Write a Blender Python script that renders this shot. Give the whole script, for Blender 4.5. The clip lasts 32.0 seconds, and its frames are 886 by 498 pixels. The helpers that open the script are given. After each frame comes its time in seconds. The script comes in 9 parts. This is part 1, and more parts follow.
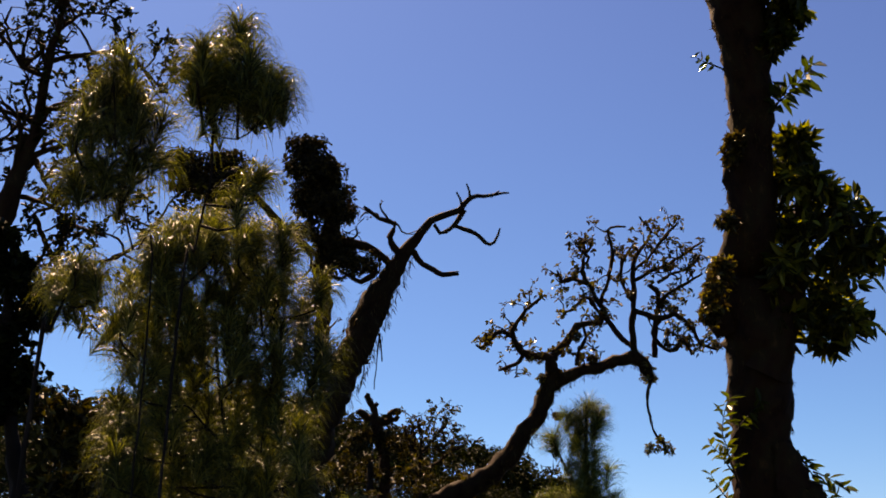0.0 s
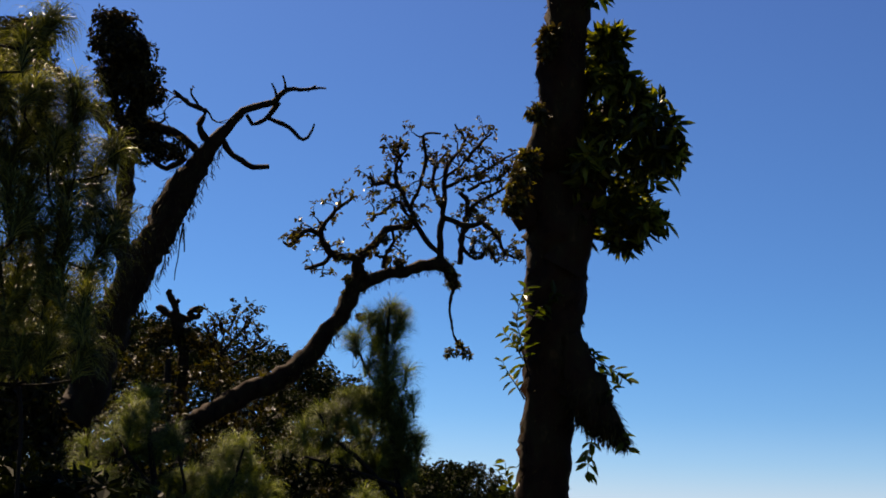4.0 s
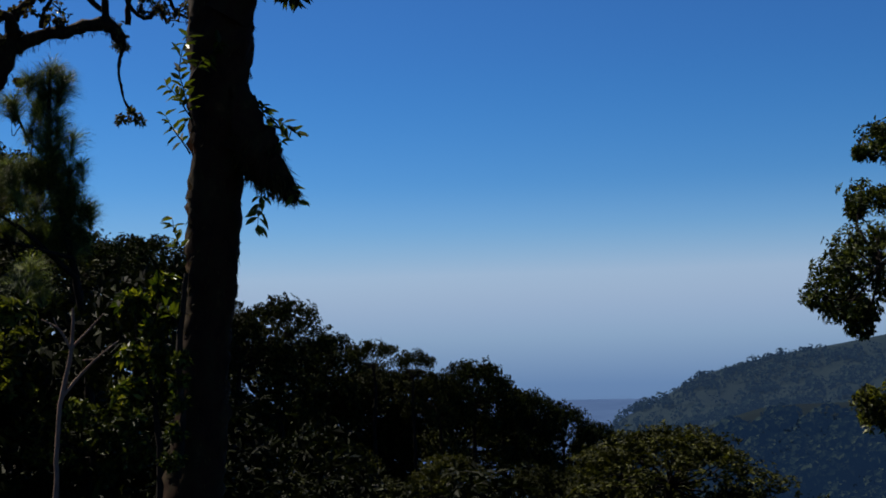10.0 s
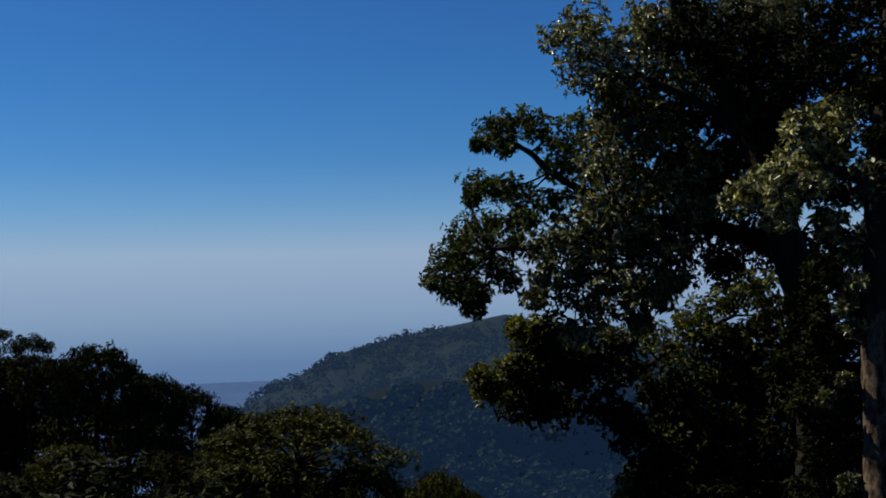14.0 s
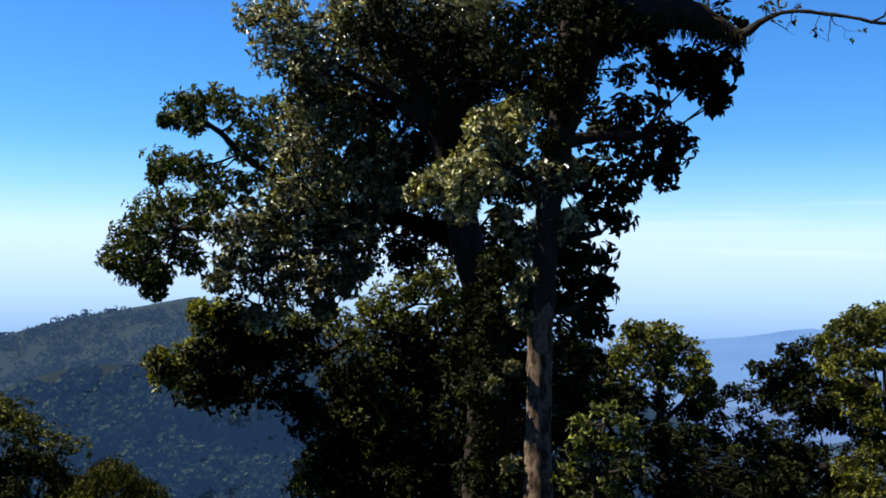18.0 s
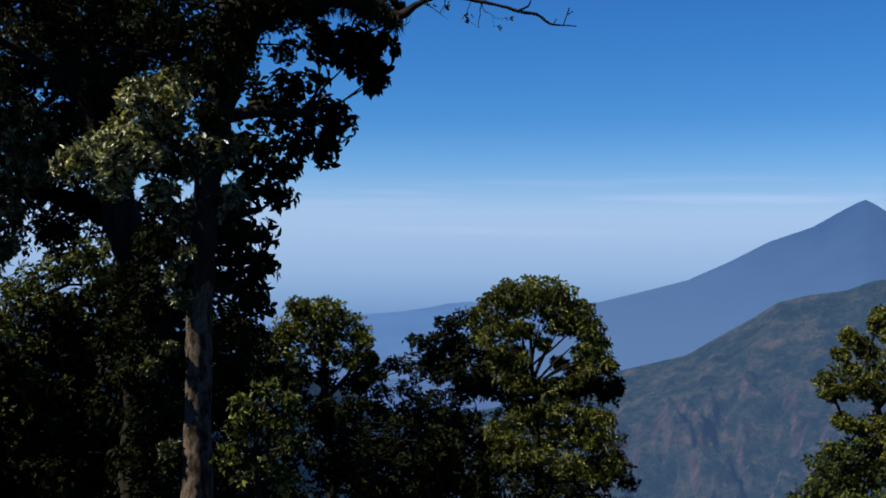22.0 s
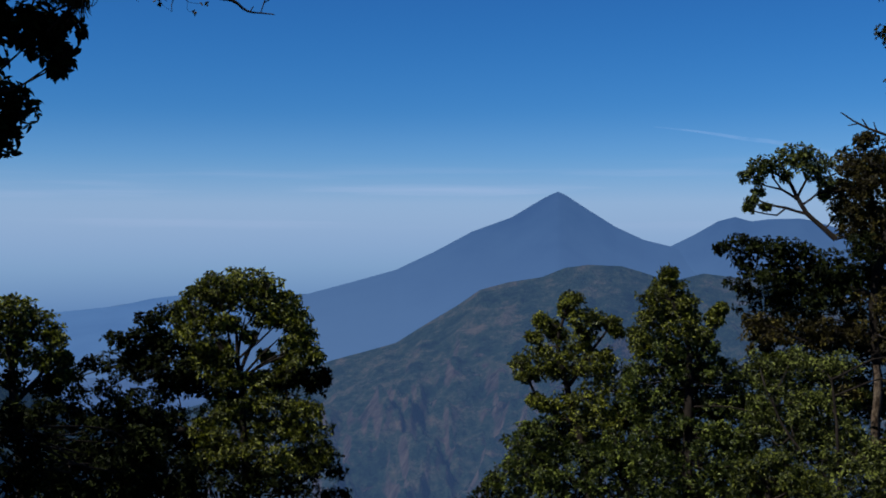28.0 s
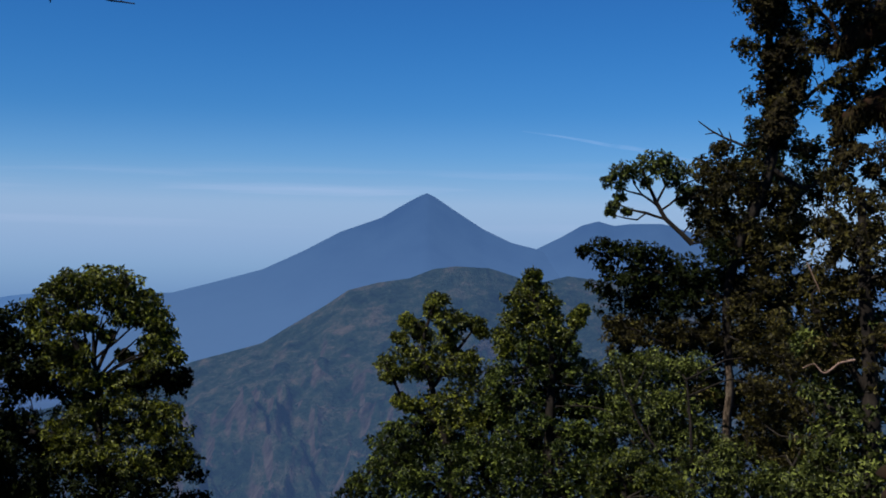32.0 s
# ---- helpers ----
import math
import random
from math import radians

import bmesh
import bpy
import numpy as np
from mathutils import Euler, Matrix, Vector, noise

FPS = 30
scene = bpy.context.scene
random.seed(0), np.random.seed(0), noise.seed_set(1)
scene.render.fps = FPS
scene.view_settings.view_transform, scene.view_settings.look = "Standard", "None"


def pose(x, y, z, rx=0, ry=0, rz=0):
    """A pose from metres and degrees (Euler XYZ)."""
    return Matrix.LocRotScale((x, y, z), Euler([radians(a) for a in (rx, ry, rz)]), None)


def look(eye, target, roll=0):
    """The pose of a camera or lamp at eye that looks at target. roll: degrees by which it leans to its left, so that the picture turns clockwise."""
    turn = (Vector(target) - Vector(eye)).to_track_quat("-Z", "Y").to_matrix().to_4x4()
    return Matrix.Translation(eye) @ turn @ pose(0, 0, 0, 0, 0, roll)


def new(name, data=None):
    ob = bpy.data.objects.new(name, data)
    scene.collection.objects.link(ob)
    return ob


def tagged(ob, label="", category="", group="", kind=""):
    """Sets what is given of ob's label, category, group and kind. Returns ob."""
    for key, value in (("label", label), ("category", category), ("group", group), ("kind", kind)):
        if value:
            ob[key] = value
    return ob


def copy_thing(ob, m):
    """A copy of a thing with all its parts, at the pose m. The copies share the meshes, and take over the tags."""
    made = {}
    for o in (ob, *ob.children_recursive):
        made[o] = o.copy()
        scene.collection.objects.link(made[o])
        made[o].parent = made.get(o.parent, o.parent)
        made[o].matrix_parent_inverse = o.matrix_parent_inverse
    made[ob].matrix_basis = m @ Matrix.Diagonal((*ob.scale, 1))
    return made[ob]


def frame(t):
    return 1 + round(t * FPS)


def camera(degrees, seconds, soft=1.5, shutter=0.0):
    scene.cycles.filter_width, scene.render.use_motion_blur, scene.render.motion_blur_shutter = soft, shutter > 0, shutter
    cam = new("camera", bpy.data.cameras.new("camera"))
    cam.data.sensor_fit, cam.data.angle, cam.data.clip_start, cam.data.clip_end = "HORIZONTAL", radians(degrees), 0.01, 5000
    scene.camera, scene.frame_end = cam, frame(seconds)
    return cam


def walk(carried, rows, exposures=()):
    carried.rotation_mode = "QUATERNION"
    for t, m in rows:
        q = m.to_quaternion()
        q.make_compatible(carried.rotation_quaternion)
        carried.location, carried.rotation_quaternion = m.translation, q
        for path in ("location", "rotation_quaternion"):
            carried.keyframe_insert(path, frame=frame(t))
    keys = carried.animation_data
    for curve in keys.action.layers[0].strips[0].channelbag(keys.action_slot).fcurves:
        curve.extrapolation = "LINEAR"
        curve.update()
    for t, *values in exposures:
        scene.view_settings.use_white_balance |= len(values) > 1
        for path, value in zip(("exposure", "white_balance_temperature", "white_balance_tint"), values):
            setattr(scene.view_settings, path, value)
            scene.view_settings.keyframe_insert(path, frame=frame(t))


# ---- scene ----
EYE = 1.6
cam = camera(43.77, 32.0, soft=1.8)
ROWS = [
    (0.0, 0.000, 0.000, 0.000, 109.05, -1.13, 0.10),
    (0.5, 0.008, 0.020, -0.019, 108.86, -1.16, -1.21),
    (1.0, 0.017, 0.041, -0.039, 108.22, -1.73, -2.48),
    (1.5, 0.025, 0.061, -0.058, 107.40, -1.69, -3.61),
    (2.0, 0.034, 0.082, -0.077, 106.47, -1.74, -4.63),
    (2.5, 0.042, 0.102, -0.097, 106.23, -1.66, -6.03),
    (4.5, 0.076, 0.183, -0.174, 103.63, -2.33, -11.29),
    (5.0, 0.085, 0.204, -0.193, 102.14, -2.77, -12.34),
    (5.5, 0.095, 0.219, -0.208, 101.12, -1.89, -13.60),
    (6.0, 0.107, 0.224, -0.212, 100.67, -1.10, -14.38),
    (6.5, 0.119, 0.229, -0.217, 99.30, -0.22, -15.80),
    (7.0, 0.132, 0.234, -0.221, 98.66, 0.00, -16.80),
    (7.5, 0.144, 0.238, -0.226, 97.69, 0.23, -17.64),
    (8.0, 0.157, 0.243, -0.230, 96.09, -0.06, -18.58),
    (8.5, 0.169, 0.248, -0.235, 94.62, 0.65, -21.72),
    (9.0, 0.182, 0.253, -0.240, 94.69, 1.44, -23.01),
    (9.5, 0.194, 0.258, -0.244, 93.73, 1.56, -24.37),
    (10.0, 0.207, 0.263, -0.249, 93.03, 1.68, -25.95),
    (10.5, 0.219, 0.268, -0.253, 92.86, 1.65, -27.79),
    (11.0, 0.231, 0.269, -0.255, 92.51, 1.45, -30.23),
    (11.5, 0.243, 0.269, -0.256, 92.16, 1.38, -32.26),
    (12.0, 0.256, 0.269, -0.257, 92.63, 0.99, -34.83),
    (12.5, 0.268, 0.269, -0.258, 92.78, 1.29, -37.72),
    (13.0, 0.280, 0.269, -0.259, 92.40, 1.30, -40.02),
    (13.5, 0.292, 0.269, -0.260, 91.73, 1.68, -42.51),
    (15.5, 0.340, 0.270, -0.264, 92.63, 0.02, -49.93),
    (16.0, 0.352, 0.270, -0.264, 92.27, 0.42, -51.43),
    (16.5, 0.367, 0.265, -0.265, 91.74, 0.49, -54.08),
    (17.0, 0.382, 0.261, -0.265, 91.06, 0.74, -56.61),
    (17.5, 0.397, 0.257, -0.265, 91.02, -0.26, -58.92),
    (18.0, 0.411, 0.253, -0.265, 90.72, -0.65, -60.76),
    (18.5, 0.426, 0.248, -0.265, 89.79, -0.46, -63.40),
    (19.0, 0.441, 0.244, -0.265, 90.08, -0.12, -66.04),
    (19.5, 0.455, 0.240, -0.265, 89.84, -0.29, -68.10),
    (20.0, 0.470, 0.236, -0.266, 89.55, -0.31, -70.02),
    (20.5, 0.485, 0.232, -0.266, 89.72, -0.29, -72.45),
    (21.0, 0.500, 0.227, -0.266, 89.66, -0.47, -74.61),
    (21.5, 0.513, 0.222, -0.266, 89.73, -0.54, -76.27),
    (22.0, 0.522, 0.213, -0.265, 89.69, -0.36, -77.89),
    (22.5, 0.532, 0.204, -0.265, 89.73, -0.42, -80.00),
    (23.0, 0.541, 0.195, -0.265, 89.73, -0.52, -81.76),
    (23.5, 0.551, 0.186, -0.264, 89.58, -0.23, -83.24),
    (24.0, 0.560, 0.178, -0.264, 89.40, -0.07, -84.66),
    (24.5, 0.569, 0.169, -0.263, 89.43, -0.04, -86.21),
    (25.0, 0.579, 0.160, -0.263, 89.44, -0.00, -87.50),
    (25.5, 0.588, 0.151, -0.263, 89.51, 0.13, -88.36),
    (27.5, 0.620, 0.121, -0.264, 89.33, 0.01, -91.69),
    (28.0, 0.626, 0.115, -0.266, 89.27, 0.14, -92.87),
    (28.5, 0.631, 0.109, -0.267, 89.38, 0.22, -93.91),
    (29.0, 0.637, 0.103, -0.269, 89.64, 0.21, -94.62),
    (29.5, 0.643, 0.098, -0.270, 89.93, 0.58, -95.25),
    (30.0, 0.648, 0.092, -0.272, 90.05, 0.50, -96.23),
    (30.5, 0.654, 0.086, -0.273, 90.25, 0.09, -97.34),
    (31.0, 0.660, 0.080, -0.275, 90.08, -0.68, -98.18),
    (31.5, 0.665, 0.074, -0.276, 89.65, -0.89, -98.92),
    (32.0, 0.671, 0.068, -0.278, 89.34, -0.72, -99.68),
]
EXPOSURES = [(0.0, 1.75, 13500, 29), (2.5, 1.5, 11500, 25), (4.7, 1.32, 8700, 15), (7.0, 1.02, 7700, 11), (9.0, 0.8, 7000, 10), (11.0, 0.63, 6900, 10), (13.0, 0.5, 6800, 10), (15.5, 0.92, 7000, 10), (17.0, 1.55, 7100, 10), (18.0, 1.84, 7100, 10),
             (20.0, 1.62, 7000, 10), (21.5, 1.15, 6600, 10), (24.0, 0.74, 6300, 9), (28.0, 0.64, 6200, 8), (32.0, 0.74, 6250, 8)]
walk(cam, [(t, pose(x, y, EYE + z, rx, ry, rz)) for t, x, y, z, rx, ry, rz in ROWS], EXPOSURES)

# ---- light ----
SUN_UP, SUN_AZ = 51.0, 24.0   # elevation; azimuth left of +y
HUB = Vector((0.4, 0.2, 1.4))


def build_world():
    w = bpy.data.worlds.new("sky")
    scene.world = w
    w.use_nodes = True
    n, l = w.node_tree.nodes, w.node_tree.links
    bg = n["Background"]
    sky = n.new("ShaderNodeTexSky")
    sky.sky_type = "NISHITA"
    sky.sun_disc = False
    sky.sun_elevation = radians(SUN_UP)
    sky.sun_rotation = radians(-SUN_AZ)
    sky.altitude = 1500
    sky.air_density, sky.dust_density, sky.ozone_density = 1.0, 1.0, 3.0
    geo = n.new("ShaderNodeTexCoord")
    sep = n.new("ShaderNodeSeparateXYZ")
    l.new(geo.outputs["Generated"], sep.inputs[0])
    band = n.new("ShaderNodeMapRange")
    band.interpolation_type = "SMOOTHSTEP"
    band.inputs["From Min"].default_value, band.inputs["From Max"].default_value = 0.12, -0.03
    l.new(sep.outputs["Z"], band.inputs["Value"])
    ramp = n.new("ShaderNodeValToRGB")
    shift = n.new("ShaderNodeMapRange")
    shift.inputs["From Min"].default_value, shift.inputs["From Max"].default_value = -0.12, 0.12
    l.new(sep.outputs["Z"], shift.inputs["Value"])
    l.new(shift.outputs[0], ramp.inputs[0])
    e = ramp.color_ramp.elements
    e[0].position, e[0].color = 0.0, (1.1, 2.1, 4.3, 1)
    e[1].position, e[1].color = 0.62, (4.0, 5.4, 8.2, 1)
    e.new(0.8).color = (2.3, 4.75, 8.6, 1)
    e.new(1.0).color = (2.0, 4.5, 8.7, 1)
    k = e.new(0.2)
    k.color = (1.4, 2.6, 5.0, 1)
    k = e.new(0.38)
    k.color = (2.6, 4.1, 6.4, 1)
    mix = n.new("ShaderNodeMixRGB")
    l.new(band.outputs[0], mix.inputs[0])
    tint = n.new("ShaderNodeMixRGB")
    tint.blend_type = "MULTIPLY"
    tint.inputs[0].default_value = 1
    grade = n.new("ShaderNodeValToRGB")
    grade.color_ramp.interpolation = "B_SPLINE"
    g = grade.color_ramp.elements
    g[0].position, g[0].color = 0.04, (0.42, 0.66, 0.95, 1)
    g[1].position, g[1].color = 0.55, (0.25, 0.50, 1.0, 1)
    mid = g.new(0.22)
    mid.color = (0.165, 0.565, 1.19, 1)
    g.new(0.11).color = (0.235, 0.60, 1.04, 1)
    l.new(sep.outputs["Z"], grade.inputs[0])
    l.new(grade.outputs[0], tint.inputs[2])
    l.new(sky.outputs[0], tint.inputs[1])
    l.new(tint.outputs[0], mix.inputs[1])
    l.new(ramp.outputs[0], mix.inputs[2])
    veil = n.new("ShaderNodeMapping")
    veil.inputs["Scale"].default_value = (1.6, 1.6, 42.0)
    l.new(geo.outputs["Generated"], veil.inputs[0])
    wisp = n.new("ShaderNodeTexNoise")
    wisp.inputs["Scale"].default_value, wisp.inputs["Detail"].default_value = 1.6, 5.0
    l.new(veil.outputs[0], wisp.inputs["Vector"])
    thin = n.new("ShaderNodeMapRange")
    thin.inputs["From Min"].default_value, thin.inputs["From Max"].default_value, thin.inputs["To Max"].default_value = 0.52, 0.75, 0.42
    l.new(wisp.outputs[0], thin.inputs["Value"])
    zone = n.new("ShaderNodeValToRGB")
    zz = zone.color_ramp.elements
    zz[0].position, zz[0].color = 0.0, (0, 0, 0, 1)
    zz[1].position, zz[1].color = 0.075, (0, 0, 0, 1)
    zz.new(0.03).color = (1, 1, 1, 1)
    l.new(sep.outputs["Z"], zone.inputs[0])
    side = n.new("ShaderNodeMapRange")
    side.interpolation_type = "SMOOTHSTEP"
    side.inputs["From Min"].default_value, side.inputs["From Max"].default_value = 0.88, 0.985
    l.new(sep.outputs["X"], side.inputs["Value"])
    east = n.new("ShaderNodeMath")
    east.operation = "MULTIPLY"
    l.new(side.outputs[0], east.inputs[0])
    l.new(zone.outputs[0], east.inputs[1])
    amount = n.new("ShaderNodeMath")
    amount.operation = "MULTIPLY"
    l.new(thin.outputs[0], amount.inputs[0])
    l.new(east.outputs[0], amount.inputs[1])
    cirrus = n.new("ShaderNodeMixRGB")
    cirrus.inputs[2].default_value = (6.6, 7.0, 9.6, 1)
    l.new(amount.outputs[0], cirrus.inputs[0])
    l.new(mix.outputs[0], cirrus.inputs[1])
    l.new(cirrus.outputs[0], bg.inputs[0])
    bg.inputs[1].default_value = 0.055


build_world()
sun = new("sun", bpy.data.lights.new("sun", "SUN"))
sun.data.energy, sun.data.angle, sun.data.color = 5.0, radians(0.5), (1.0, 0.94, 0.84)
az, up = radians(SUN_AZ), radians(SUN_UP)
sun.matrix_world = look((0, 0, 0), (math.sin(az) * math.cos(up), -math.cos(az) * math.cos(up), -math.sin(up)))


# ---- materials ----
def nodes(name):
    m = bpy.data.materials.new(name)
    m.use_nodes = True
    return m, m.node_tree.nodes, m.node_tree.links, m.node_tree.nodes["Principled BSDF"]


def ramp_of(n, l, src, stops):
    r = n.new("ShaderNodeValToRGB")
    e = r.color_ramp.elements
    e[0].position, e[0].color = stops[0][0], (*stops[0][1], 1)
    e[1].position, e[1].color = stops[-1][0], (*stops[-1][1], 1)
    for p, c in stops[1:-1]:
        k = e.new(p)
        k.color = (*c, 1)
    l.new(src, r.inputs[0])
    return r.outputs[0]


def noise_of(n, l, scale, detail=4.0, rough=0.6, stretch=None):
    co = n.new("ShaderNodeTexCoord")
    src = co.outputs["Object"]
    if stretch:
        mp = n.new("ShaderNodeMapping")
        mp.inputs["Scale"].default_value = stretch
        l.new(src, mp.inputs[0])
        src = mp.outputs[0]
    t = n.new("ShaderNodeTexNoise")
    t.inputs["Scale"].default_value, t.inputs["Detail"].default_value, t.inputs["Roughness"].default_value = scale, detail, rough
    l.new(src, t.inputs["Vector"])
    return t.outputs[0]


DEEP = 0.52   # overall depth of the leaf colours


def leaf_material(name, dark, mid, light, gloss=0.45, through_=0.3, patch=0.6, shine=0.22):
    m, n, l, p = nodes(name)
    geo = n.new("ShaderNodeNewGeometry")
    add = n.new("ShaderNodeMath")
    add.operation = "MULTIPLY_ADD"
    add.inputs[1].default_value = 0.55
    big = noise_of(n, l, patch, 2.0)
    half = n.new("ShaderNodeMath")
    half.operation = "MULTIPLY"
    half.inputs[1].default_value = 0.5
    l.new(big, half.inputs[0])
    l.new(geo.outputs["Random Per Island"], add.inputs[0])
    l.new(half.outputs[0], add.inputs[2])
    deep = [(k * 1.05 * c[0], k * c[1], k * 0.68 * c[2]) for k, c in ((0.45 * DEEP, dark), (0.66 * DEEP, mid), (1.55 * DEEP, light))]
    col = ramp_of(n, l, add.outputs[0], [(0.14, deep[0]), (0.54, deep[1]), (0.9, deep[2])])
    l.new(col, p.inputs["Base Color"])
    p.inputs["Roughness"].default_value = gloss
    p.inputs["Specular IOR Level"].default_value = 0.7 * shine
    tr = n.new("ShaderNodeBsdfTranslucent")
    warm = n.new("ShaderNodeMixRGB")
    warm.blend_type = "MULTIPLY"
    warm.inputs[0].default_value = 1.0
    warm.inputs[2].default_value = (1.5, 1.5, 0.5, 1)
    l.new(col, warm.inputs[1])
    l.new(warm.outputs[0], tr.inputs[0])
    mix = n.new("ShaderNodeMixShader")
    mix.inputs[0].default_value = through_
    l.new(p.outputs[0], mix.inputs[1])
    l.new(tr.outputs[0], mix.inputs[2])
    l.new(mix.outputs[0], n["Material Output"].inputs["Surface"])
    return m


def paint_haze(m, colour, share=0.5):
    """Mix in blue emission that paints the haze of the air in between."""
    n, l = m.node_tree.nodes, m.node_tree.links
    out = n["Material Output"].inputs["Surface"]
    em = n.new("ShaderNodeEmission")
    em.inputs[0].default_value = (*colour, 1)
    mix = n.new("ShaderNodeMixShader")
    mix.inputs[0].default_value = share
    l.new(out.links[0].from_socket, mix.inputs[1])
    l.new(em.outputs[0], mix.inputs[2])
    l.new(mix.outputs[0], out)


def rough_material(name, stops, scale, bump=0.5, roughness=0.9, stretch=None, fine=6.0, haze_glow=None):
    m, n, l, p = nodes(name)
    p.inputs["Specular IOR Level"].default_value = 0.08
    a = noise_of(n, l, scale, 5.0, 0.65, stretch)
    l.new(ramp_of(n, l, a, stops), p.inputs["Base Color"])
    p.inputs["Roughness"].default_value = roughness
    b = n.new("ShaderNodeBump")
    b.inputs["Strength"].default_value = bump
    l.new(noise_of(n, l, scale * fine, 4.0, 0.7, stretch), b.inputs["Height"])
    l.new(b.outputs[0], p.inputs["Normal"])
    if haze_glow:
        paint_haze(m, haze_glow)
    return m


BARK_MOSSY = rough_material("mossy_bark", [(0.3, (0.006, 0.003, 0.002)), (0.48, (0.018, 0.008, 0.004)), (0.6, (0.017, 0.012, 0.005)), (0.75, (0.05, 0.027, 0.012))], 9.0, 1.0, stretch=(1, 1, 0.5))
BARK_DARK = rough_material("dark_bark", [(0.3, (0.006, 0.005, 0.004)), (0.55, (0.013, 0.010, 0.008)), (0.75, (0.03, 0.025, 0.02))], 7.0, 0.8, stretch=(1, 1, 0.4))
BARK_PALE = rough_material("pale_bark", [(0.36, (0.006, 0.004, 0.003)), (0.44, (0.022, 0.015, 0.010)), (0.5, (0.05, 0.036, 0.025)), (0.56, (0.085, 0.066, 0.048)), (0.6, (0.03, 0.022, 0.015)), (0.68, (0.06, 0.048, 0.035))], 9.0, 1.0, stretch=(1, 1, 0.45), fine=3.0)
WOOD_DEAD = rough_material("dead_wood", [(0.3, (0.09, 0.055, 0.042)), (0.7, (0.17, 0.115, 0.09))], 8.0, 0.4)
MOSS = leaf_material("hanging_moss", (0.018, 0.012, 0.008), (0.036, 0.027, 0.011), (0.07, 0.056, 0.02), 0.9, 0.15)
# Near-black leaves: the shade among foliage is painted into their colour.
LEAF_PAINTED_SHADE = leaf_material("painted_shade_leaves", (0.005, 0.009, 0.004), (0.010, 0.016, 0.005), (0.026, 0.034, 0.011), 0.6, 0.08, 0.6, 0.05)
LEAF_EPI = leaf_material("epiphyte_leaves", (0.02, 0.04, 0.01), (0.05, 0.085, 0.018), (0.24, 0.26, 0.05), 0.4, 0.45)
LEAF_SHADE = leaf_material("shaded_epiphyte_leaves", (0.03, 0.04, 0.012), (0.06, 0.08, 0.02), (0.26, 0.27, 0.05), 0.4, 0.4)
LEAF_WAX = leaf_material("waxy_leaves", (0.014, 0.020, 0.009), (0.085, 0.097, 0.05), (0.47, 0.48, 0.30), 0.34, 0.12, 0.6, 0.45)
LEAF_YELLOW = leaf_material("yellow_green_leaves", (0.014, 0.020, 0.005), (0.062, 0.080, 0.016), (0.25, 0.275, 0.052), 0.45, 0.28)
LEAF_MID = leaf_material("green_leaves", (0.012, 0.024, 0.008), (0.036, 0.058, 0.016), (0.15, 0.185, 0.045), 0.5, 0.18, 0.6, 0.15)
LEAF_SLOPE = leaf_material("olive_leaves", (0.014, 0.020, 0.006), (0.05, 0.068, 0.020), (0.20, 0.235, 0.075), 0.5, 0.2, 0.5, 0.15)
LEAF_BRIGHT = leaf_material("fresh_green_leaves", (0.02, 0.034, 0.01), (0.05, 0.072, 0.018), (0.16, 0.18, 0.04), 0.5, 0.3)
LEAF_BROWN = leaf_material("brownish_leaves", (0.014, 0.011, 0.005), (0.034, 0.029, 0.011), (0.10, 0.088, 0.028), 0.5, 0.2, 0.6, 0.12)
LEAF_RED = leaf_material("small_bronze_leaves", (0.035, 0.022, 0.015), (0.07, 0.05, 0.025), (0.13, 0.12, 0.035), 0.45, 0.35)
NEEDLES = leaf_material("pine_needles", (0.04, 0.055, 0.018), (0.095, 0.12, 0.04), (0.24, 0.27, 0.10), 0.5, 0.24, 0.6, 0.2)
# Brighter copy of NEEDLES that paints sunlight on the slope pines.
NEEDLES_SUNLIT_TONE = leaf_material("sunlit_tone_needles", (0.03, 0.05, 0.018), (0.105, 0.15, 0.05), (0.27, 0.34, 0.13), 0.5, 0.32, 0.5, 0.2)
CANOPY = leaf_material("canopy_leaves", (0.010, 0.018, 0.008), (0.022, 0.034, 0.012), (0.055, 0.07, 0.022), 0.7, 0.08, 0.15, 0.06)
CANOPY_OLIVE = leaf_material("olive_canopy_leaves", (0.010, 0.015, 0.006), (0.026, 0.034, 0.010), (0.06, 0.068, 0.02), 0.7, 0.08, 0.15, 0.06)
CANOPY_YELLOW = leaf_material("yellowish_canopy_leaves", (0.02, 0.028, 0.008), (0.05, 0.06, 0.014), (0.10, 0.11, 0.025), 0.6, 0.15, 0.3, 0.08)
SOIL = rough_material("forest_floor", [(0.3, (0.012, 0.009, 0.006)), (0.5, (0.022, 0.019, 0.01)), (0.7, (0.022, 0.03, 0.011))], 0.8, 0.6)
# Blue base colours and emission paint haze onto the wooded slopes.
HILL = rough_material("wooded_hillside", [(0.3, (0.005, 0.012, 0.016)), (0.5, (0.009, 0.018, 0.02)), (0.7, (0.014, 0.024, 0.024))], 0.02, 0.6, fine=5.0, haze_glow=(0.01035, 0.02265, 0.04788))
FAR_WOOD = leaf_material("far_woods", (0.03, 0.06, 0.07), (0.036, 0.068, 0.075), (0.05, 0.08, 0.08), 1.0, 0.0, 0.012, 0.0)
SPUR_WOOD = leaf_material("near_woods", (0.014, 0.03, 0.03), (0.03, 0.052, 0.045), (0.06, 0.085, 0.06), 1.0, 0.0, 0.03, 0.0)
SPUR = rough_material("wooded_spur_ground", [(0.3, (0.004, 0.008, 0.009)), (0.7, (0.008, 0.015, 0.014))], 0.05, 0.6, fine=5.0, haze_glow=(0.004, 0.010, 0.023))
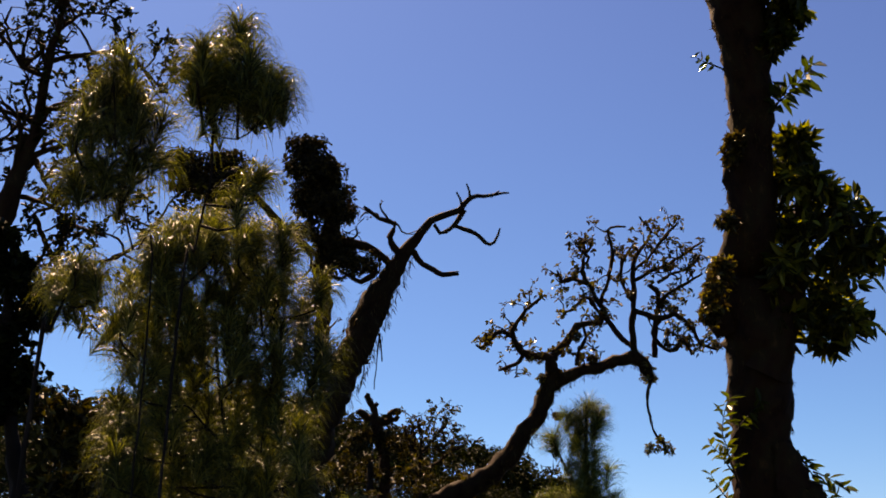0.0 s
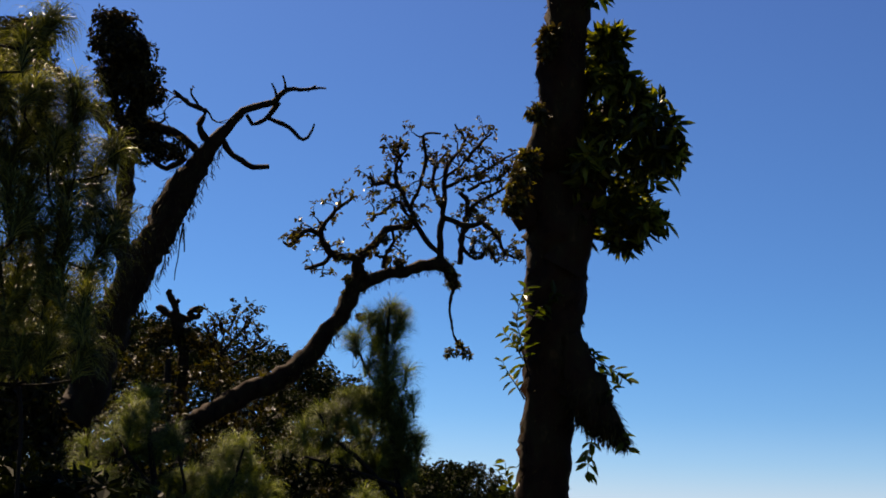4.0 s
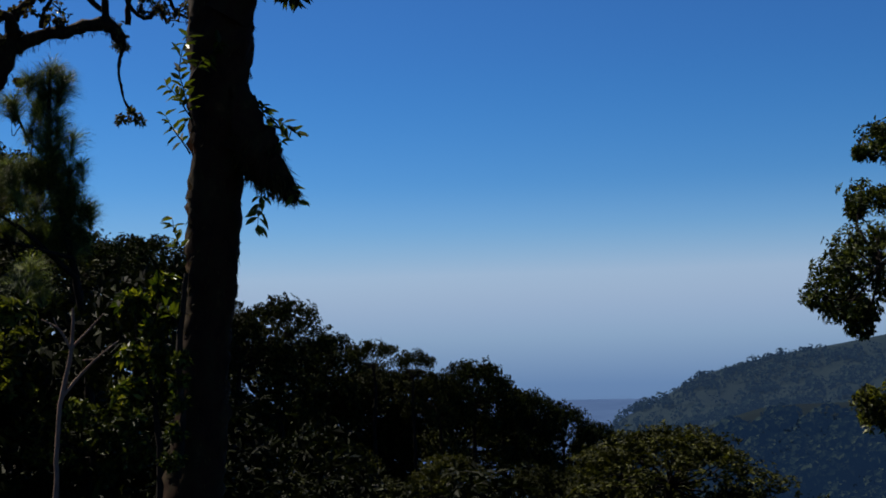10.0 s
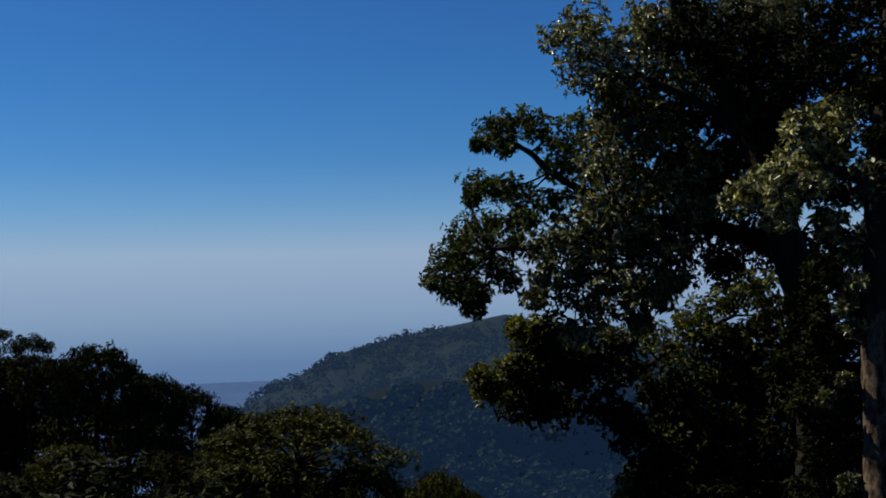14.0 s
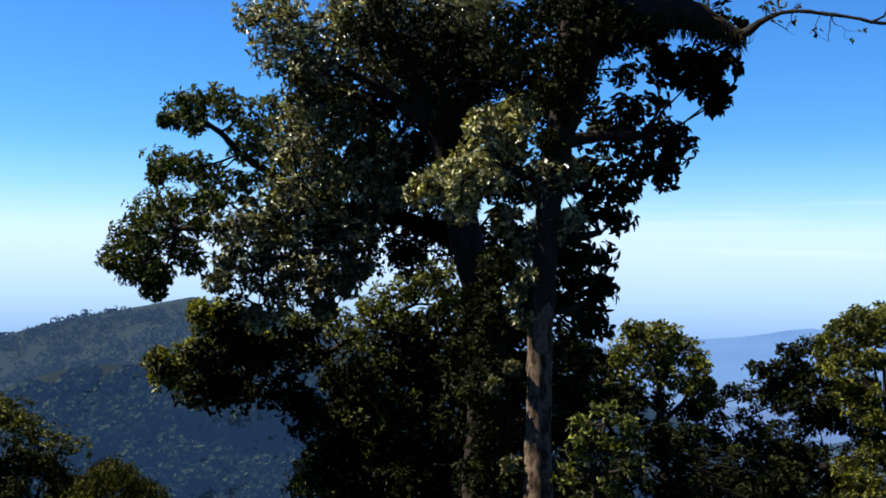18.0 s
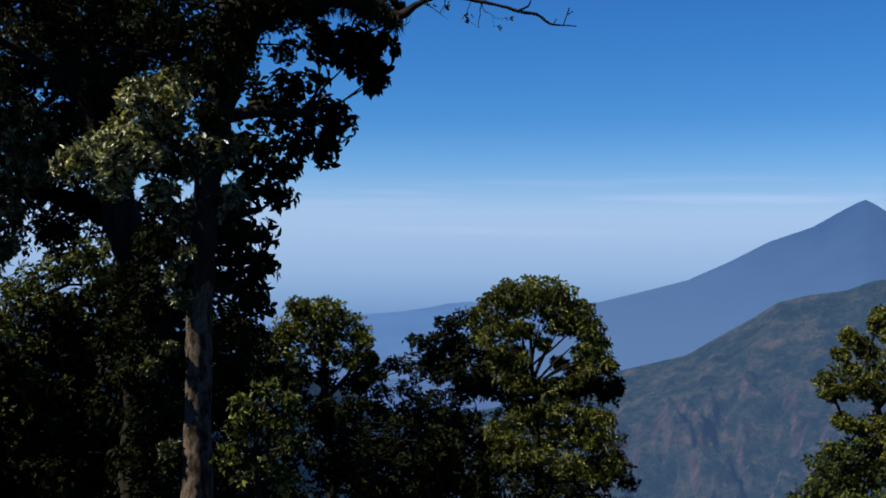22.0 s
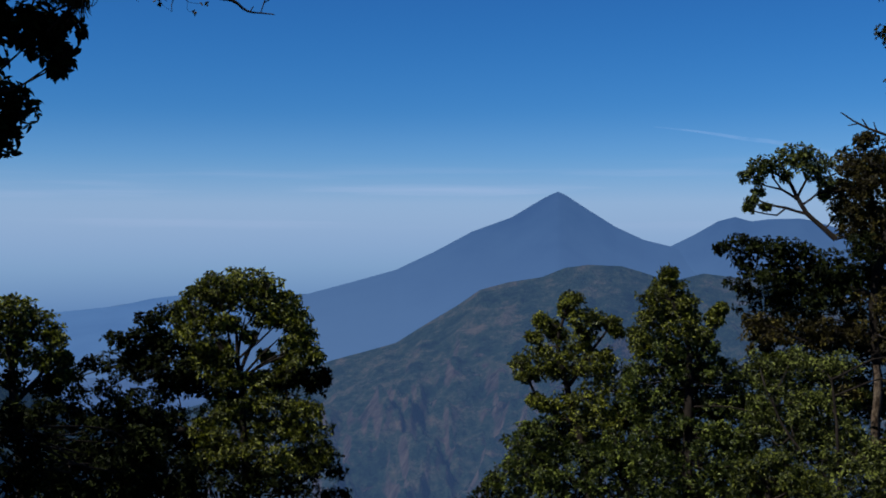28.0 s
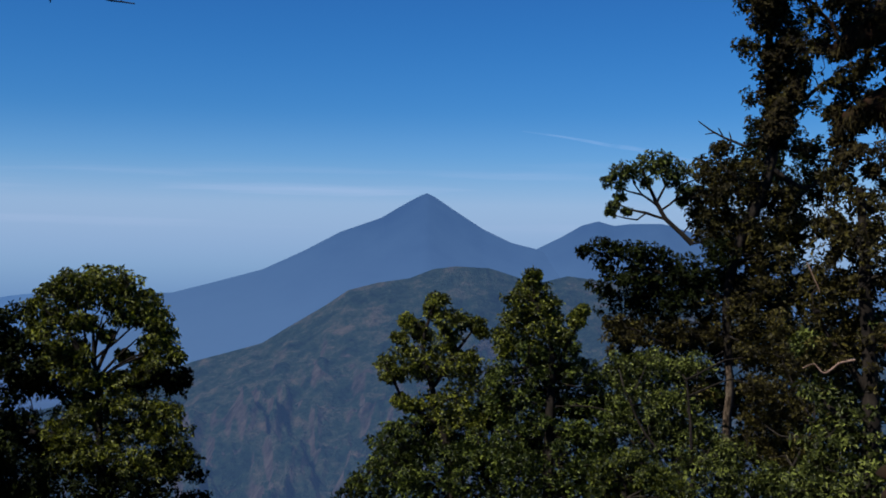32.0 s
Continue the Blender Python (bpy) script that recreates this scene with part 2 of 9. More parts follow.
# Painted haze on the far crowns too, as blue emission.
paint_haze(SPUR_WOOD, (0.006, 0.0165, 0.042), 0.6)
paint_haze(FAR_WOOD, (0.01035, 0.02265, 0.04852), 0.68)


def cliff_material():
    """Dark woods and dry grass on the gentle slopes, bare pinkish brown rock where it is steep, with emitted blue haze
    mixed in.
    """
    m, n, l, p = nodes("haze_painted_cliffs")
    woods = ramp_of(n, l, noise_of(n, l, 0.016, 9.0, 0.82), [(0.38, (0.006, 0.014, 0.014)), (0.47, (0.019, 0.038, 0.026)), (0.54, (0.046, 0.058, 0.039)), (0.64, (0.13, 0.098, 0.072))])
    rock = ramp_of(n, l, noise_of(n, l, 0.03, 6.0, 0.7, (1, 1, 0.3)), [(0.35, (0.026, 0.024, 0.022)), (0.5, (0.085, 0.066, 0.056)), (0.68, (0.16, 0.118, 0.098))])
    geo = n.new("ShaderNodeNewGeometry")
    sep = n.new("ShaderNodeSeparateXYZ")
    l.new(geo.outputs["Normal"], sep.inputs[0])
    steep = n.new("ShaderNodeMapRange")
    steep.interpolation_type = "SMOOTHSTEP"
    steep.inputs["From Min"].default_value, steep.inputs["From Max"].default_value = 0.80, 0.60
    ragged = n.new("ShaderNodeMath")
    ragged.operation = "MULTIPLY_ADD"
    ragged.inputs[1].default_value = 0.5
    l.new(noise_of(n, l, 0.02, 5.0, 0.7), ragged.inputs[0])
    off = n.new("ShaderNodeMath")
    off.operation = "SUBTRACT"
    off.inputs[1].default_value = 0.25
    l.new(sep.outputs["Z"], off.inputs[0])
    l.new(off.outputs[0], ragged.inputs[2])
    l.new(ragged.outputs[0], steep.inputs["Value"])
    mix = n.new("ShaderNodeMixRGB")
    l.new(steep.outputs[0], mix.inputs[0])
    l.new(woods, mix.inputs[1])
    l.new(rock, mix.inputs[2])
    l.new(mix.outputs[0], p.inputs["Base Color"])
    p.inputs["Roughness"].default_value = 0.95
    p.inputs["Specular IOR Level"].default_value = 0.0
    b = n.new("ShaderNodeBump")
    b.inputs["Strength"].default_value, b.inputs["Distance"].default_value = 1.0, 30.0
    l.new(noise_of(n, l, 0.06, 6.0, 0.7), b.inputs["Height"])
    l.new(b.outputs[0], p.inputs["Normal"])
    # Half of the surface is emission that paints the haze.
    paint_haze(m, (0.031, 0.059, 0.126), 0.5)
    return m


CLIFF = cliff_material()


# Haze is painted into the blue colour, partly as emission.
def far_material(name, low, high, haze_glow=0.0, foot=None):
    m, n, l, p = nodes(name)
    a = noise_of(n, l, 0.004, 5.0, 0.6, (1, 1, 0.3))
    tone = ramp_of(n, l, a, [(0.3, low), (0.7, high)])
    # Thicker haze painted on by height, paler towards the foot.
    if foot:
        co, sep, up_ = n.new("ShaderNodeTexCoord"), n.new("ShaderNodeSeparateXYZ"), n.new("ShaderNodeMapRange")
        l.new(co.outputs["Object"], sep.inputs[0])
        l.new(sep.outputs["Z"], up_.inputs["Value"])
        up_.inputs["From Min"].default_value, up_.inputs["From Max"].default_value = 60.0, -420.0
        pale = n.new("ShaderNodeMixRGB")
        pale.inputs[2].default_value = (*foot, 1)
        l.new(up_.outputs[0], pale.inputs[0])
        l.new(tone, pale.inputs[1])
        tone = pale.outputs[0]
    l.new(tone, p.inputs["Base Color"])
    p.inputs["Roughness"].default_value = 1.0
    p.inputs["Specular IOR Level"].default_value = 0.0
    if haze_glow:
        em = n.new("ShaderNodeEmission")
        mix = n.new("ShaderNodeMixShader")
        mix.inputs[0].default_value = haze_glow
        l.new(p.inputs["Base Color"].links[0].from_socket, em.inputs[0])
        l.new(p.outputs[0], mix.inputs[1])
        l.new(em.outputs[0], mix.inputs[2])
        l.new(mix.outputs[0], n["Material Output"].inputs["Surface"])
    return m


VOLCANO = far_material("haze_painted_slopes", (0.03138, 0.06778, 0.1569), (0.03891, 0.08033, 0.1726), 0.9, (0.056, 0.104, 0.205))
FOOTHILL = far_material("haze_painted_foothills", (0.047, 0.099, 0.214), (0.057, 0.116, 0.238), 0.8)
# No emission here: the haze sits in the lowland's base colour.
LOWLAND = far_material("haze_painted_lowland", (0.033, 0.063, 0.135), (0.044, 0.079, 0.158))


# ---- mesh helpers ----
def mesh_of(name, verts, faces, mat, smooth=False):
    me = bpy.data.meshes.new(name)
    v = np.asarray(verts, dtype=np.float32)
    me.vertices.add(len(v))
    me.vertices.foreach_set("co", v.ravel())
    k = len(faces[0]) if not isinstance(faces, np.ndarray) else faces.shape[1]
    fa = np.asarray(faces, dtype=np.int32)
    me.loops.add(fa.size)
    me.loops.foreach_set("vertex_index", fa.ravel())
    me.polygons.add(len(fa))
    me.polygons.foreach_set("loop_start", np.arange(0, fa.size, k, dtype=np.int32))
    me.polygons.foreach_set("loop_total", np.full(len(fa), k, dtype=np.int32))
    me.polygons.foreach_set("use_smooth", np.full(len(fa), smooth))
    me.update(calc_edges=True)
    me.validate()
    me.materials.append(mat)
    return me


def thing(name, at, label, category, group="", kind=""):
    e = new(name)
    e.location = at
    e.empty_display_size = 0.3
    return tagged(e, label, category, group, kind)


def part(name, me, parent, label="", kind=""):
    ob = new(name, me)
    ob.parent = parent
    if parent.parent is None:
        ob.matrix_parent_inverse = Matrix.Translation(-parent.location)
    return tagged(ob, label, kind=kind)


def spline(pts, step):
    """Points with radius, smoothed by Catmull-Rom at about that step."""
    p = np.array(pts, dtype=float)
    p = np.vstack([2 * p[0] - p[1], p, 2 * p[-1] - p[-2]])
    p[:, 3] = np.maximum(p[:, 3], 0.001)
    out = []
    for i in range(1, len(p) - 2):
        k = max(1, int(np.linalg.norm(p[i + 1, :3] - p[i, :3]) / step))
        for s in np.arange(k) / k:
            a, b, c, d = p[i - 1], p[i], p[i + 1], p[i + 2]
            out.append(0.5 * (2 * b + (c - a) * s + (2 * a - 5 * b + 4 * c - d) * s * s + (3 * b - a - 3 * c + d) * s ** 3))
    out.append(p[-2])
    out = np.array(out)
    out[:, 3] = np.maximum(out[:, 3], 0.0015)
    return out


def tube(pts, sides=10, step=0.12, lump=0.12, wobble=0.0, seed=0):
    """Vertices and quads of a tapered, lumpy tube along the points."""
    c = spline(pts, step)
    n = len(c)
    rng = np.random.default_rng(seed + n)
    if wobble:
        w = rng.normal(0, 1, (n, 3))
        w = (w + np.roll(w, 1, 0) + np.roll(w, -1, 0)) / 3
        w[0] = w[-1] = 0
        c[:, :3] += w * wobble
    t = np.gradient(c[:, :3], axis=0)
    t /= np.linalg.norm(t, axis=1)[:, None] + 1e-9
    ref = np.array([0.31, -0.95, 0.1]) if abs(t[0][2]) > 0.7 else np.array([0, 0, 1.0])
    a = np.cross(t, ref)
    a /= np.linalg.norm(a, axis=1)[:, None] + 1e-9
    b = np.cross(t, a)
    ang = np.linspace(0, 2 * math.pi, sides, endpoint=False)
    r = c[:, 3][:, None] * (1 + lump * rng.normal(0, 1, (n, sides)))
    v = c[:, None, :3] + r[..., None] * (np.cos(ang)[None, :, None] * a[:, None] + np.sin(ang)[None, :, None] * b[:, None])
    i, j = np.meshgrid(np.arange(n - 1), np.arange(sides), indexing="ij")
    q = np.stack([i * sides + j, i * sides + (j + 1) % sides, (i + 1) * sides + (j + 1) % sides, (i + 1) * sides + j], -1).reshape(-1, 4)
    return v.reshape(-1, 3), q


def join(pieces):
    vs, fs, o = [], [], 0
    for v, f in pieces:
        vs.append(v)
        fs.append(f + o)
        o += len(v)
    return np.vstack(vs), np.vstack(fs)


def limb(name, pts, mat, parent, label="", sides=9, step=0.12, lump=0.1, wobble=0.0, seed=0):
    v, f = tube(pts, sides, step, lump, wobble, seed)
    return part(name, mesh_of(name, v, f, mat, True), parent, label)


def unit(v):
    return v / (np.linalg.norm(v, axis=-1, keepdims=True) + 1e-9)


def leaves(pos, along, normal, length, width, fold=0.25, rng=None, rich=False):
    """Folded leaf blades: 2 triangles each, or 4 with a rounder outline."""
    n = len(pos)
    along = unit(along)
    side = unit(np.cross(along, normal))
    up = np.cross(side, along)
    L, W = length[:, None], width[:, None]
    if rich:
        v = np.stack([pos, pos + along * L * 0.35 + side * W * 0.5 + up * W * fold, pos + along * L * 0.7 + side * W * 0.38 + up * W * fold * 0.7 - up * L * 0.05,
                      pos + along * L - up * L * 0.14, pos + along * L * 0.7 - side * W * 0.38 + up * W * fold * 0.7 - up * L * 0.05, pos + along * L * 0.35 - side * W * 0.5 + up * W * fold], 1)
        o = (np.arange(n) * 6)[:, None]
        f = np.concatenate([o + [0, 1, 2], o + [0, 2, 3], o + [0, 3, 4], o + [0, 4, 5]], 0)
        return v.reshape(-1, 3), f
    v = np.stack([pos, pos + along * L * 0.5 + side * W * 0.5 + up * W * fold, pos + along * L - up * L * 0.1, pos + along * L * 0.5 - side * W * 0.5 + up * W * fold], 1)
    o = (np.arange(n) * 4)[:, None]
    f = np.concatenate([o + [0, 1, 2], o + [0, 2, 3]], 0)
    return v.reshape(-1, 3), f


def spread(blobs, rng, depth=0.7, layers=1):
    """Push each clump a little nearer or further along the line from the view point, keeping its angular size."""
    b = np.array(blobs, dtype=float)
    hub = np.array(HUB)
    away = b[:, :3] - hub
    dist = np.linalg.norm(away, axis=1)
    k = 1 + rng.uniform(-1, 1, len(b)) * depth * b[:, 3] * 1.3 / dist
    if layers > 1:
        k = np.concatenate([k + j * 2.0 * b[:, 3] / dist for j in range(layers)])
        b, away = np.tile(b, (layers, 1)), np.tile(away, (layers, 1))
    b[:, :3] = hub + away * k[:, None]
    b[:, 3] *= k
    return b


def foliage(blobs, leaf, aspect=0.36, rate=1.0, rosette=7, droop=0.15, seed=0, flat=0.75, clump=0.34, rich=False, depth=0.7, gap=0.0, swell=1.15, layers=1):
    """Leaf rosettes in sub-clumps over the outer part of every clump (x, y, z, radius)."""
    rng = np.random.default_rng(seed + 11)
    P, A, N, S = [], [], [], []
    for i, (x, y, z, r) in enumerate(spread(blobs, rng, depth, layers)):
        inner = 1.3 if i >= len(blobs) else 1.0
        c = np.array((x, y, z))
        r = r * swell
        subs = max(3, int(rng.uniform(0.8, 1.2) * 14 * (1 - gap)))
        d = unit(rng.normal(0, 1, (subs, 3)))
        rad = rng.uniform(0.35, 0.92, (subs, 1)) * r
        centres = c + d * rad * np.array([1, 1, flat])
        for s in centres:
            rs = r * clump * rng.uniform(0.75, 1.35)
            k = max(3, int(rate * 5.0 * (rs / leaf / inner) ** 2 / rosette * 2.2))
            e = unit(rng.normal(0, 1, (k, 3)) + np.array([0, 0, 0.25]))
            tip = s + e * (rs * rng.uniform(0.45, 1.05, (k, 1))) * np.array([1, 1, 0.8])
            axis = unit(e + 0.8 * unit(s - c) + np.array([0, 0, 0.35]) + rng.normal(0, 0.3, (k, 3)))
            m = rosette
            ax = np.repeat(axis, m, 0)
            q = unit(np.cross(ax, rng.normal(0, 1, (k * m, 3))))
            al = unit(q + ax * rng.uniform(-0.1, 0.7, (k * m, 1)) + np.array([0, 0, -droop]))
            S.append(np.full(k * m, inner))
            P.append(np.repeat(tip, m, 0) + al * leaf * 0.1)
            A.append(al)
            N.append(unit(ax + rng.normal(0, 0.25, (k * m, 3))))
    P, A, N = np.vstack(P), np.vstack(A), np.vstack(N)
    L = leaf * rng.uniform(0.6, 1.2, len(P)) * np.concatenate(S)
    return leaves(P, A, N, L, L * aspect * rng.uniform(0.8, 1.2, len(P)), 0.25, rng, rich)


def twigs_to(starts, blobs, thick, seed=0, each=4, depth=0.7):
    """Crooked boughs from the nearest limb point to every clump, forking inside it."""
    rng = np.random.default_rng(seed + 11)
    s = np.array(starts, dtype=float)[:, :3]
    out = []
    for x, y, z, r in spread(blobs, rng, depth):
        c = np.array((x, y, z))
        k = np.argmin(np.linalg.norm(s - c, axis=1) + 0.6 * np.maximum(0, s[:, 2] - c[2]))
        a = s[k]
        gap = np.linalg.norm(c - a)
        mid = (a + c) / 2 + rng.normal(0, 0.10, 3) * gap + np.array([0, 0, -0.06 * gap])
        th = thick * (0.6 + 0.5 * r)
        out.append(tube([(*a, th), (*mid, th * 0.75), (*c, th * 0.45)], 5, 0.25, 0.08, 0.01, seed))
        for _ in range(each):
            d = unit(rng.normal(0, 1, 3) + np.array([0, 0, 0.3])) * r * rng.uniform(0.6, 0.95)
            m = c + d * 0.5 + rng.normal(0, 0.08, 3) * r
            out.append(tube([(*c, th * 0.42), (*m, th * 0.3), (*(c + d), th * 0.15)], 4, 0.3, 0.0, 0.0, seed))
    return join(out)


def grow(start, way, length, thick, levels, rng, bend=0.5, forks=(2, 3), up=0.15, tips=None, out=None):
    """A crooked branch that forks again and again; collects its tubes and its tips."""
    n = 4
    p, d, pts = np.array(start, float), unit(np.array(way, float)), []
    for i in range(n + 1):
        pts.append((*p, thick * (1 - 0.45 * i / n)))
        d = unit(d + rng.normal(0, bend, 3) * 0.6 + np.array([0, 0, up]))
        p = p + d * length / n
    out.append(tube(pts, 5 if thick > 0.012 else 4, max(0.05, length / 8), 0.1, 0.0, 3))
    if levels <= 0:
        tips.append((np.array(pts[-1][:3]), d))
        return
    for k in range(rng.integers(forks[0], forks[1] + 1)):
        j = n if k == 0 else rng.integers(1, n + 1)
        nd = unit(d + rng.normal(0, 0.75, 3))
        grow(pts[j][:3], nd, length * rng.uniform(0.6, 0.85), pts[j][3] * 0.68, levels - 1, rng, bend, forks, up, tips, out)
    if rng.random() < 0.7:
        tips.append((np.array(pts[-1][:3]), d))


def rosettes(tips, leaf, aspect, count, rng, droop=0.3, rich=True):
    P = np.repeat(np.array([t for t, _ in tips]), count, 0)
    ax = np.repeat(np.array([d for _, d in tips]), count, 0)
    q = unit(np.cross(ax, rng.normal(0, 1, ax.shape)))
    al = unit(q + ax * rng.uniform(-0.3, 0.8, (len(ax), 1)) + np.array([0, 0, -droop]))
    P = P + rng.normal(0, leaf * 0.25, P.shape)
    L = leaf * rng.uniform(0.5, 1.2, len(P))
    return leaves(P, al, unit(ax + rng.normal(0, 0.4, ax.shape)), L, L * aspect, 0.3, rng, rich)


def strands(pts, count, length, thick, rng, spread_=0.05, way=(0, 0, -1)):
    """Hanging fibres and moss hairs from along a line of points with radius."""
    c = spline(pts, 0.03)
    k = rng.integers(0, len(c), count)
    d = unit(rng.normal(0, 1, (count, 3)))
    P = c[k, :3] + d * c[k, 3][:, None] * 0.95
    al = unit(d * 0.25 + np.array(way) * rng.uniform(0.5, 1.6, (count, 1)) + rng.normal(0, 0.25, (count, 3)))
    L = length * rng.uniform(0.3, 1.2, count)
    return leaves(P, al, unit(rng.normal(0, 1, (count, 3))), L, np.full(count, thick), 0.1, rng)


def foliage_part(name, blobs, mat, parent, leaf, label="", **k):
    v, f = foliage(blobs, leaf, **k)
    return part(name, mesh_of(name, v, f, mat), parent, label)


# ---- ground ----
def skyline(a):
    """Elevation of the wooded ridge by azimuth (degrees, left positive)."""
    az_ = [-180, -130, -60, -46, -38, -34.8, -31, -28, -25, -20.5, -17, -12, -9, -4.6, 0, 5, 22, 60, 180]
    el_ = [-4, -16, -17, -12, -8.6, -6.4, -4.8, -3.6, -3.2, -1.8, 0.0, 2.6, 4.6, 8.6, 10.6, 11.8, 12.5, 12, -4]
    return float(np.interp(a, az_, el_))


def ground_z(x, y):
    r, a = math.hypot(x, y), math.degrees(math.atan2(-x, y))
    ridge = 1.6 + 50 * math.tan(radians(skyline(a))) - 8.0
    if r < 50:
        s = max(0.0, (r - 5) / 45)
        z = -0.1 * r * 0.6 * min(1, r / 5) + (ridge + 0.3) * s
    else:
        s = min(1.0, (r - 50) / 900)
        z = -3.0 + ridge + 0.3 - 417 * (s ** 0.75)
    return max(-420.0, z) + 0.25 * noise.noise((x * 0.15, y * 0.15, 0)) * min(1, r / 3)


def build_ground():
    rs = [0.0] + list(np.geomspace(0.8, 4900, 64))
    na = 180
    v = [(0, 0, ground_z(0, 0))]
    for r in rs[1:]:
        for i in range(na):
            a = 2 * math.pi * i / na
            v.append((r * math.sin(a), r * math.cos(a), ground_z(r * math.sin(a), r * math.cos(a))))
    f = [(0, 1 + (i + 1) % na, 1 + i, 1 + i) for i in range(na)]
    me = bpy.data.meshes.new("ground")
    faces = [(0, 1 + i, 1 + (i + 1) % na) for i in range(na)]
    for k in range(len(rs) - 2):
        o = 1 + k * na
        for i in range(na):
            j = (i + 1) % na
            faces.append((o + i, o + na + i, o + na + j, o + j))
    me.from_pydata(v, [], faces)
    me.materials.append(SOIL)
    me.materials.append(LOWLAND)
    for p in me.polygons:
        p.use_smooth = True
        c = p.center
        # Beyond 900 m the plain takes the painted haze colour.
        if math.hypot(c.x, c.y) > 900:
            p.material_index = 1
    tagged(new("ground", me), "forest floor falling away to a hazy blue lowland", "ground", kind="structure")


build_ground()


def rooted(pts):
    """The same stem, led down into the ground."""
    x, y, z, r = pts[0]
    g = ground_z(x, y) - 0.4
    return [(x, y, g, r * 1.25)] + list(pts) if z > g + 0.3 else list(pts)


def polar(a, el, r):
    a, el = radians(a), radians(el)
    return np.array((-math.sin(a) * math.cos(el) * r, math.cos(a) * math.cos(el) * r, 1.35 + math.sin(el) * r))


# bare crags of the cliff hill: azimuth, place up the slope, height, half width, length of the bench behind
CRAGS = [(-90.2, 0.41, 88, 0.85, 0.40), (-91.2, 0.47, 40, 0.35, 0.3), (-92.8, 0.47, 46, 0.6, 0.35), (-93.4, 0.66, 24, 0.5, 0.22), (-95.5, 0.50, 44, 0.6, 0.3), (-96.6, 0.60, 26, 0.5, 0.25), (-97.6, 0.45, 46, 0.8, 0.35),
         (-92.4, 0.27, 24, 0.9, 0.2), (-88.3, 0.36, 44, 0.6, 0.3), (-86.2, 0.42, 34, 0.7, 0.3), (-83.6, 0.40, 28, 0.8, 0.3), (-100.4, 0.5, 42, 0.9, 0.3), (-103.2, 0.45, 40, 0.8, 0.3), (-94.8, 0.30, 22, 0.8, 0.2)]


def mountain(name, crest, far, near, foot, mat, label, category, rows=40, cols=160, rough=12.0, gully=0.0, scale=0.004, kind="structure", eroded=False):
    """A hill whose crest follows azimuth and elevation, falling towards the viewer and behind."""
    az_ = [c[0] for c in crest][::-1]
    el_ = [c[1] for c in crest][::-1]
    verts = []
    for j in range(rows + 8):
        s = min(1.0, j / rows)
        back = max(0, j - rows) / 7
        for i in range(cols + 1):
            a = az_[0] + (az_[-1] - az_[0]) * i / cols
            top = polar(a, float(np.interp(a, az_, el_)), far)
            low = polar(a, foot, near)
            p = low + (top - low) * s
            p[2] = low[2] + (top[2] - low[2]) * (s ** 1.25)
            if back:
                p = top + (polar(a, 0, far * 1.25) - polar(a, 0, far)) * back
                p[2] = top[2] - back * (far * 0.18)
            k = (1 - s) * s * 4
            if eroded and not back:
                w = noise.noise((a * 0.09, s * 2.2, 4.0))
                face = noise.noise((a * 0.16 + 3.0, 1.7, s * 0.6))
                for lip, high in ((0.60, 0.13), (0.80, 0.06)):
                    q = (s - lip - 0.10 * w) / 0.035
                    p[2] += (top[2] - low[2]) * high * max(0.0, 0.35 + 1.6 * face) * (1 / (1 + math.exp(-max(-30, min(30, q)))) - 0.6 * s) * (1 - s)
                spur = 1.1 * abs(noise.noise((a * 0.20 + 0.8 * w, s * 0.9, 3.1))) + 0.5 * abs(noise.noise((a * 0.5 + w, s * 4.5, 7.0))) + 0.25 * abs(noise.noise((a * 1.2 + w, s * 11.0, 1.0)))
                p = p - unit(p * np.array([1, 1, 0])) * (spur - 0.4) * 160 * k * (1.1 - s)
                p[2] -= (spur - 0.25) * 150 * k * (1.12 - s)
                for a0, s0, tall, wide, run in CRAGS:
                    edge = s - s0 - 0.03 * noise.noise((a * 1.7, a0, 2.0))
                    rib = 0.55 + 0.3 * noise.noise((a * 1.5, s * 9.0, a0))
                    d = (a - a0 + (2.5 + noise.noise((a0, 3.0, 1.0)) * 4) * edge + 0.5 * noise.noise((a * 0.8, s * 9.0, 8.0))) / (wide * 1.35)
                    if abs(d) < 2.2 and edge > -0.12:
                        p[2] += tall * rib * math.exp(-d * d) / (1 + math.exp(-edge / 0.02)) * max(0.0, 1 - edge / run)
                p[2] += 9 * noise.noise((a * 1.1, s * 14.0, 6.0)) * k
            q = p * scale
            bump = noise.fractal((q[0], q[1], q[2] * 0.5), 0.9, 2.2, 6)
            g = p * scale * 0.75
            fold = abs(noise.noise((g[0] + 0.5 * bump, g[1] + 5.2, g[2] * 0.45))) * 1.3 + 0.4 * abs(noise.noise((g[0] * 2.7, g[1] * 2.7, g[2]))) if gully else 0
            amp = rough * (0.25 + k)
            p = p + unit(p * np.array([1, 1, 0])) * bump * amp * 2.5 - unit(p * np.array([1, 1, 0])) * (0.3 - fold) * amp * 4 * gully * k
            p[2] += bump * amp * (0.12 + 0.88 * (s < 0.97))
            verts.append(p)
    i, j = np.meshgrid(np.arange(cols), np.arange(rows + 7), indexing="ij")
    w = cols + 1
    f = np.stack([j * w + i, j * w + i + 1, (j + 1) * w + i + 1, (j + 1) * w + i], -1).reshape(-1, 4)
    ob = new(name, mesh_of(name, np.array(verts), f, mat, True))
    tagged(ob, label, category, kind=kind)
    return np.array(verts).reshape(rows + 8, cols + 1, 3), ob


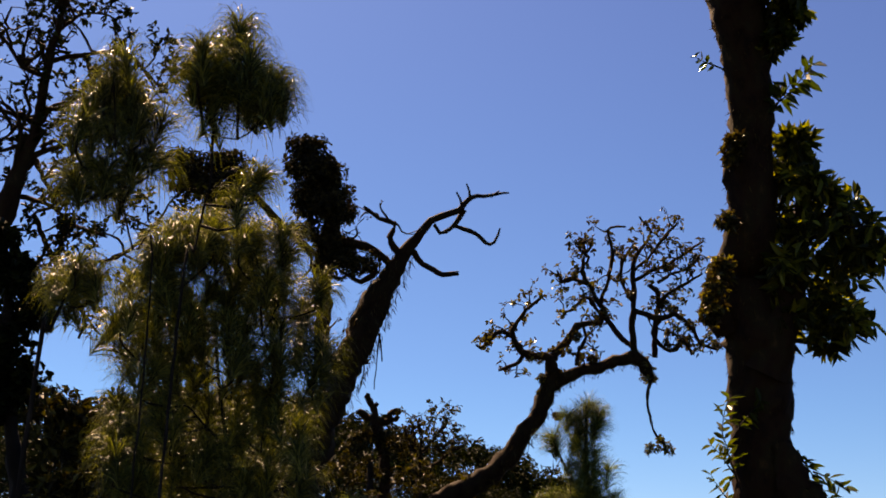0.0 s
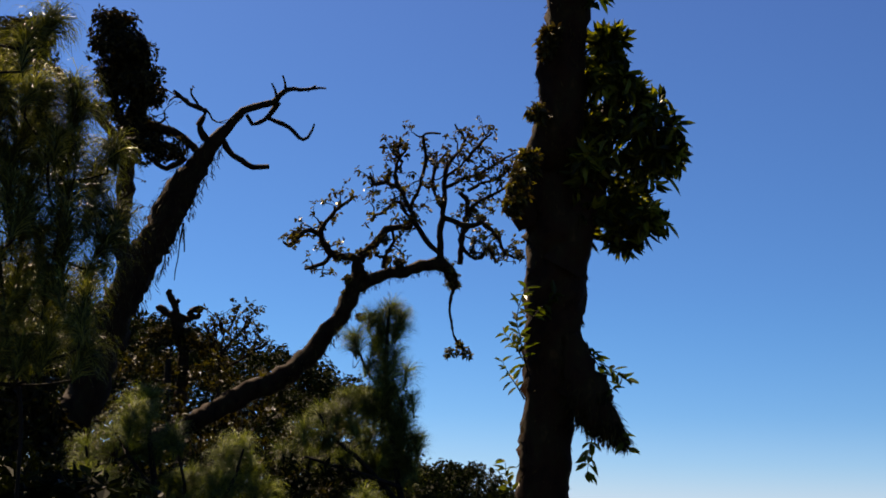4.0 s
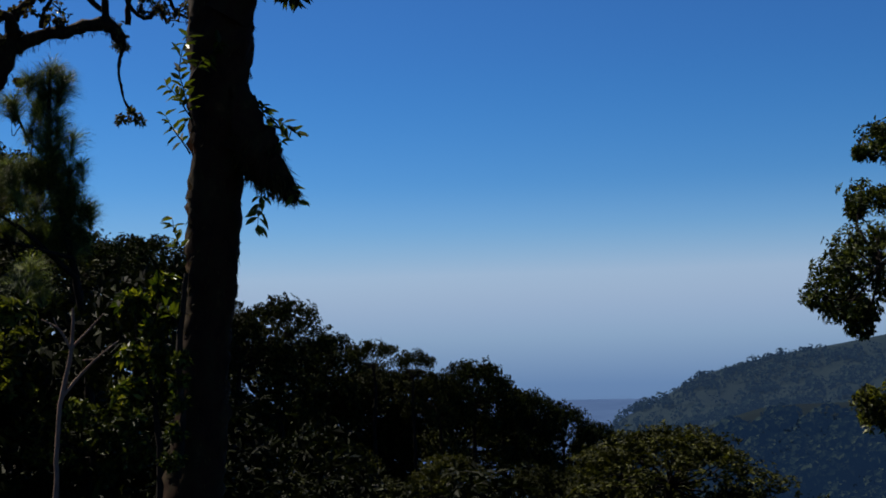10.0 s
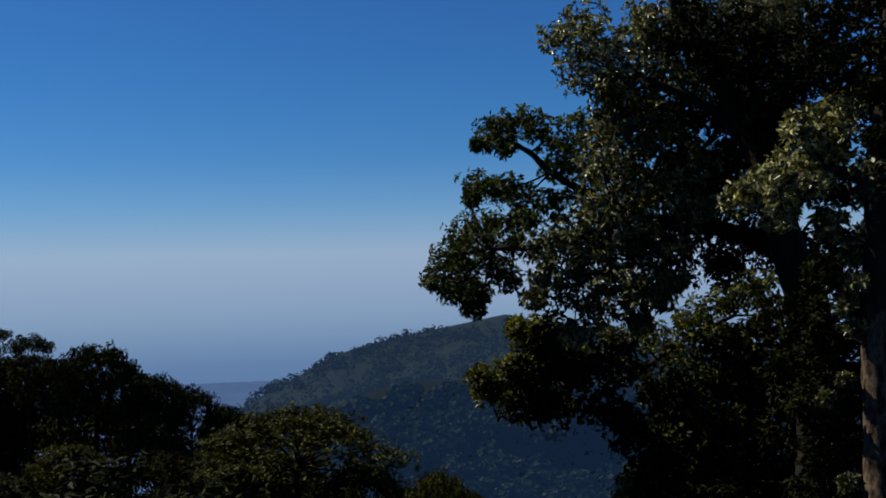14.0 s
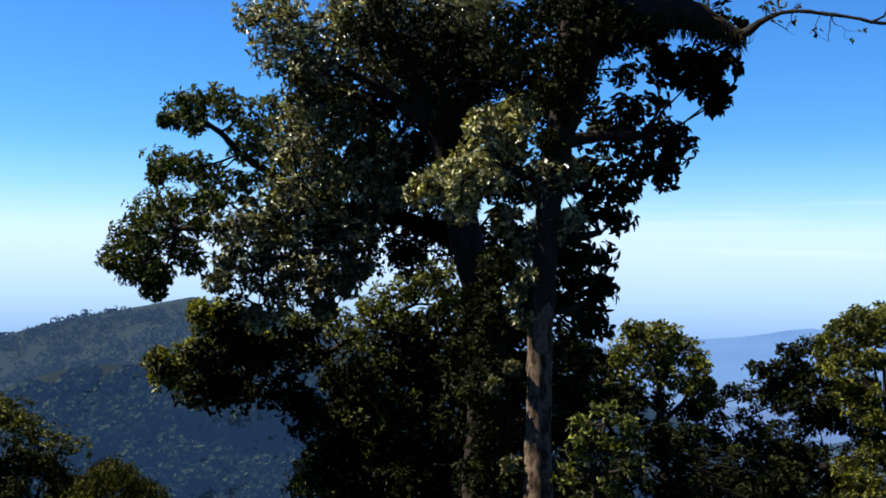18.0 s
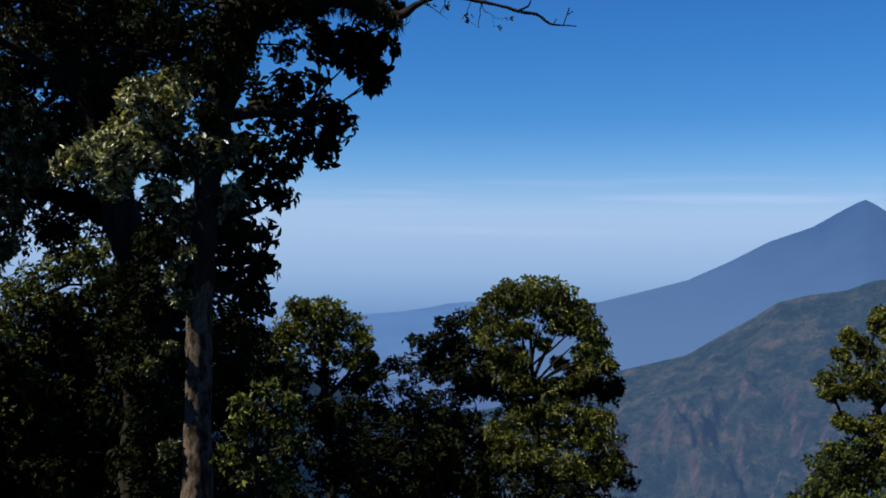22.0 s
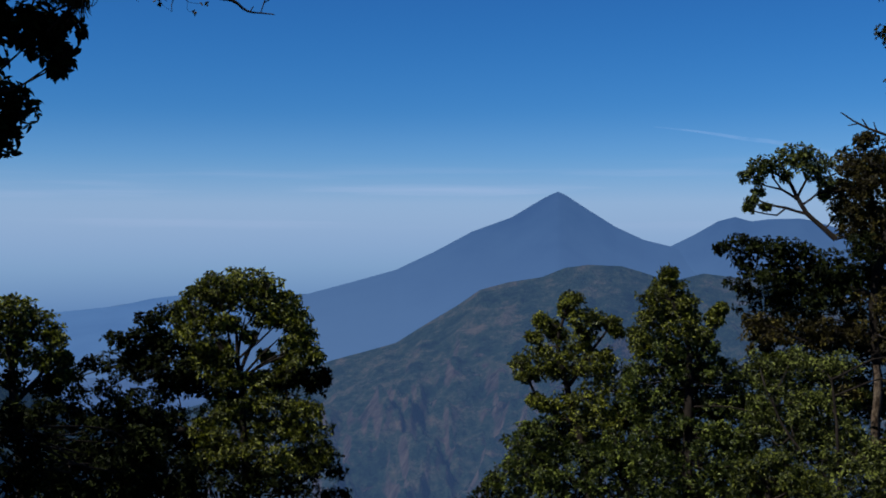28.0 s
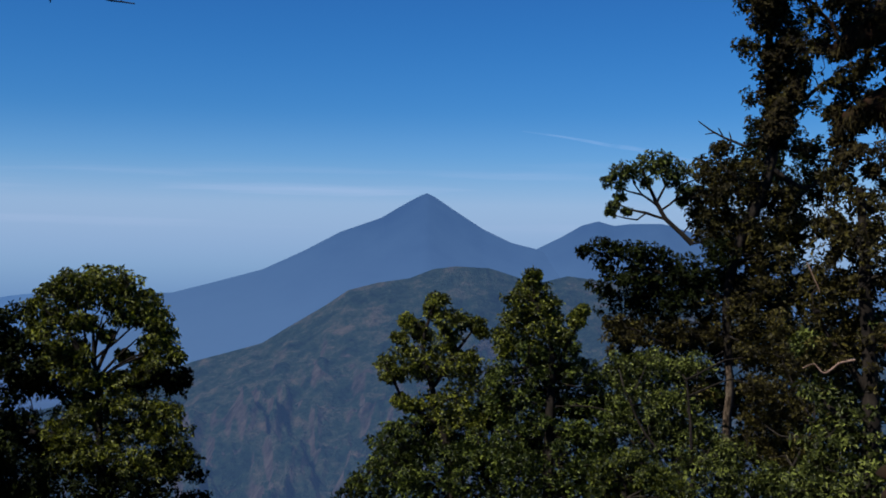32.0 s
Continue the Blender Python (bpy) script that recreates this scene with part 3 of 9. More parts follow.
VOLCANO_CREST = [(-63.78, -5.16), (-70.95, -4.68), (-75.66, -3.58), (-78.93, -3.07), (-85.88, -3.01), (-88.06, -2.45), (-90.40, -1.81), (-92.46, -0.85), (-94.37, 0.17), (-96.42, 0.90), (-97.88, 1.77), (-98.49, 2.09), (-98.84, 2.23), (-99.25, 2.02), (-100.35, 1.29), (-101.78, 0.38), (-103.21, -0.29), (-104.48, -0.60), (-107.41, -1.85), (-113.03, -3.19), (-122.65, -3.99)]
TWIN_CREST = [(-99.77, -1.88), (-102.07, -1.15), (-104.48, -0.63), (-105.75, -0.00), (-106.86, 0.65), (-107.68, 0.87), (-108.50, 0.64), (-109.32, 0.75), (-110.92, 0.77), (-112.24, 0.40), (-114.56, -0.43), (-118.02, -1.23), (-124.81, -2.17)]
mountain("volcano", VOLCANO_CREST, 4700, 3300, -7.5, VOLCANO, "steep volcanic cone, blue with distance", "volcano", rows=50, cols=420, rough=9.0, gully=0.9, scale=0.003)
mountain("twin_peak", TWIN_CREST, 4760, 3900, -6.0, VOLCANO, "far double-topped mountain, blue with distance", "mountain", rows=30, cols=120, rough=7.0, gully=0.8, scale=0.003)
MESA_CREST = [(-69.39, -12.80), (-74.81, -10.58), (-78.90, -8.86), (-83.13, -7.87), (-86.88, -6.51), (-90.39, -5.59), (-92.16, -4.51), (-93.63, -3.64), (-94.80, -2.85), (-96.27, -2.47), (-98.02, -2.18), (-99.19, -1.71), (-100.35, -1.56), (-102.07, -1.62), (-103.49, -2.05), (-104.34, -2.44), (-104.91, -2.30), (-106.16, -1.98), (-107.41, -2.14), (-109.86, -2.40), (-113.03, -3.19), (-118.03, -3.88), (-124.82, -5.64), (-130.77, -10.06)]
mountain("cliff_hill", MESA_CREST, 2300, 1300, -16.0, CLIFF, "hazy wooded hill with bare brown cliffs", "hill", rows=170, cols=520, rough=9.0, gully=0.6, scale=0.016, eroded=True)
LEFT_FOOT = [(-70.10, -4.22), (-73.51, -3.74), (-76.40, -3.50), (-78.15, -3.14), (-79.32, -3.02), (-81.08, -3.33), (-85.20, -3.72)]
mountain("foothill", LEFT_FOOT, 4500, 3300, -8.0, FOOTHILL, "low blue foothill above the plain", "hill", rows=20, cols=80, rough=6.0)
WOOD_CREST = [(-31.5, -8.6), (-33.5, -6.85), (-34.68, -6.15), (-36.75, -4.98), (-38.8, -3.82), (-41.14, -3.16), (-43.48, -2.68), (-45.81, -2.26), (-46.96, -2.04), (-48.09, -1.84), (-49.23, -2.13), (-50.66, -2.33), (-53.56, -2.92), (-59.41, -3.92), (-68.13, -5.84), (-73.73, -7.92), (-77.75, -11.50)]
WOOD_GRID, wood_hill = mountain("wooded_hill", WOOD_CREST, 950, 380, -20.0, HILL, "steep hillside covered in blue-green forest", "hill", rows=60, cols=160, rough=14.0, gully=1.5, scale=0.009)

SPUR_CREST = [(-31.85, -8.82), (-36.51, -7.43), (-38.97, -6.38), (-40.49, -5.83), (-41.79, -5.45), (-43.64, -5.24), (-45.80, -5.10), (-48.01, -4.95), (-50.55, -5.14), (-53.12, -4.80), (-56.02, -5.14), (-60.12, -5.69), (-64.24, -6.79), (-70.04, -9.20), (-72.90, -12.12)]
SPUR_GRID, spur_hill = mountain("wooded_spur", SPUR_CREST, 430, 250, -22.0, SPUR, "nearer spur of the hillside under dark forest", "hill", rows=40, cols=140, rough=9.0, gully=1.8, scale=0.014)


def contrail():
    """A faint vapour trail low over the twin peak."""
    rng = np.random.default_rng(9)
    ends = [(-103.74, 5.46), (-105.92, 5.18), (-108.09, 4.78), (-110.24, 4.46), (-112.49, 3.91)]
    m = bpy.data.materials.new("vapour")
    m.use_nodes = True
    n, l = m.node_tree.nodes, m.node_tree.links
    # Emission stands in for the daylight that the trail scatters.
    em, tr, mix = n.new("ShaderNodeEmission"), n.new("ShaderNodeBsdfTransparent"), n.new("ShaderNodeMixShader")
    em.inputs[0].default_value = (0.26, 0.35, 0.55, 1)
    l.new(ramp_of(n, l, noise_of(n, l, 0.01), [(0.3, (0.02, 0.02, 0.02)), (0.7, (0.12, 0.12, 0.12))]), mix.inputs[0])
    l.new(tr.outputs[0], mix.inputs[1])
    l.new(em.outputs[0], mix.inputs[2])
    l.new(mix.outputs[0], n["Material Output"].inputs["Surface"])
    pts = [(*polar(a, el, 4850), w) for (a, el), w in zip(ends, (2, 5, 8, 9, 6))]
    v, f = tube(pts, 8, 40, 0.15)
    tagged(new("contrail", mesh_of("contrail", v, f, m, True)), "faint white vapour trail in the sky", "contrail", kind="structure")


contrail()


def far_woods(grid, n, big, m, mat, label, seed):
    """Crowns of many small leaf facets over a wooded hillside."""
    rng = np.random.default_rng(seed)
    rows, cols = grid.shape[0] - 8, grid.shape[1]
    s = rng.uniform(0.1, 0.965, n) * (rows - 1)
    c = rng.uniform(0.0, 0.97, n) * (cols - 2)
    fs, fc = (s % 1)[:, None], (c % 1)[:, None]
    si, ci = s.astype(int), c.astype(int)
    base = (grid[si, ci] * (1 - fs) + grid[si + 1, ci] * fs) * (1 - fc) + (grid[si, ci + 1] * (1 - fs) + grid[si + 1, ci + 1] * fs) * fc
    size = big * rng.uniform(0.55, 1.15, n)
    d = unit(rng.normal(0, 1, (n * m, 3)) + np.array([0, 0, 0.45]))
    R = np.repeat(size, m)
    tall = rng.uniform(0.7, 1.25, n)
    P = np.repeat(base + np.stack([0 * size, 0 * size, size * 0.15 * tall], 1), m, 0) + d * (R * rng.uniform(0.75, 1.0, n * m))[:, None] * np.stack([np.ones(n * m), np.ones(n * m), np.repeat(tall, m)], 1)
    al = unit(np.cross(d, rng.normal(0, 1, (n * m, 3))))
    v, f = leaves(P - al * (R * 0.2)[:, None], al, unit(d + rng.normal(0, 0.22, d.shape)), R * 0.44, R * 0.42, 0.12)
    ob = new("hillside_forest", mesh_of("hillside_forest", v, f, mat))
    tagged(ob, label, "forest", kind="stuff")


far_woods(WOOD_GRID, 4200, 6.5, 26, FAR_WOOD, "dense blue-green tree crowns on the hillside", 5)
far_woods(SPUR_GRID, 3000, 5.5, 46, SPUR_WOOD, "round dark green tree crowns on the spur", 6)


# ---- canopy trees of the ridge ----
def canopy_tree(seed, label, mat, style):
    """One forest tree 9 m high: a rounded crown of many small domed cushions over dark lower foliage."""
    rng = np.random.default_rng(seed)
    t = thing("canopy_tree", (0, 0, 0), label, "tree", "trees of the wooded ridge")
    h = 9.0
    trunk = [(0, 0, -1.5, 0.22), (0.1, 0.05, 2, 0.19), (-0.1, 0.1, 4.5, 0.15), (0.05, 0, 6.6, 0.1)]
    limb("trunk", trunk, BARK_DARK, t, seed=seed, step=0.5)
    blobs = []
    wide = 2.5 if style != "spread" else 2.4
    n = 30 if style != "spread" else 17
    for k in range(n):
        u = (k + 0.5) / n
        a = k * 2.39996 + rng.uniform(-0.3, 0.3)
        r = wide * math.sqrt(u)
        deep = 2.4 if style == "dome" else (3.4 if style == "tall" else 0.9)
        top = h - 0.55 - deep * (1 - math.sqrt(max(0.0, 1 - 0.96 * u))) + rng.uniform(-0.22, 0.12)
        blobs.append((r * math.cos(a), r * math.sin(a), top, rng.uniform(0.5, 0.72)))
    low = []
    for k in range(0 if style == "spread" else 15):
        a = k * 2.39996 + rng.uniform(-0.4, 0.4)
        r = rng.uniform(1.3, 2.3)
        low.append((r * math.cos(a), r * math.sin(a), rng.uniform(0.6, 5.8), rng.uniform(0.75, 1.05)))
    v, f = twigs_to(spline(trunk, 0.6)[4:], blobs, 0.045, seed, 0, 0.0)
    part("branchwork", mesh_of("branchwork", v, f, BARK_DARK, True), t, kind="stuff")
    foliage_part("crown", blobs, mat, t, 0.17, rate=0.5, rosette=6, seed=seed, depth=0.0, aspect=0.5, swell=1.25, flat=0.6, clump=0.45)
    if low:
        foliage_part("lower_foliage", low, mat, t, 0.26, rate=0.42, rosette=5, seed=seed + 1, depth=0.0, aspect=0.55, swell=1.2, clump=0.5)
    return t


def forest():
    rng = np.random.default_rng(21)
    kinds = [canopy_tree(31, "dark green broadleaf tree in the wooded ridge", CANOPY, "dome"),
             canopy_tree(32, "olive green broadleaf tree in the wooded ridge", CANOPY_OLIVE, "dome"),
             canopy_tree(33, "tall broadleaf tree with several crown layers", CANOPY, "tall"),
             canopy_tree(34, "yellowish green broadleaf tree on the slope", CANOPY_YELLOW, "dome"),
             canopy_tree(35, "flat-topped tree with bare limbs under its crown", CANOPY, "spread")]
    first = [True] * 5
    # crowns along the skyline: azimuth, elevation of the top, distance, width, kind
    crowns = [(-7.6, 4.6, 40, 1.0, 2), (-10.6, 4.25, 44, 0.98, 0), (-13.2, 2.8, 47, 0.75, 1), (-17.6, 1.05, 46, 0.82, 2), (-19.9, -0.9, 52, 0.7, 0),
              (-15.6, 0.2, 44, 0.7, 1), (-22.4, -1.5, 50, 0.48, 4), (-24.4, -2.05, 49, 0.40, 4), (-21.6, -3.1, 55, 0.9, 1), (-25.7, -3.2, 50, 0.6, 1), (-27.5, -2.5, 51, 0.64, 0),
              (-28.9, -3.7, 53, 0.62, 1), (-30.2, -4.15, 52, 0.62, 0), (-32.0, -4.8, 53, 0.58, 2), (-33.5, -5.8, 54, 0.5, 0), (-34.8, -6.6, 55, 0.5, 1)]
    crowns += [(-37.2, -6.15, 40, 1.3, 3), (-40.6, -9.0, 38, 0.7, 1), (-44.3, -9.6, 36, 0.55, 3), (-46.0, -10.6, 37, 0.45, 3), (-42.4, -10.5, 38, 0.45, 1), (-22.2, -2.6, 57, 0.9, 1), (-24.3, -3.0, 57, 0.9, 1)]
    for a, d, el, w_, k_ in [(c[0], c[2], c[1], c[3], c[4]) for c in crowns]:
        x, y = -math.sin(radians(a)) * d, math.cos(radians(a)) * d
        top = 1.35 + d * math.tan(radians(el))
        tall = 0.9 if k_ != 4 else 0.55
        m = Matrix.Translation((x, y, top - 9.0 * tall)) @ Matrix.Rotation(rng.uniform(0, 6.28), 4, "Z")
        ob = kinds[k_] if first[k_] else copy_thing(kinds[k_], m)
        first[k_] = False
        ob.matrix_basis = m @ Matrix.Diagonal((w_, w_, tall, 1))
    spots = []
    for d, drop, gap_ in ((58, 1.1, 4.2), (43, 3.6, 5.2), (33, 6.4, 7.0)):
        a = 27.0
        while a > -40:
            spots.append((a + rng.uniform(-1, 1), d * rng.uniform(0.94, 1.06), (drop if a < -7 else drop * 0.5) + rng.uniform(-0.2, 1.2)))
            a -= gap_ * rng.uniform(0.8, 1.2)
    for a, d, drop in spots:
        el = skyline(a) - drop
        x, y = -math.sin(radians(a)) * d, math.cos(radians(a)) * d
        g = ground_z(x, y)
        h = 1.35 + d * math.tan(radians(el)) - g
        if h < 2.0:
            continue
        k = int(rng.choice(4, p=[0.36, 0.32, 0.26, 0.06]))
        s = min(h / 9.0, 1.35)
        m = Matrix.Translation((x, y, g + h - 9.0 * s)) @ Matrix.Rotation(rng.uniform(0, 6.28), 4, "Z")
        wide = s * rng.uniform(0.95, 1.25) if s > 0.6 else 0.75
        ob = kinds[k] if first[k] else copy_thing(kinds[k], m)
        first[k] = False
        ob.matrix_basis = m @ Matrix.Diagonal((wide, wide, s, 1))


forest()


# ---- the mossy tree by the path ----
def sprig(name, start, way, length, count, leaf, mat, parent, rng, label="", stem=0.006):
    """A leafy shoot: one stem, each leaf a piece of its own mesh under it."""
    p, d = np.array(start, float), unit(np.array(way, float))
    pts, tips = [], []
    for i in range(count + 1):
        pts.append((*p, stem * (1 - 0.7 * i / count)))
        if i > 1:
            tips.append((p.copy(), d.copy()))
        d = unit(d + rng.normal(0, 0.09, 3))
        p = p + d * length / count
    st = limb(name, pts, BARK_DARK, parent, label, 5, 0.06, 0.05)
    for q, d in tips:
        for k in range(3):
            al = unit(unit(np.cross(d, rng.normal(0, 1, 3))) + d * rng.uniform(0.1, 0.9) + np.array([0, 0, -0.15]))
            L = np.array([leaf * 1.3 * rng.uniform(0.7, 1.2)])
            v, f = leaves(q[None], al[None], unit(rng.normal(0, 0.5, (1, 3)) + np.array([0, 0, 1.0])), L, L * 0.34, 0.2, rng, True)
            part("leaf", mesh_of("leaf", v, f, mat), st)
    return st


def mossy_tree():
    rng = np.random.default_rng(3)
    trunk = [(1.58, 5.49, 5.64, 0.187), (1.64, 5.66, 5.37, 0.172), (1.68, 5.78, 5.17, 0.161), (1.75, 5.92, 4.91, 0.140), 
     (1.80, 6.06, 4.60, 0.126), (1.81, 6.15, 4.42, 0.129), (1.80, 6.21, 4.29, 0.154), (1.82, 6.27, 4.13, 0.143), 
     (1.82, 6.35, 3.91, 0.151), (1.83, 6.57, 3.78, 0.165), (1.86, 6.64, 3.55, 0.194), (1.92, 6.68, 3.38, 0.215), 
     (1.93, 6.74, 3.18, 0.197), (1.94, 6.82, 2.83, 0.187), (1.94, 6.88, 2.55, 0.179), (1.93, 6.92, 2.26, 0.158), 
     (1.92, 6.96, 1.95, 0.161), (1.91, 6.98, 1.63, 0.154), (1.90, 7.04, 1.39, 0.143), (1.86, 7.04, 1.04, 0.151), 
     (1.83, 7.02, 0.70, 0.158), (1.78, 6.99, 0.36, 0.172), (1.75, 6.95, 0.04, 0.201), (1.70, 6.89, -0.25, 0.251)]
    t = thing("mossy_tree", (trunk[-1][0], trunk[-1][1], trunk[-1][2]), "dark mossy trunk overgrown with epiphytes and ferns", "tree")
    limb("trunk", rooted(trunk[::-1]), BARK_MOSSY, t, "dark bark under brown moss", 22, 0.05, 0.07)
    v, f = strands(trunk, 14000, 0.05, 0.006, rng)
    part("moss_fur", mesh_of("moss_fur", v, f, MOSS), t, "fine brown moss hairs", "stuff")
    stem = [(1.92, 6.66, 3.13, 0.146), (2.01, 6.59, 3.33, 0.131), (2.06, 6.52, 3.53, 0.109), (2.08, 6.44, 3.76, 0.087), 
     (2.13, 6.34, 3.98, 0.062), (2.15, 6.25, 4.20, 0.036)]
    limb("limb", stem, BARK_MOSSY, t, "", 12, 0.06, 0.1)
    knob = [(1.73, 6.63, 3.37, 0.071), (1.67, 6.61, 3.49, 0.092), (1.63, 6.58, 3.60, 0.085), (1.65, 6.55, 3.68, 0.042)]
    limb("burr", knob, BARK_MOSSY, t, "mossy burr", 10, 0.04, 0.16)
    wedge = [(1.99, 6.67, 2.71, 0.049), (2.04, 6.69, 2.56, 0.091), (2.10, 6.70, 2.37, 0.133), (2.18, 6.70, 2.23, 0.119), 
     (2.27, 6.68, 2.15, 0.070), (2.33, 6.66, 2.09, 0.021)]
    limb("root_mass", wedge, BARK_MOSSY, t, "hanging wedge of moss and roots", 12, 0.04, 0.16)
    v, f = strands(wedge[2:], 2200, 0.10, 0.004, rng)
    part("root_fringe", mesh_of("root_fringe", v, f, MOSS), t, "fringe of hanging rootlets", "stuff")
    bush = [(2.08, 6.22, 4.31, 0.138), (2.15, 6.25, 4.20, 0.175), (2.29, 6.24, 4.09, 0.211), (2.40, 6.25, 3.95, 0.189), 
     (2.21, 6.34, 3.91, 0.226), (2.39, 6.34, 3.73, 0.211), (2.18, 6.44, 3.65, 0.226), (2.33, 6.43, 3.51, 0.182), 
     (2.15, 6.52, 3.42, 0.164), (2.42, 6.43, 3.40, 0.116), (2.48, 6.27, 3.82, 0.131), (2.29, 6.50, 3.31, 0.095), 
     (2.08, 6.16, 4.46, 0.073), (2.02, 6.27, 4.25, 0.095), (2.04, 6.35, 4.02, 0.109), (2.04, 6.45, 3.76, 0.116), 
     (2.07, 6.52, 3.49, 0.116)]
    v, f = twigs_to(stem, bush, 0.02, 4, 5)
    part("branchwork", mesh_of("branchwork", v, f, BARK_DARK, True), t, kind="stuff")
    foliage_part("epiphyte_shrub", bush, LEAF_SHADE, t, 0.125, "dense shrub with lance-shaped green leaves", rate=0.5, rosette=5, droop=0.3, aspect=0.3, seed=6, rich=True, clump=0.42, swell=0.85, gap=0.25)
    top = [(1.90, 5.73, 5.15, 0.122), (1.97, 5.75, 5.07, 0.100), (1.90, 5.83, 4.98, 0.079), (1.93, 5.65, 5.25, 0.143)]
    foliage_part("upper_epiphyte", top, LEAF_EPI, t, 0.10, "", rate=0.8, rosette=5, droop=0.4, aspect=0.35, seed=7, rich=True)
    tuft = [(1.67, 5.98, 4.38, 0.049), (1.65, 6.02, 4.30, 0.056), (1.65, 6.17, 3.94, 0.042), (1.59, 6.30, 3.60, 0.077), 
     (1.57, 6.34, 3.49, 0.077), (1.61, 6.27, 3.69, 0.056), (1.55, 6.37, 3.41, 0.042)]
    foliage_part("fern_tuft", tuft, LEAF_RED, t, 0.055, "small rusty fern tufts", rate=0.8, rosette=6, aspect=0.4, seed=8)
    for a, b, n, L in (((1.91, 6.02, 4.62), (2.16, 5.85, 4.78), 10, 0.10), ((1.91, 6.04, 4.58), (1.99, 5.84, 4.68), 7, 0.09),
                       ((1.60, 5.81, 4.75), (1.43, 5.80, 4.85), 5, 0.06), ((1.74, 6.64, 2.41), (1.47, 6.60, 2.94), 13, 0.075),
                       ((1.69, 6.60, 2.70), (1.83, 6.51, 2.95), 6, 0.07), ((1.71, 6.63, 2.50), (1.55, 6.64, 2.66), 6, 0.07),
                       ((1.71, 6.67, 2.29), (1.61, 6.65, 2.53), 6, 0.07), ((2.11, 6.70, 2.67), (2.23, 6.72, 2.36), 6, 0.08),
                       ((2.19, 6.70, 2.54), (2.37, 6.65, 2.48), 6, 0.075), ((2.14, 6.67, 2.14), (2.12, 6.70, 1.88), 6, 0.085),
                       ((2.26, 6.63, 2.18), (2.34, 6.61, 2.02), 4, 0.07), ((2.06, 6.70, 2.73), (2.17, 6.70, 2.57), 5, 0.08),
                       ((1.72, 6.87, 1.67), (1.60, 6.88, 1.91), 6, 0.07), ((1.69, 6.88, 1.26), (1.59, 6.91, 1.40), 5, 0.08)):
        a, b = np.array(a), np.array(b)
        sprig("sprig", a, b - a, np.linalg.norm(b - a), n, L, LEAF_EPI, t, rng, "shoot with yellow-green leaves")
    vine = [(1.63, 6.78, 0.40, 0.021), (1.67, 6.81, 0.73, 0.017), (1.66, 6.83, 1.06, 0.021), (1.69, 6.83, 1.39, 0.017), 
     (1.71, 6.82, 1.60, 0.014)]
    limb("vine", vine, BARK_DARK, t, "thin vine climbing the trunk", 6, 0.06, 0.2, 0.008)
    ferns = [(1.63, 6.81, 0.66, 0.048), (1.65, 6.82, 0.83, 0.042), (1.61, 6.79, 0.50, 0.055), (1.67, 6.83, 1.09, 0.035), 
     (1.66, 6.83, 0.96, 0.035)]
    foliage_part("climbing_fern", ferns, LEAF_MID, t, 0.05, "", rate=0.7, seed=12)


mossy_tree()


# ---- gnarled trees against the sky ----
def gnarled(name, label, main, limbs, seeds, thick, reach, leaf, mat, levels=2, leaves_each=5, bark=BARK_MOSSY, up=0.12, bend=0.75, slim=0.73):
    """A crooked old tree: main stem, limbs, twigs that fork from them and leaf rosettes at the tips."""
    rng = np.random.default_rng(len(main) + 40)
    main = [(x, y, z, r * slim) for x, y, z, r in main]
    limbs = [[(x, y, z, r * slim) for x, y, z, r in q] for q in limbs]
    t = thing(name, main[0][:3], label, "tree")
    limb("trunk", rooted(main), bark, t, "", 14, 0.08, 0.11, 0.02)
    for l_ in limbs:
        limb("limb", l_, bark, t, "", 9, 0.08, 0.14, 0.024, int(rng.integers(99)))
    tips, out = [], []
    for line, n in seeds:
        c = spline(line, 0.1)
        for k in range(n):
            i = int(rng.uniform(0.25, 1.0) * (len(c) - 1))
            d = unit(rng.normal(0, 1, 3) + np.array([0, 0, 0.35]))
            grow(c[i, :3], d, reach * rng.uniform(0.6, 1.1), min(thick, c[i, 3] * 0.7), levels, rng, bend, (1, 3), up, tips, out)
    if out:
        v, f = join(out)
        part("twig", mesh_of("twig", v, f, bark, True), t, "fine crooked branchwork", "stuff")
    if leaves_each and tips:
        v, f = rosettes(tips, leaf, 0.5, leaves_each, rng)
        part("foliage", mesh_of("foliage", v, f, mat), t)
    return t


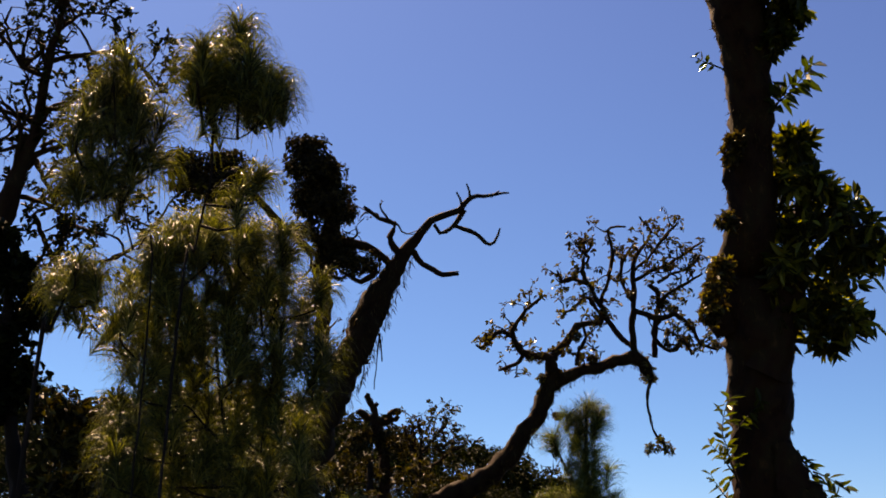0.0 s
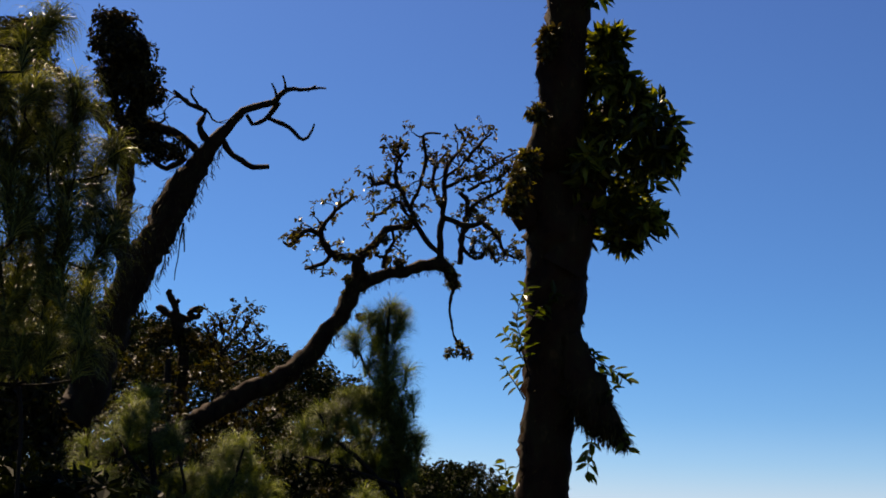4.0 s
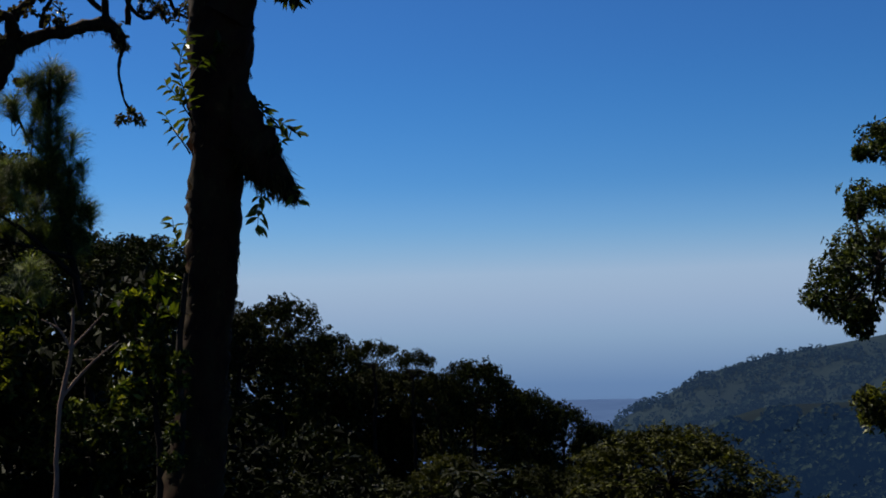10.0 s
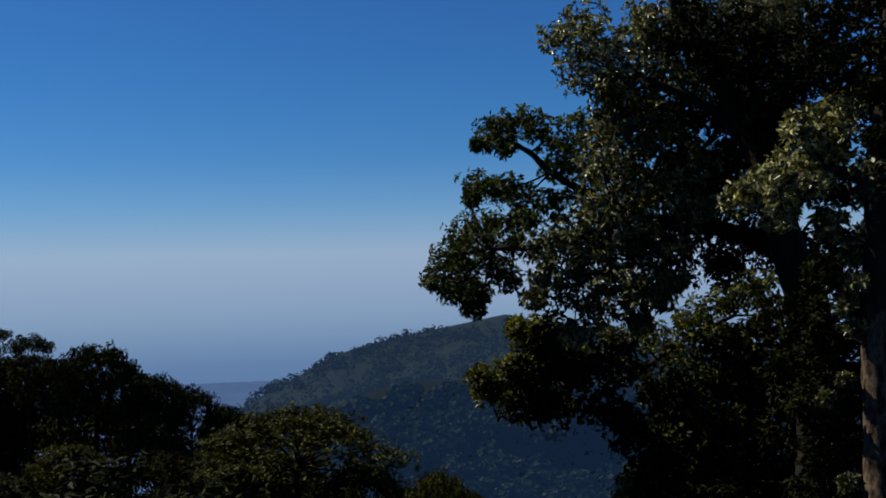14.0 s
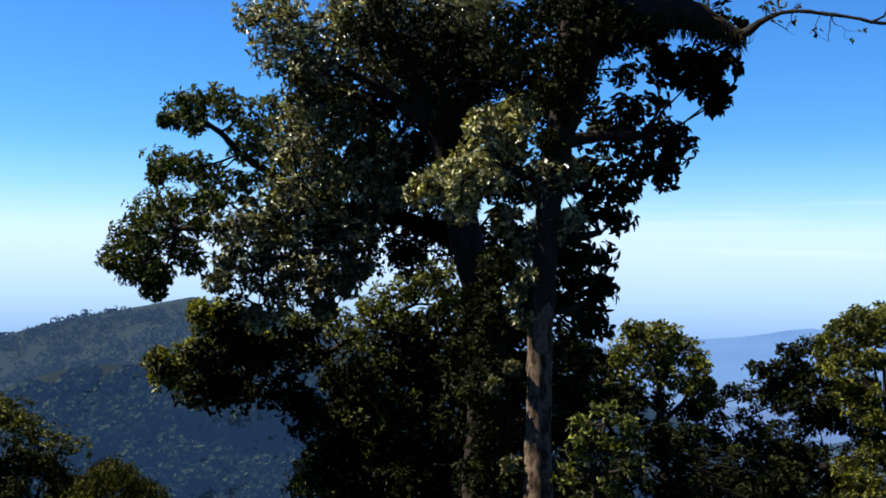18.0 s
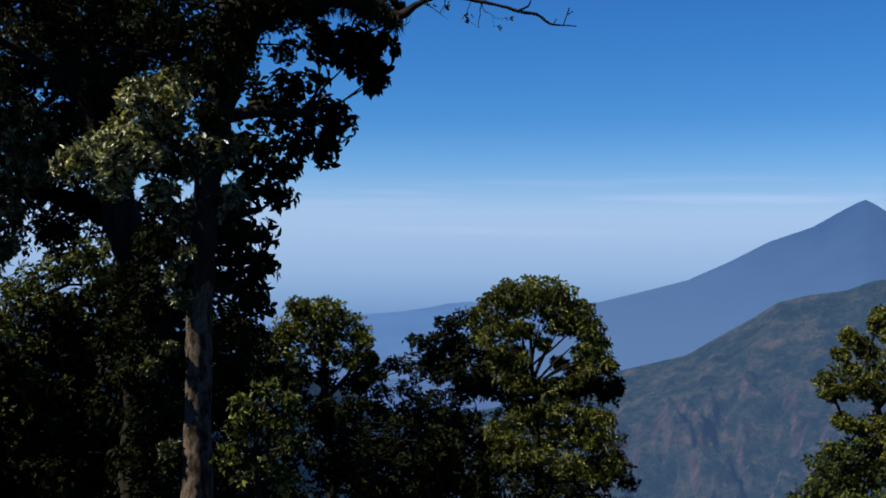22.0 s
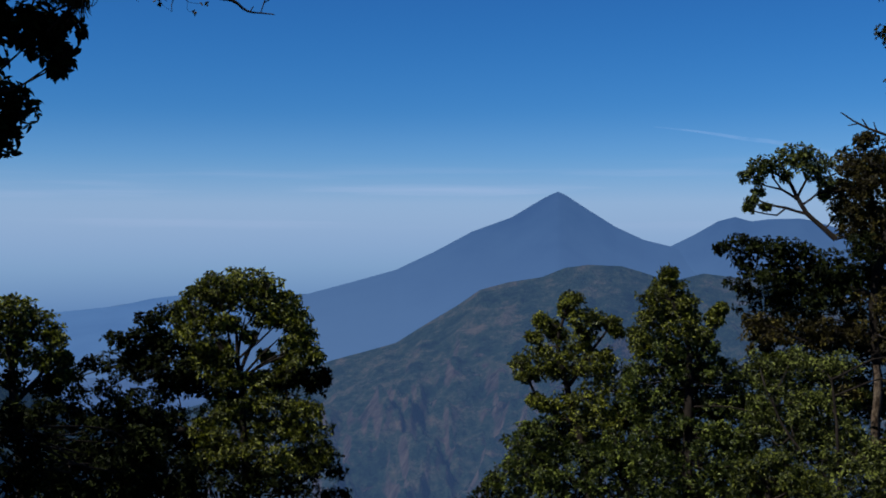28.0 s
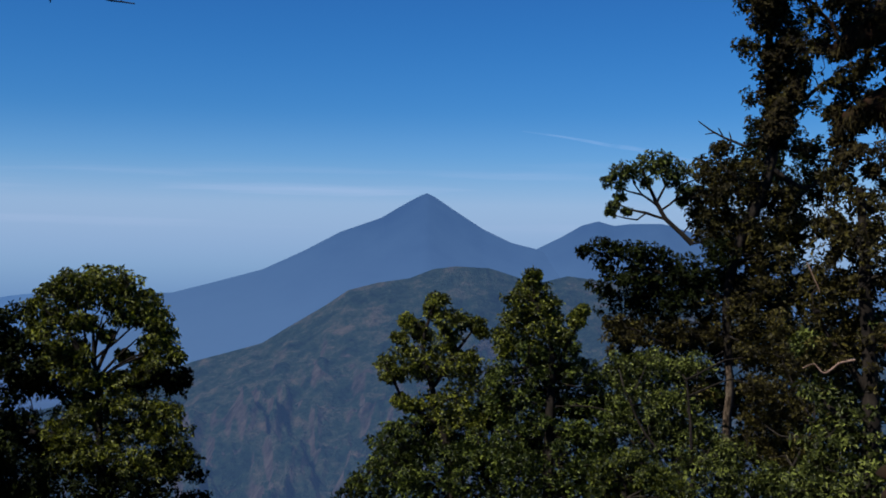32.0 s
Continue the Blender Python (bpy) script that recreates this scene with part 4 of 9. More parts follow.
def arch_tree():
    main = [(-2.16, 17.46, 2.27, 0.214), (-1.21, 17.52, 2.80, 0.196), (-0.75, 17.53, 3.07, 0.187), (-0.00, 17.50, 3.52, 0.196), (0.63, 17.44, 3.86, 0.187), (0.99, 17.37, 4.25, 0.178), (1.31, 17.27, 4.69, 0.160), (1.52, 17.17, 5.09, 0.152), (1.60, 17.09, 5.41, 0.143), (1.66, 17.05, 5.55, 0.116)]
    lim = []
    lim.append([(1.53, 17.15, 5.20, 0.134), (1.83, 17.08, 5.39, 0.125), (2.25, 17.00, 5.52, 0.107), (2.59, 16.92, 5.62, 0.107), (2.90, 16.87, 5.66, 0.116), (3.08, 16.87, 5.52, 0.116), (3.13, 16.91, 5.32, 0.045)])
    lim.append([(1.60, 16.97, 5.47, 0.115), (1.57, 16.90, 5.66, 0.097), (1.40, 16.87, 5.68, 0.079), (1.20, 16.84, 5.69, 0.071), (1.08, 16.79, 5.80, 0.062), (0.97, 16.72, 5.94, 0.053), (0.97, 16.64, 6.10, 0.044), (1.12, 16.55, 6.26, 0.035), (1.33, 16.46, 6.41, 0.031), (1.43, 16.38, 6.52, 0.026)])
    lim.append([(0.98, 16.79, 5.95, 0.044), (0.84, 16.71, 6.04, 0.044), (0.69, 16.67, 5.97, 0.044), (0.57, 16.66, 5.80, 0.039), (0.49, 16.62, 5.73, 0.030), (0.40, 16.55, 5.76, 0.022)])
    lim.append([(1.14, 16.95, 5.69, 0.044), (1.10, 17.04, 5.62, 0.044), (0.97, 17.14, 5.55, 0.036), (0.78, 17.22, 5.52, 0.027)])
    lim.append([(1.61, 17.04, 5.61, 0.098), (1.73, 17.03, 5.82, 0.080), (1.88, 17.00, 6.04, 0.081), (1.99, 17.00, 6.20, 0.072), (2.19, 17.01, 6.25, 0.063), (2.39, 17.03, 6.30, 0.054), (2.46, 17.01, 6.51, 0.045)])
    lim.append([(2.87, 16.87, 5.66, 0.071), (2.85, 16.81, 6.01, 0.063), (2.88, 16.72, 6.41, 0.054), (2.87, 16.63, 6.79, 0.049), (2.88, 16.55, 7.10, 0.045), (2.99, 16.47, 7.35, 0.036), (3.12, 16.38, 7.61, 0.027), (2.96, 16.35, 7.85, 0.018)])
    lim.append([(2.87, 16.92, 5.88, 0.054), (2.71, 16.96, 6.02, 0.054), (2.53, 16.98, 6.27, 0.054), (2.38, 16.97, 6.57, 0.050), (2.21, 16.96, 6.86, 0.045), (2.11, 16.93, 7.15, 0.036), (2.18, 16.89, 7.43, 0.027), (2.30, 16.88, 7.58, 0.018)])
    lim.append([(3.17, 16.71, 5.65, 0.053), (3.17, 16.55, 6.07, 0.049), (3.20, 16.40, 6.36, 0.044), (3.14, 16.28, 6.60, 0.053), (3.03, 16.23, 6.68, 0.035)])
    lim.append([(2.84, 16.48, 6.33, 0.044), (3.02, 16.39, 6.23, 0.053), (3.20, 16.29, 6.16, 0.061), (3.39, 16.16, 6.17, 0.043), (3.60, 16.08, 5.98, 0.035), (3.73, 16.04, 5.72, 0.026), (3.94, 15.93, 5.60, 0.017)])
    lim.append([(3.20, 16.40, 6.36, 0.035), (3.32, 16.18, 6.53, 0.035), (3.57, 15.96, 6.62, 0.026), (3.76, 15.74, 6.72, 0.017)])
    lim.append([(2.87, 16.52, 6.84, 0.036), (3.16, 16.32, 6.96, 0.035), (3.38, 16.15, 7.02, 0.031), (3.61, 15.94, 7.15, 0.026), (3.81, 15.76, 7.24, 0.017)])
    lim.append([(2.38, 16.90, 6.55, 0.036), (2.53, 16.80, 7.03, 0.036), (2.58, 16.75, 7.39, 0.032), (2.51, 16.71, 7.73, 0.027), (2.80, 16.72, 7.81, 0.018)])
    lim.append([(2.17, 16.92, 6.89, 0.036), (1.96, 17.02, 7.00, 0.036), (1.81, 17.14, 6.99, 0.028), (1.73, 17.19, 7.20, 0.018)])
    lim.append([(2.37, 16.94, 6.42, 0.036), (2.15, 17.03, 6.68, 0.036), (1.94, 17.24, 6.53, 0.032), (1.72, 17.39, 6.56, 0.018)])
    lim.append([(1.98, 16.82, 5.53, 0.044), (2.00, 16.75, 5.79, 0.035), (2.10, 16.69, 5.96, 0.035), (2.07, 16.65, 6.11, 0.026)])
    lim.append([(2.84, 16.28, 6.94, 0.031), (3.00, 16.09, 7.08, 0.026), (3.26, 15.82, 7.37, 0.026), (3.42, 15.64, 7.49, 0.017)])
    lim.append([(3.17, 16.19, 6.71, 0.035), (3.34, 16.02, 6.79, 0.026), (3.60, 15.84, 6.84, 0.026), (3.72, 15.65, 7.00, 0.017)])
    lim.append([(3.21, 16.36, 6.16, 0.044), (3.10, 16.38, 5.97, 0.035), (3.34, 16.36, 5.68, 0.035), (3.55, 16.23, 5.79, 0.043), (3.64, 16.22, 5.58, 0.017)])
    lim.append([(2.10, 16.86, 7.11, 0.027), (2.20, 16.84, 7.33, 0.027), (2.05, 16.87, 7.49, 0.027), (2.23, 16.87, 7.63, 0.018)])
    lim.append([(2.91, 16.91, 6.60, 0.036), (2.76, 16.94, 6.91, 0.032), (2.77, 16.92, 7.28, 0.028), (2.94, 16.89, 7.57, 0.018)])
    t = gnarled("arching_tree", "old tree bent in an arch, sparse bronze leaves", main, lim, [(q, n) for q, n in zip(lim, [7, 10, 8, 4, 7, 8, 9, 8, 10, 8, 9, 8, 8, 8, 4, 8, 8, 9, 6, 6])],
                0.015, 0.25, 0.088, LEAF_RED, 1, 7, slim=0.82, bend=0.6)
    rng = np.random.default_rng(2)
    limb("hanging_twig", [(3.12, 16.90, 5.35, 0.036), (3.09, 16.96, 5.14, 0.027), (3.09, 17.01, 4.91, 0.022), (3.15, 17.05, 4.65, 0.022), (3.26, 17.07, 4.44, 0.018), (3.41, 17.06, 4.33, 0.013)], BARK_DARK, t, "", 5, 0.05, 0.2, 0.01)
    foliage_part("hanging_leaf_tuft", [(3.15, 17.11, 4.31, 0.080), (3.39, 17.07, 4.31, 0.080), (3.26, 17.07, 4.43, 0.053)], LEAF_RED, t, 0.085, "", rate=0.9, seed=3, rosette=5, gap=0.5)
    v, f = strands(main[4:], 900, 0.10, 0.012, rng)
    part("moss_fringe", mesh_of("moss_fringe", v, f, MOSS), t, "ragged moss along the stem", "stuff")
    v, f = strands(lim[0], 500, 0.09, 0.010, rng)
    part("moss_fringe", mesh_of("moss_fringe", v, f, MOSS), t, "ragged moss under the bent arm", "stuff")
    foliage_part("epiphyte_tuft", [(1.42, 17.04, 5.70, 0.089), (1.64, 17.00, 5.77, 0.080), (1.27, 17.04, 5.72, 0.071), (1.46, 17.11, 5.37, 0.062), (1.44, 17.16, 5.15, 0.053), (1.16, 17.31, 4.55, 0.045), (3.09, 16.90, 5.37, 0.116), (1.98, 16.90, 6.02, 0.071), (3.46, 16.56, 6.39, 0.053), (3.64, 16.65, 5.92, 0.080), (2.23, 16.96, 5.68, 0.045), (2.92, 16.84, 5.73, 0.053), (1.70, 17.22, 4.80, 0.062)], LEAF_RED, t, 0.07, "", rate=0.8, seed=4, rosette=5)


def leaning_tree():
    main = [(-2.19, 15.33, 2.31, 0.397), (-2.01, 15.28, 3.27, 0.357), (-1.82, 15.19, 4.10, 0.334), (-1.61, 15.11, 4.68, 0.310), 
     (-1.33, 15.00, 5.28, 0.302), (-1.12, 14.89, 5.77, 0.278), (-0.88, 14.76, 6.25, 0.214), (-0.68, 14.68, 6.54, 0.143), 
     (-0.51, 14.60, 6.78, 0.095), (-0.31, 14.52, 7.01, 0.071), (-0.09, 14.49, 7.12, 0.064), (0.12, 14.46, 7.19, 0.056), 
     (0.27, 14.39, 7.34, 0.048), (0.53, 14.38, 7.35, 0.032), (0.79, 14.35, 7.40, 0.016)]
    lim = [[(0.17, 14.46, 7.18, 0.048), (0.04, 14.52, 7.03, 0.048), (-0.18, 14.57, 6.88, 0.040), (-0.26, 14.53, 6.98, 0.032)], [(-0.01, 14.54, 6.97, 0.040), (0.25, 14.56, 6.90, 0.040), (0.54, 14.61, 6.74, 0.032), (0.67, 14.53, 6.94, 0.016)], [(-0.54, 14.65, 6.62, 0.064), (-0.43, 14.72, 6.45, 0.056), (-0.11, 14.77, 6.31, 0.056), (0.10, 14.76, 6.34, 0.040)],
           [(-0.74, 14.66, 6.58, 0.079), (-0.86, 14.58, 6.78, 0.056), (-0.80, 14.52, 6.96, 0.048), (-1.02, 14.48, 7.04, 0.040), 
     (-1.24, 14.41, 7.18, 0.024)], [(0.24, 14.40, 7.33, 0.032), (0.19, 14.32, 7.52, 0.016)], [(0.13, 14.44, 7.23, 0.032), (0.05, 14.37, 7.41, 0.016)], [(0.53, 14.38, 7.35, 0.024), (0.65, 14.35, 7.43, 0.016)],
           [(-1.59, 15.28, 4.32, 0.176), (-1.77, 15.09, 5.12, 0.152), (-1.79, 14.94, 5.73, 0.144), (-1.80, 14.75, 6.33, 0.160), 
     (-1.75, 14.63, 6.71, 0.192), (-1.68, 14.55, 6.98, 0.144), (-1.60, 14.43, 7.32, 0.080)], [(-0.87, 14.80, 6.45, 0.072), (-1.16, 14.71, 6.67, 0.080), (-1.51, 14.66, 6.73, 0.096), (-1.67, 14.61, 6.79, 0.080)], [(-1.76, 14.76, 6.00, 0.056), (-1.93, 14.65, 6.30, 0.040), (-1.97, 14.54, 6.59, 0.024)], [(-1.04, 14.72, 6.34, 0.064), (-1.26, 14.75, 6.18, 0.048), (-1.57, 14.68, 6.32, 0.032)]]
    t = gnarled("leaning_tree", "dark leaning tree with bare crooked top and moss", main, lim, [(lim[7], 4), (lim[8], 4), (lim[9], 5), (lim[3], 3)], 0.02, 0.4, 0.05, LEAF_RED, 1, 2)
    rng = np.random.default_rng(8)
    moss = [(-2.12, 14.11, 7.91, 0.224), (-1.88, 14.17, 7.85, 0.240), (-2.00, 14.23, 7.66, 0.304), (-1.72, 14.29, 7.61, 0.256), 
     (-2.03, 14.37, 7.33, 0.288), (-1.76, 14.43, 7.27, 0.304), (-1.56, 14.40, 7.39, 0.192), (-1.50, 14.51, 7.14, 0.144), 
     (-1.91, 14.47, 7.12, 0.208), (-1.83, 14.63, 6.71, 0.240), (-1.59, 14.69, 6.61, 0.288), (-1.31, 14.75, 6.49, 0.208), 
     (-1.15, 14.79, 6.44, 0.128), (-1.59, 14.75, 6.42, 0.192), (-2.10, 14.54, 6.84, 0.160), (-2.23, 14.21, 7.64, 0.096)]
    foliage_part("moss_ball", moss, MOSS, t, 0.09, "shaggy dark moss and epiphyte ball", rate=2.6, seed=9, rosette=7, droop=0.4, clump=0.5)
    limb("limb", [(-1.84, 13.74, 6.25, 0.052), (-2.24, 13.56, 6.59, 0.052), (-2.64, 13.36, 6.92, 0.045), (-3.11, 13.21, 7.04, 0.045), (-3.52, 13.05, 7.17, 0.030)], BARK_MOSSY, t, "", 9, 0.08, 0.14, 0.02)
    foliage_part("moss_ball", [(-3.48, 13.03, 7.24, 0.224), (-3.32, 13.11, 7.15, 0.254), (-3.54, 13.10, 7.03, 0.180), (-3.16, 13.12, 7.22, 0.224), (-2.97, 13.17, 7.19, 0.254), (-2.79, 13.19, 7.26, 0.224), (-2.92, 13.28, 6.98, 0.254), (-3.15, 13.24, 6.95, 0.239), (-3.38, 13.19, 6.92, 0.194), (-2.74, 13.29, 7.04, 0.194), (-3.06, 13.33, 6.78, 0.194)], MOSS, t, 0.09, "dark moss cushion round a limb", rate=2.4, seed=19, rosette=7, droop=0.4, clump=0.5, swell=1.0)
    v, f = strands(main[2:8], 1600, 0.14, 0.012, rng)
    part("moss_fringe", mesh_of("moss_fringe", v, f, MOSS), t, "ragged moss along the stem", "stuff")
    for a in ([(-0.98, 14.87, 5.48, 0.016), (-1.01, 14.96, 5.10, 0.008), (-1.04, 15.04, 4.72, 0.008)], [(-1.19, 14.92, 5.21, 0.016), (-1.20, 14.99, 4.90, 0.008), (-1.24, 15.03, 4.71, 0.008)], [(-0.97, 14.89, 5.40, 0.016), (-0.94, 14.97, 5.10, 0.008)]):
        limb("hanging_root", a, BARK_DARK, t, "", 4, 0.1, 0.1, 0.02)


def sky_tree():
    main = [(-5.24, 11.49, 4.70, 0.226), (-5.10, 11.35, 5.36, 0.200), (-4.92, 11.26, 5.83, 0.173), (-4.79, 11.17, 6.23, 0.120), 
     (-4.67, 11.10, 6.50, 0.093), (-4.59, 11.00, 6.80, 0.080), (-4.52, 10.87, 7.11, 0.067), (-4.47, 10.76, 7.37, 0.060), 
     (-4.34, 10.60, 7.74, 0.047), (-4.22, 10.42, 8.12, 0.033), (-4.13, 10.22, 8.49, 0.020)]
    lim = [[(-4.73, 11.14, 6.35, 0.060), (-4.49, 11.17, 6.52, 0.047), (-4.29, 11.20, 6.62, 0.033), (-4.03, 11.21, 6.79, 0.027), 
     (-3.83, 11.29, 6.78, 0.020)], [(-4.64, 11.10, 6.78, 0.040), (-4.84, 10.97, 6.88, 0.034), (-5.08, 10.85, 6.89, 0.027)], [(-4.56, 10.94, 6.94, 0.040), (-4.31, 11.00, 7.01, 0.027), (-4.11, 10.97, 7.24, 0.020), (-3.90, 10.91, 7.50, 0.013)],
           [(-4.46, 10.72, 7.21, 0.040), (-4.67, 10.61, 7.25, 0.033), (-4.87, 10.37, 7.52, 0.026), (-5.02, 10.26, 7.59, 0.020)], [(-4.45, 10.75, 7.40, 0.040), (-4.16, 10.81, 7.51, 0.033), (-3.84, 10.88, 7.59, 0.027), (-3.58, 10.99, 7.55, 0.020), 
     (-3.32, 11.21, 7.28, 0.013)], [(-4.37, 10.63, 7.68, 0.033), (-4.08, 10.60, 7.92, 0.020), (-3.77, 10.72, 7.92, 0.013)], [(-4.79, 11.17, 6.23, 0.053), (-4.76, 11.00, 6.63, 0.033), (-4.80, 10.83, 6.95, 0.020)],
           [(-4.71, 11.19, 6.51, 0.040), (-4.50, 11.41, 6.20, 0.027), (-4.27, 11.52, 6.14, 0.020)], [(-3.56, 10.91, 7.50, 0.020), (-3.27, 11.17, 7.15, 0.013), (-3.06, 11.22, 7.18, 0.013)], [(-4.84, 11.22, 6.04, 0.047), (-4.54, 11.37, 5.98, 0.033), (-4.23, 11.56, 5.79, 0.027), (-3.89, 11.70, 5.71, 0.020)], [(-4.70, 11.56, 5.91, 0.041), (-4.46, 11.83, 5.40, 0.034), (-4.16, 12.09, 4.89, 0.027), (-4.21, 12.14, 4.64, 0.020)], [(-4.18, 11.92, 5.44, 0.034), (-3.77, 12.00, 5.61, 0.027), (-3.41, 11.96, 6.02, 0.020), (-3.17, 11.90, 6.35, 0.014)]]
    gnarled("sky_tree", "dark tree with crooked limbs and clustered leaves", main, lim, [(l_, 7) for l_ in lim[:9]] + [(l_, 10) for l_ in lim[9:]] + [(main[4:], 7)], 0.03, 0.45, 0.08, LEAF_PAINTED_SHADE, 2, 8)
    rng = np.random.default_rng(5)
    t = thing("leafy_shrub", (-3.87, 10.25, 2.57), "tall shrub with dark and sunlit leaves", "shrub")
    stem = [(-3.89, 10.26, 2.37, 0.090), (-3.98, 10.15, 3.06, 0.073), (-4.10, 9.97, 3.81, 0.056), (-4.11, 9.76, 4.57, 0.034)]
    limb("stem", rooted(stem), BARK_DARK, t)
    bl = [(-4.16, 9.61, 4.96, 0.147), (-4.07, 9.73, 4.72, 0.225), (-4.27, 9.67, 4.64, 0.282), (-3.99, 9.84, 4.48, 0.248), 
     (-4.17, 9.83, 4.26, 0.282), (-3.89, 9.93, 4.29, 0.180), (-4.06, 9.93, 4.02, 0.271), (-3.85, 9.90, 4.45, 0.147), 
     (-4.14, 9.97, 3.71, 0.282), (-3.96, 10.03, 3.78, 0.169), (-4.28, 9.86, 3.94, 0.282), (-4.08, 10.05, 3.46, 0.225)]
    v, f = twigs_to(stem, bl, 0.02, 6)
    part("branchwork", mesh_of("branchwork", v, f, BARK_DARK, True), t, kind="stuff")
    foliage_part("crown", bl, LEAF_PAINTED_SHADE, t, 0.11, rate=0.9, seed=15, rich=True, aspect=0.45)


arch_tree()
leaning_tree()
sky_tree()


# ---- pines ----
def needle_tuft(c, axis, size, count, rng, droop=1.0):
    """Long soft needles springing all round the end of a shoot, arching over and hanging: four short blades each."""
    ax = unit(np.array(axis, float))
    n = count
    back = rng.uniform(0, 1, (n, 1)) ** 1.4
    P = np.array(c) - ax * back * size * 0.75
    q = unit(np.cross(np.tile(ax, (n, 1)), rng.normal(0, 1, (n, 3))))
    d = unit(q * rng.uniform(0.25, 0.8 - 0.2 * droop, (n, 1)) + ax * rng.uniform(0.35, 1.0, (n, 1)))
    L = size * rng.uniform(0.75, 1.1, (n, 1))
    V, pts = [], [P]
    side = unit(np.cross(d, rng.normal(0, 1, (n, 3))))
    for k in range(4):
        pts.append(pts[-1] + d * L / 4)
        d = unit(d + np.array([0, 0, -0.45 - 0.45 * k]) * droop + rng.normal(0, 0.05, (n, 3)))
    for k, p in enumerate(pts):
        ww = 0.0021 * (1, 1, 0.9, 0.7, 0.2)[k]
        V += [p - side * ww, p + side * ww]
    V = np.stack(V, 1)
    o = (np.arange(n) * 10)[:, None]
    F = np.concatenate([o + [0, 1, 3, 2], o + [2, 3, 5, 4], o + [4, 5, 7, 6], o + [6, 7, 9, 8]], 0)
    return V.reshape(-1, 3), F


def pine(label, stems, tufts, size, seed, count=260, droop=1.0, brushes=2, mat=None):
    rng = np.random.default_rng(seed)
    t = thing("young_pine", stems[0][0][:3], label, "pine tree")
    for k, s in enumerate(stems):
        limb("stem" if k == 0 else "branch", rooted(s) if k == 0 else s, BARK_DARK, t, "", 7, 0.06, 0.06, 0.004)
    allp = np.vstack([spline(s, 0.08) for s in stems])
    for x, y, z, r in tufts:
        c = np.array((x, y, z))
        a = allp[np.argmin(np.linalg.norm(allp[:, :3] - c, axis=1) + 0.8 * np.maximum(0, allp[:, 2] - c[2] + 0.2))][:3]
        low = c - np.array([0, 0, r * 1.6])
        sh = limb("shoot", [(*a, 0.008), (*((a + low) / 2 + np.array([0, 0, -0.02])), 0.007), (*low, 0.006), (*c, 0.005)], BARK_DARK, t, "", 5, 0.08)
        pieces = []
        for k in range(brushes):
            lean = unit(rng.normal(0, 0.28, 3) + np.array([0, 0, 1.0]))
            tip = c + rng.normal(0, 0.45, 3) * r * np.array([1, 1, 0.5]) * (k > 0)
            pieces.append(needle_tuft(tip, lean, size * rng.uniform(0.8, 1.1), int(count * rng.uniform(0.8, 1.2)), rng, droop))
            limb("candle", [(*(tip - lean * r * 0.8), 0.007), (*tip, 0.005), (*(tip + lean * 0.07), 0.004)], LEAF_BROWN, sh, "brown growing tip", 5, 0.1)
        v, f = join(pieces)
        part("needle_tuft", mesh_of("needle_tuft", v, f, mat or NEEDLES), sh)


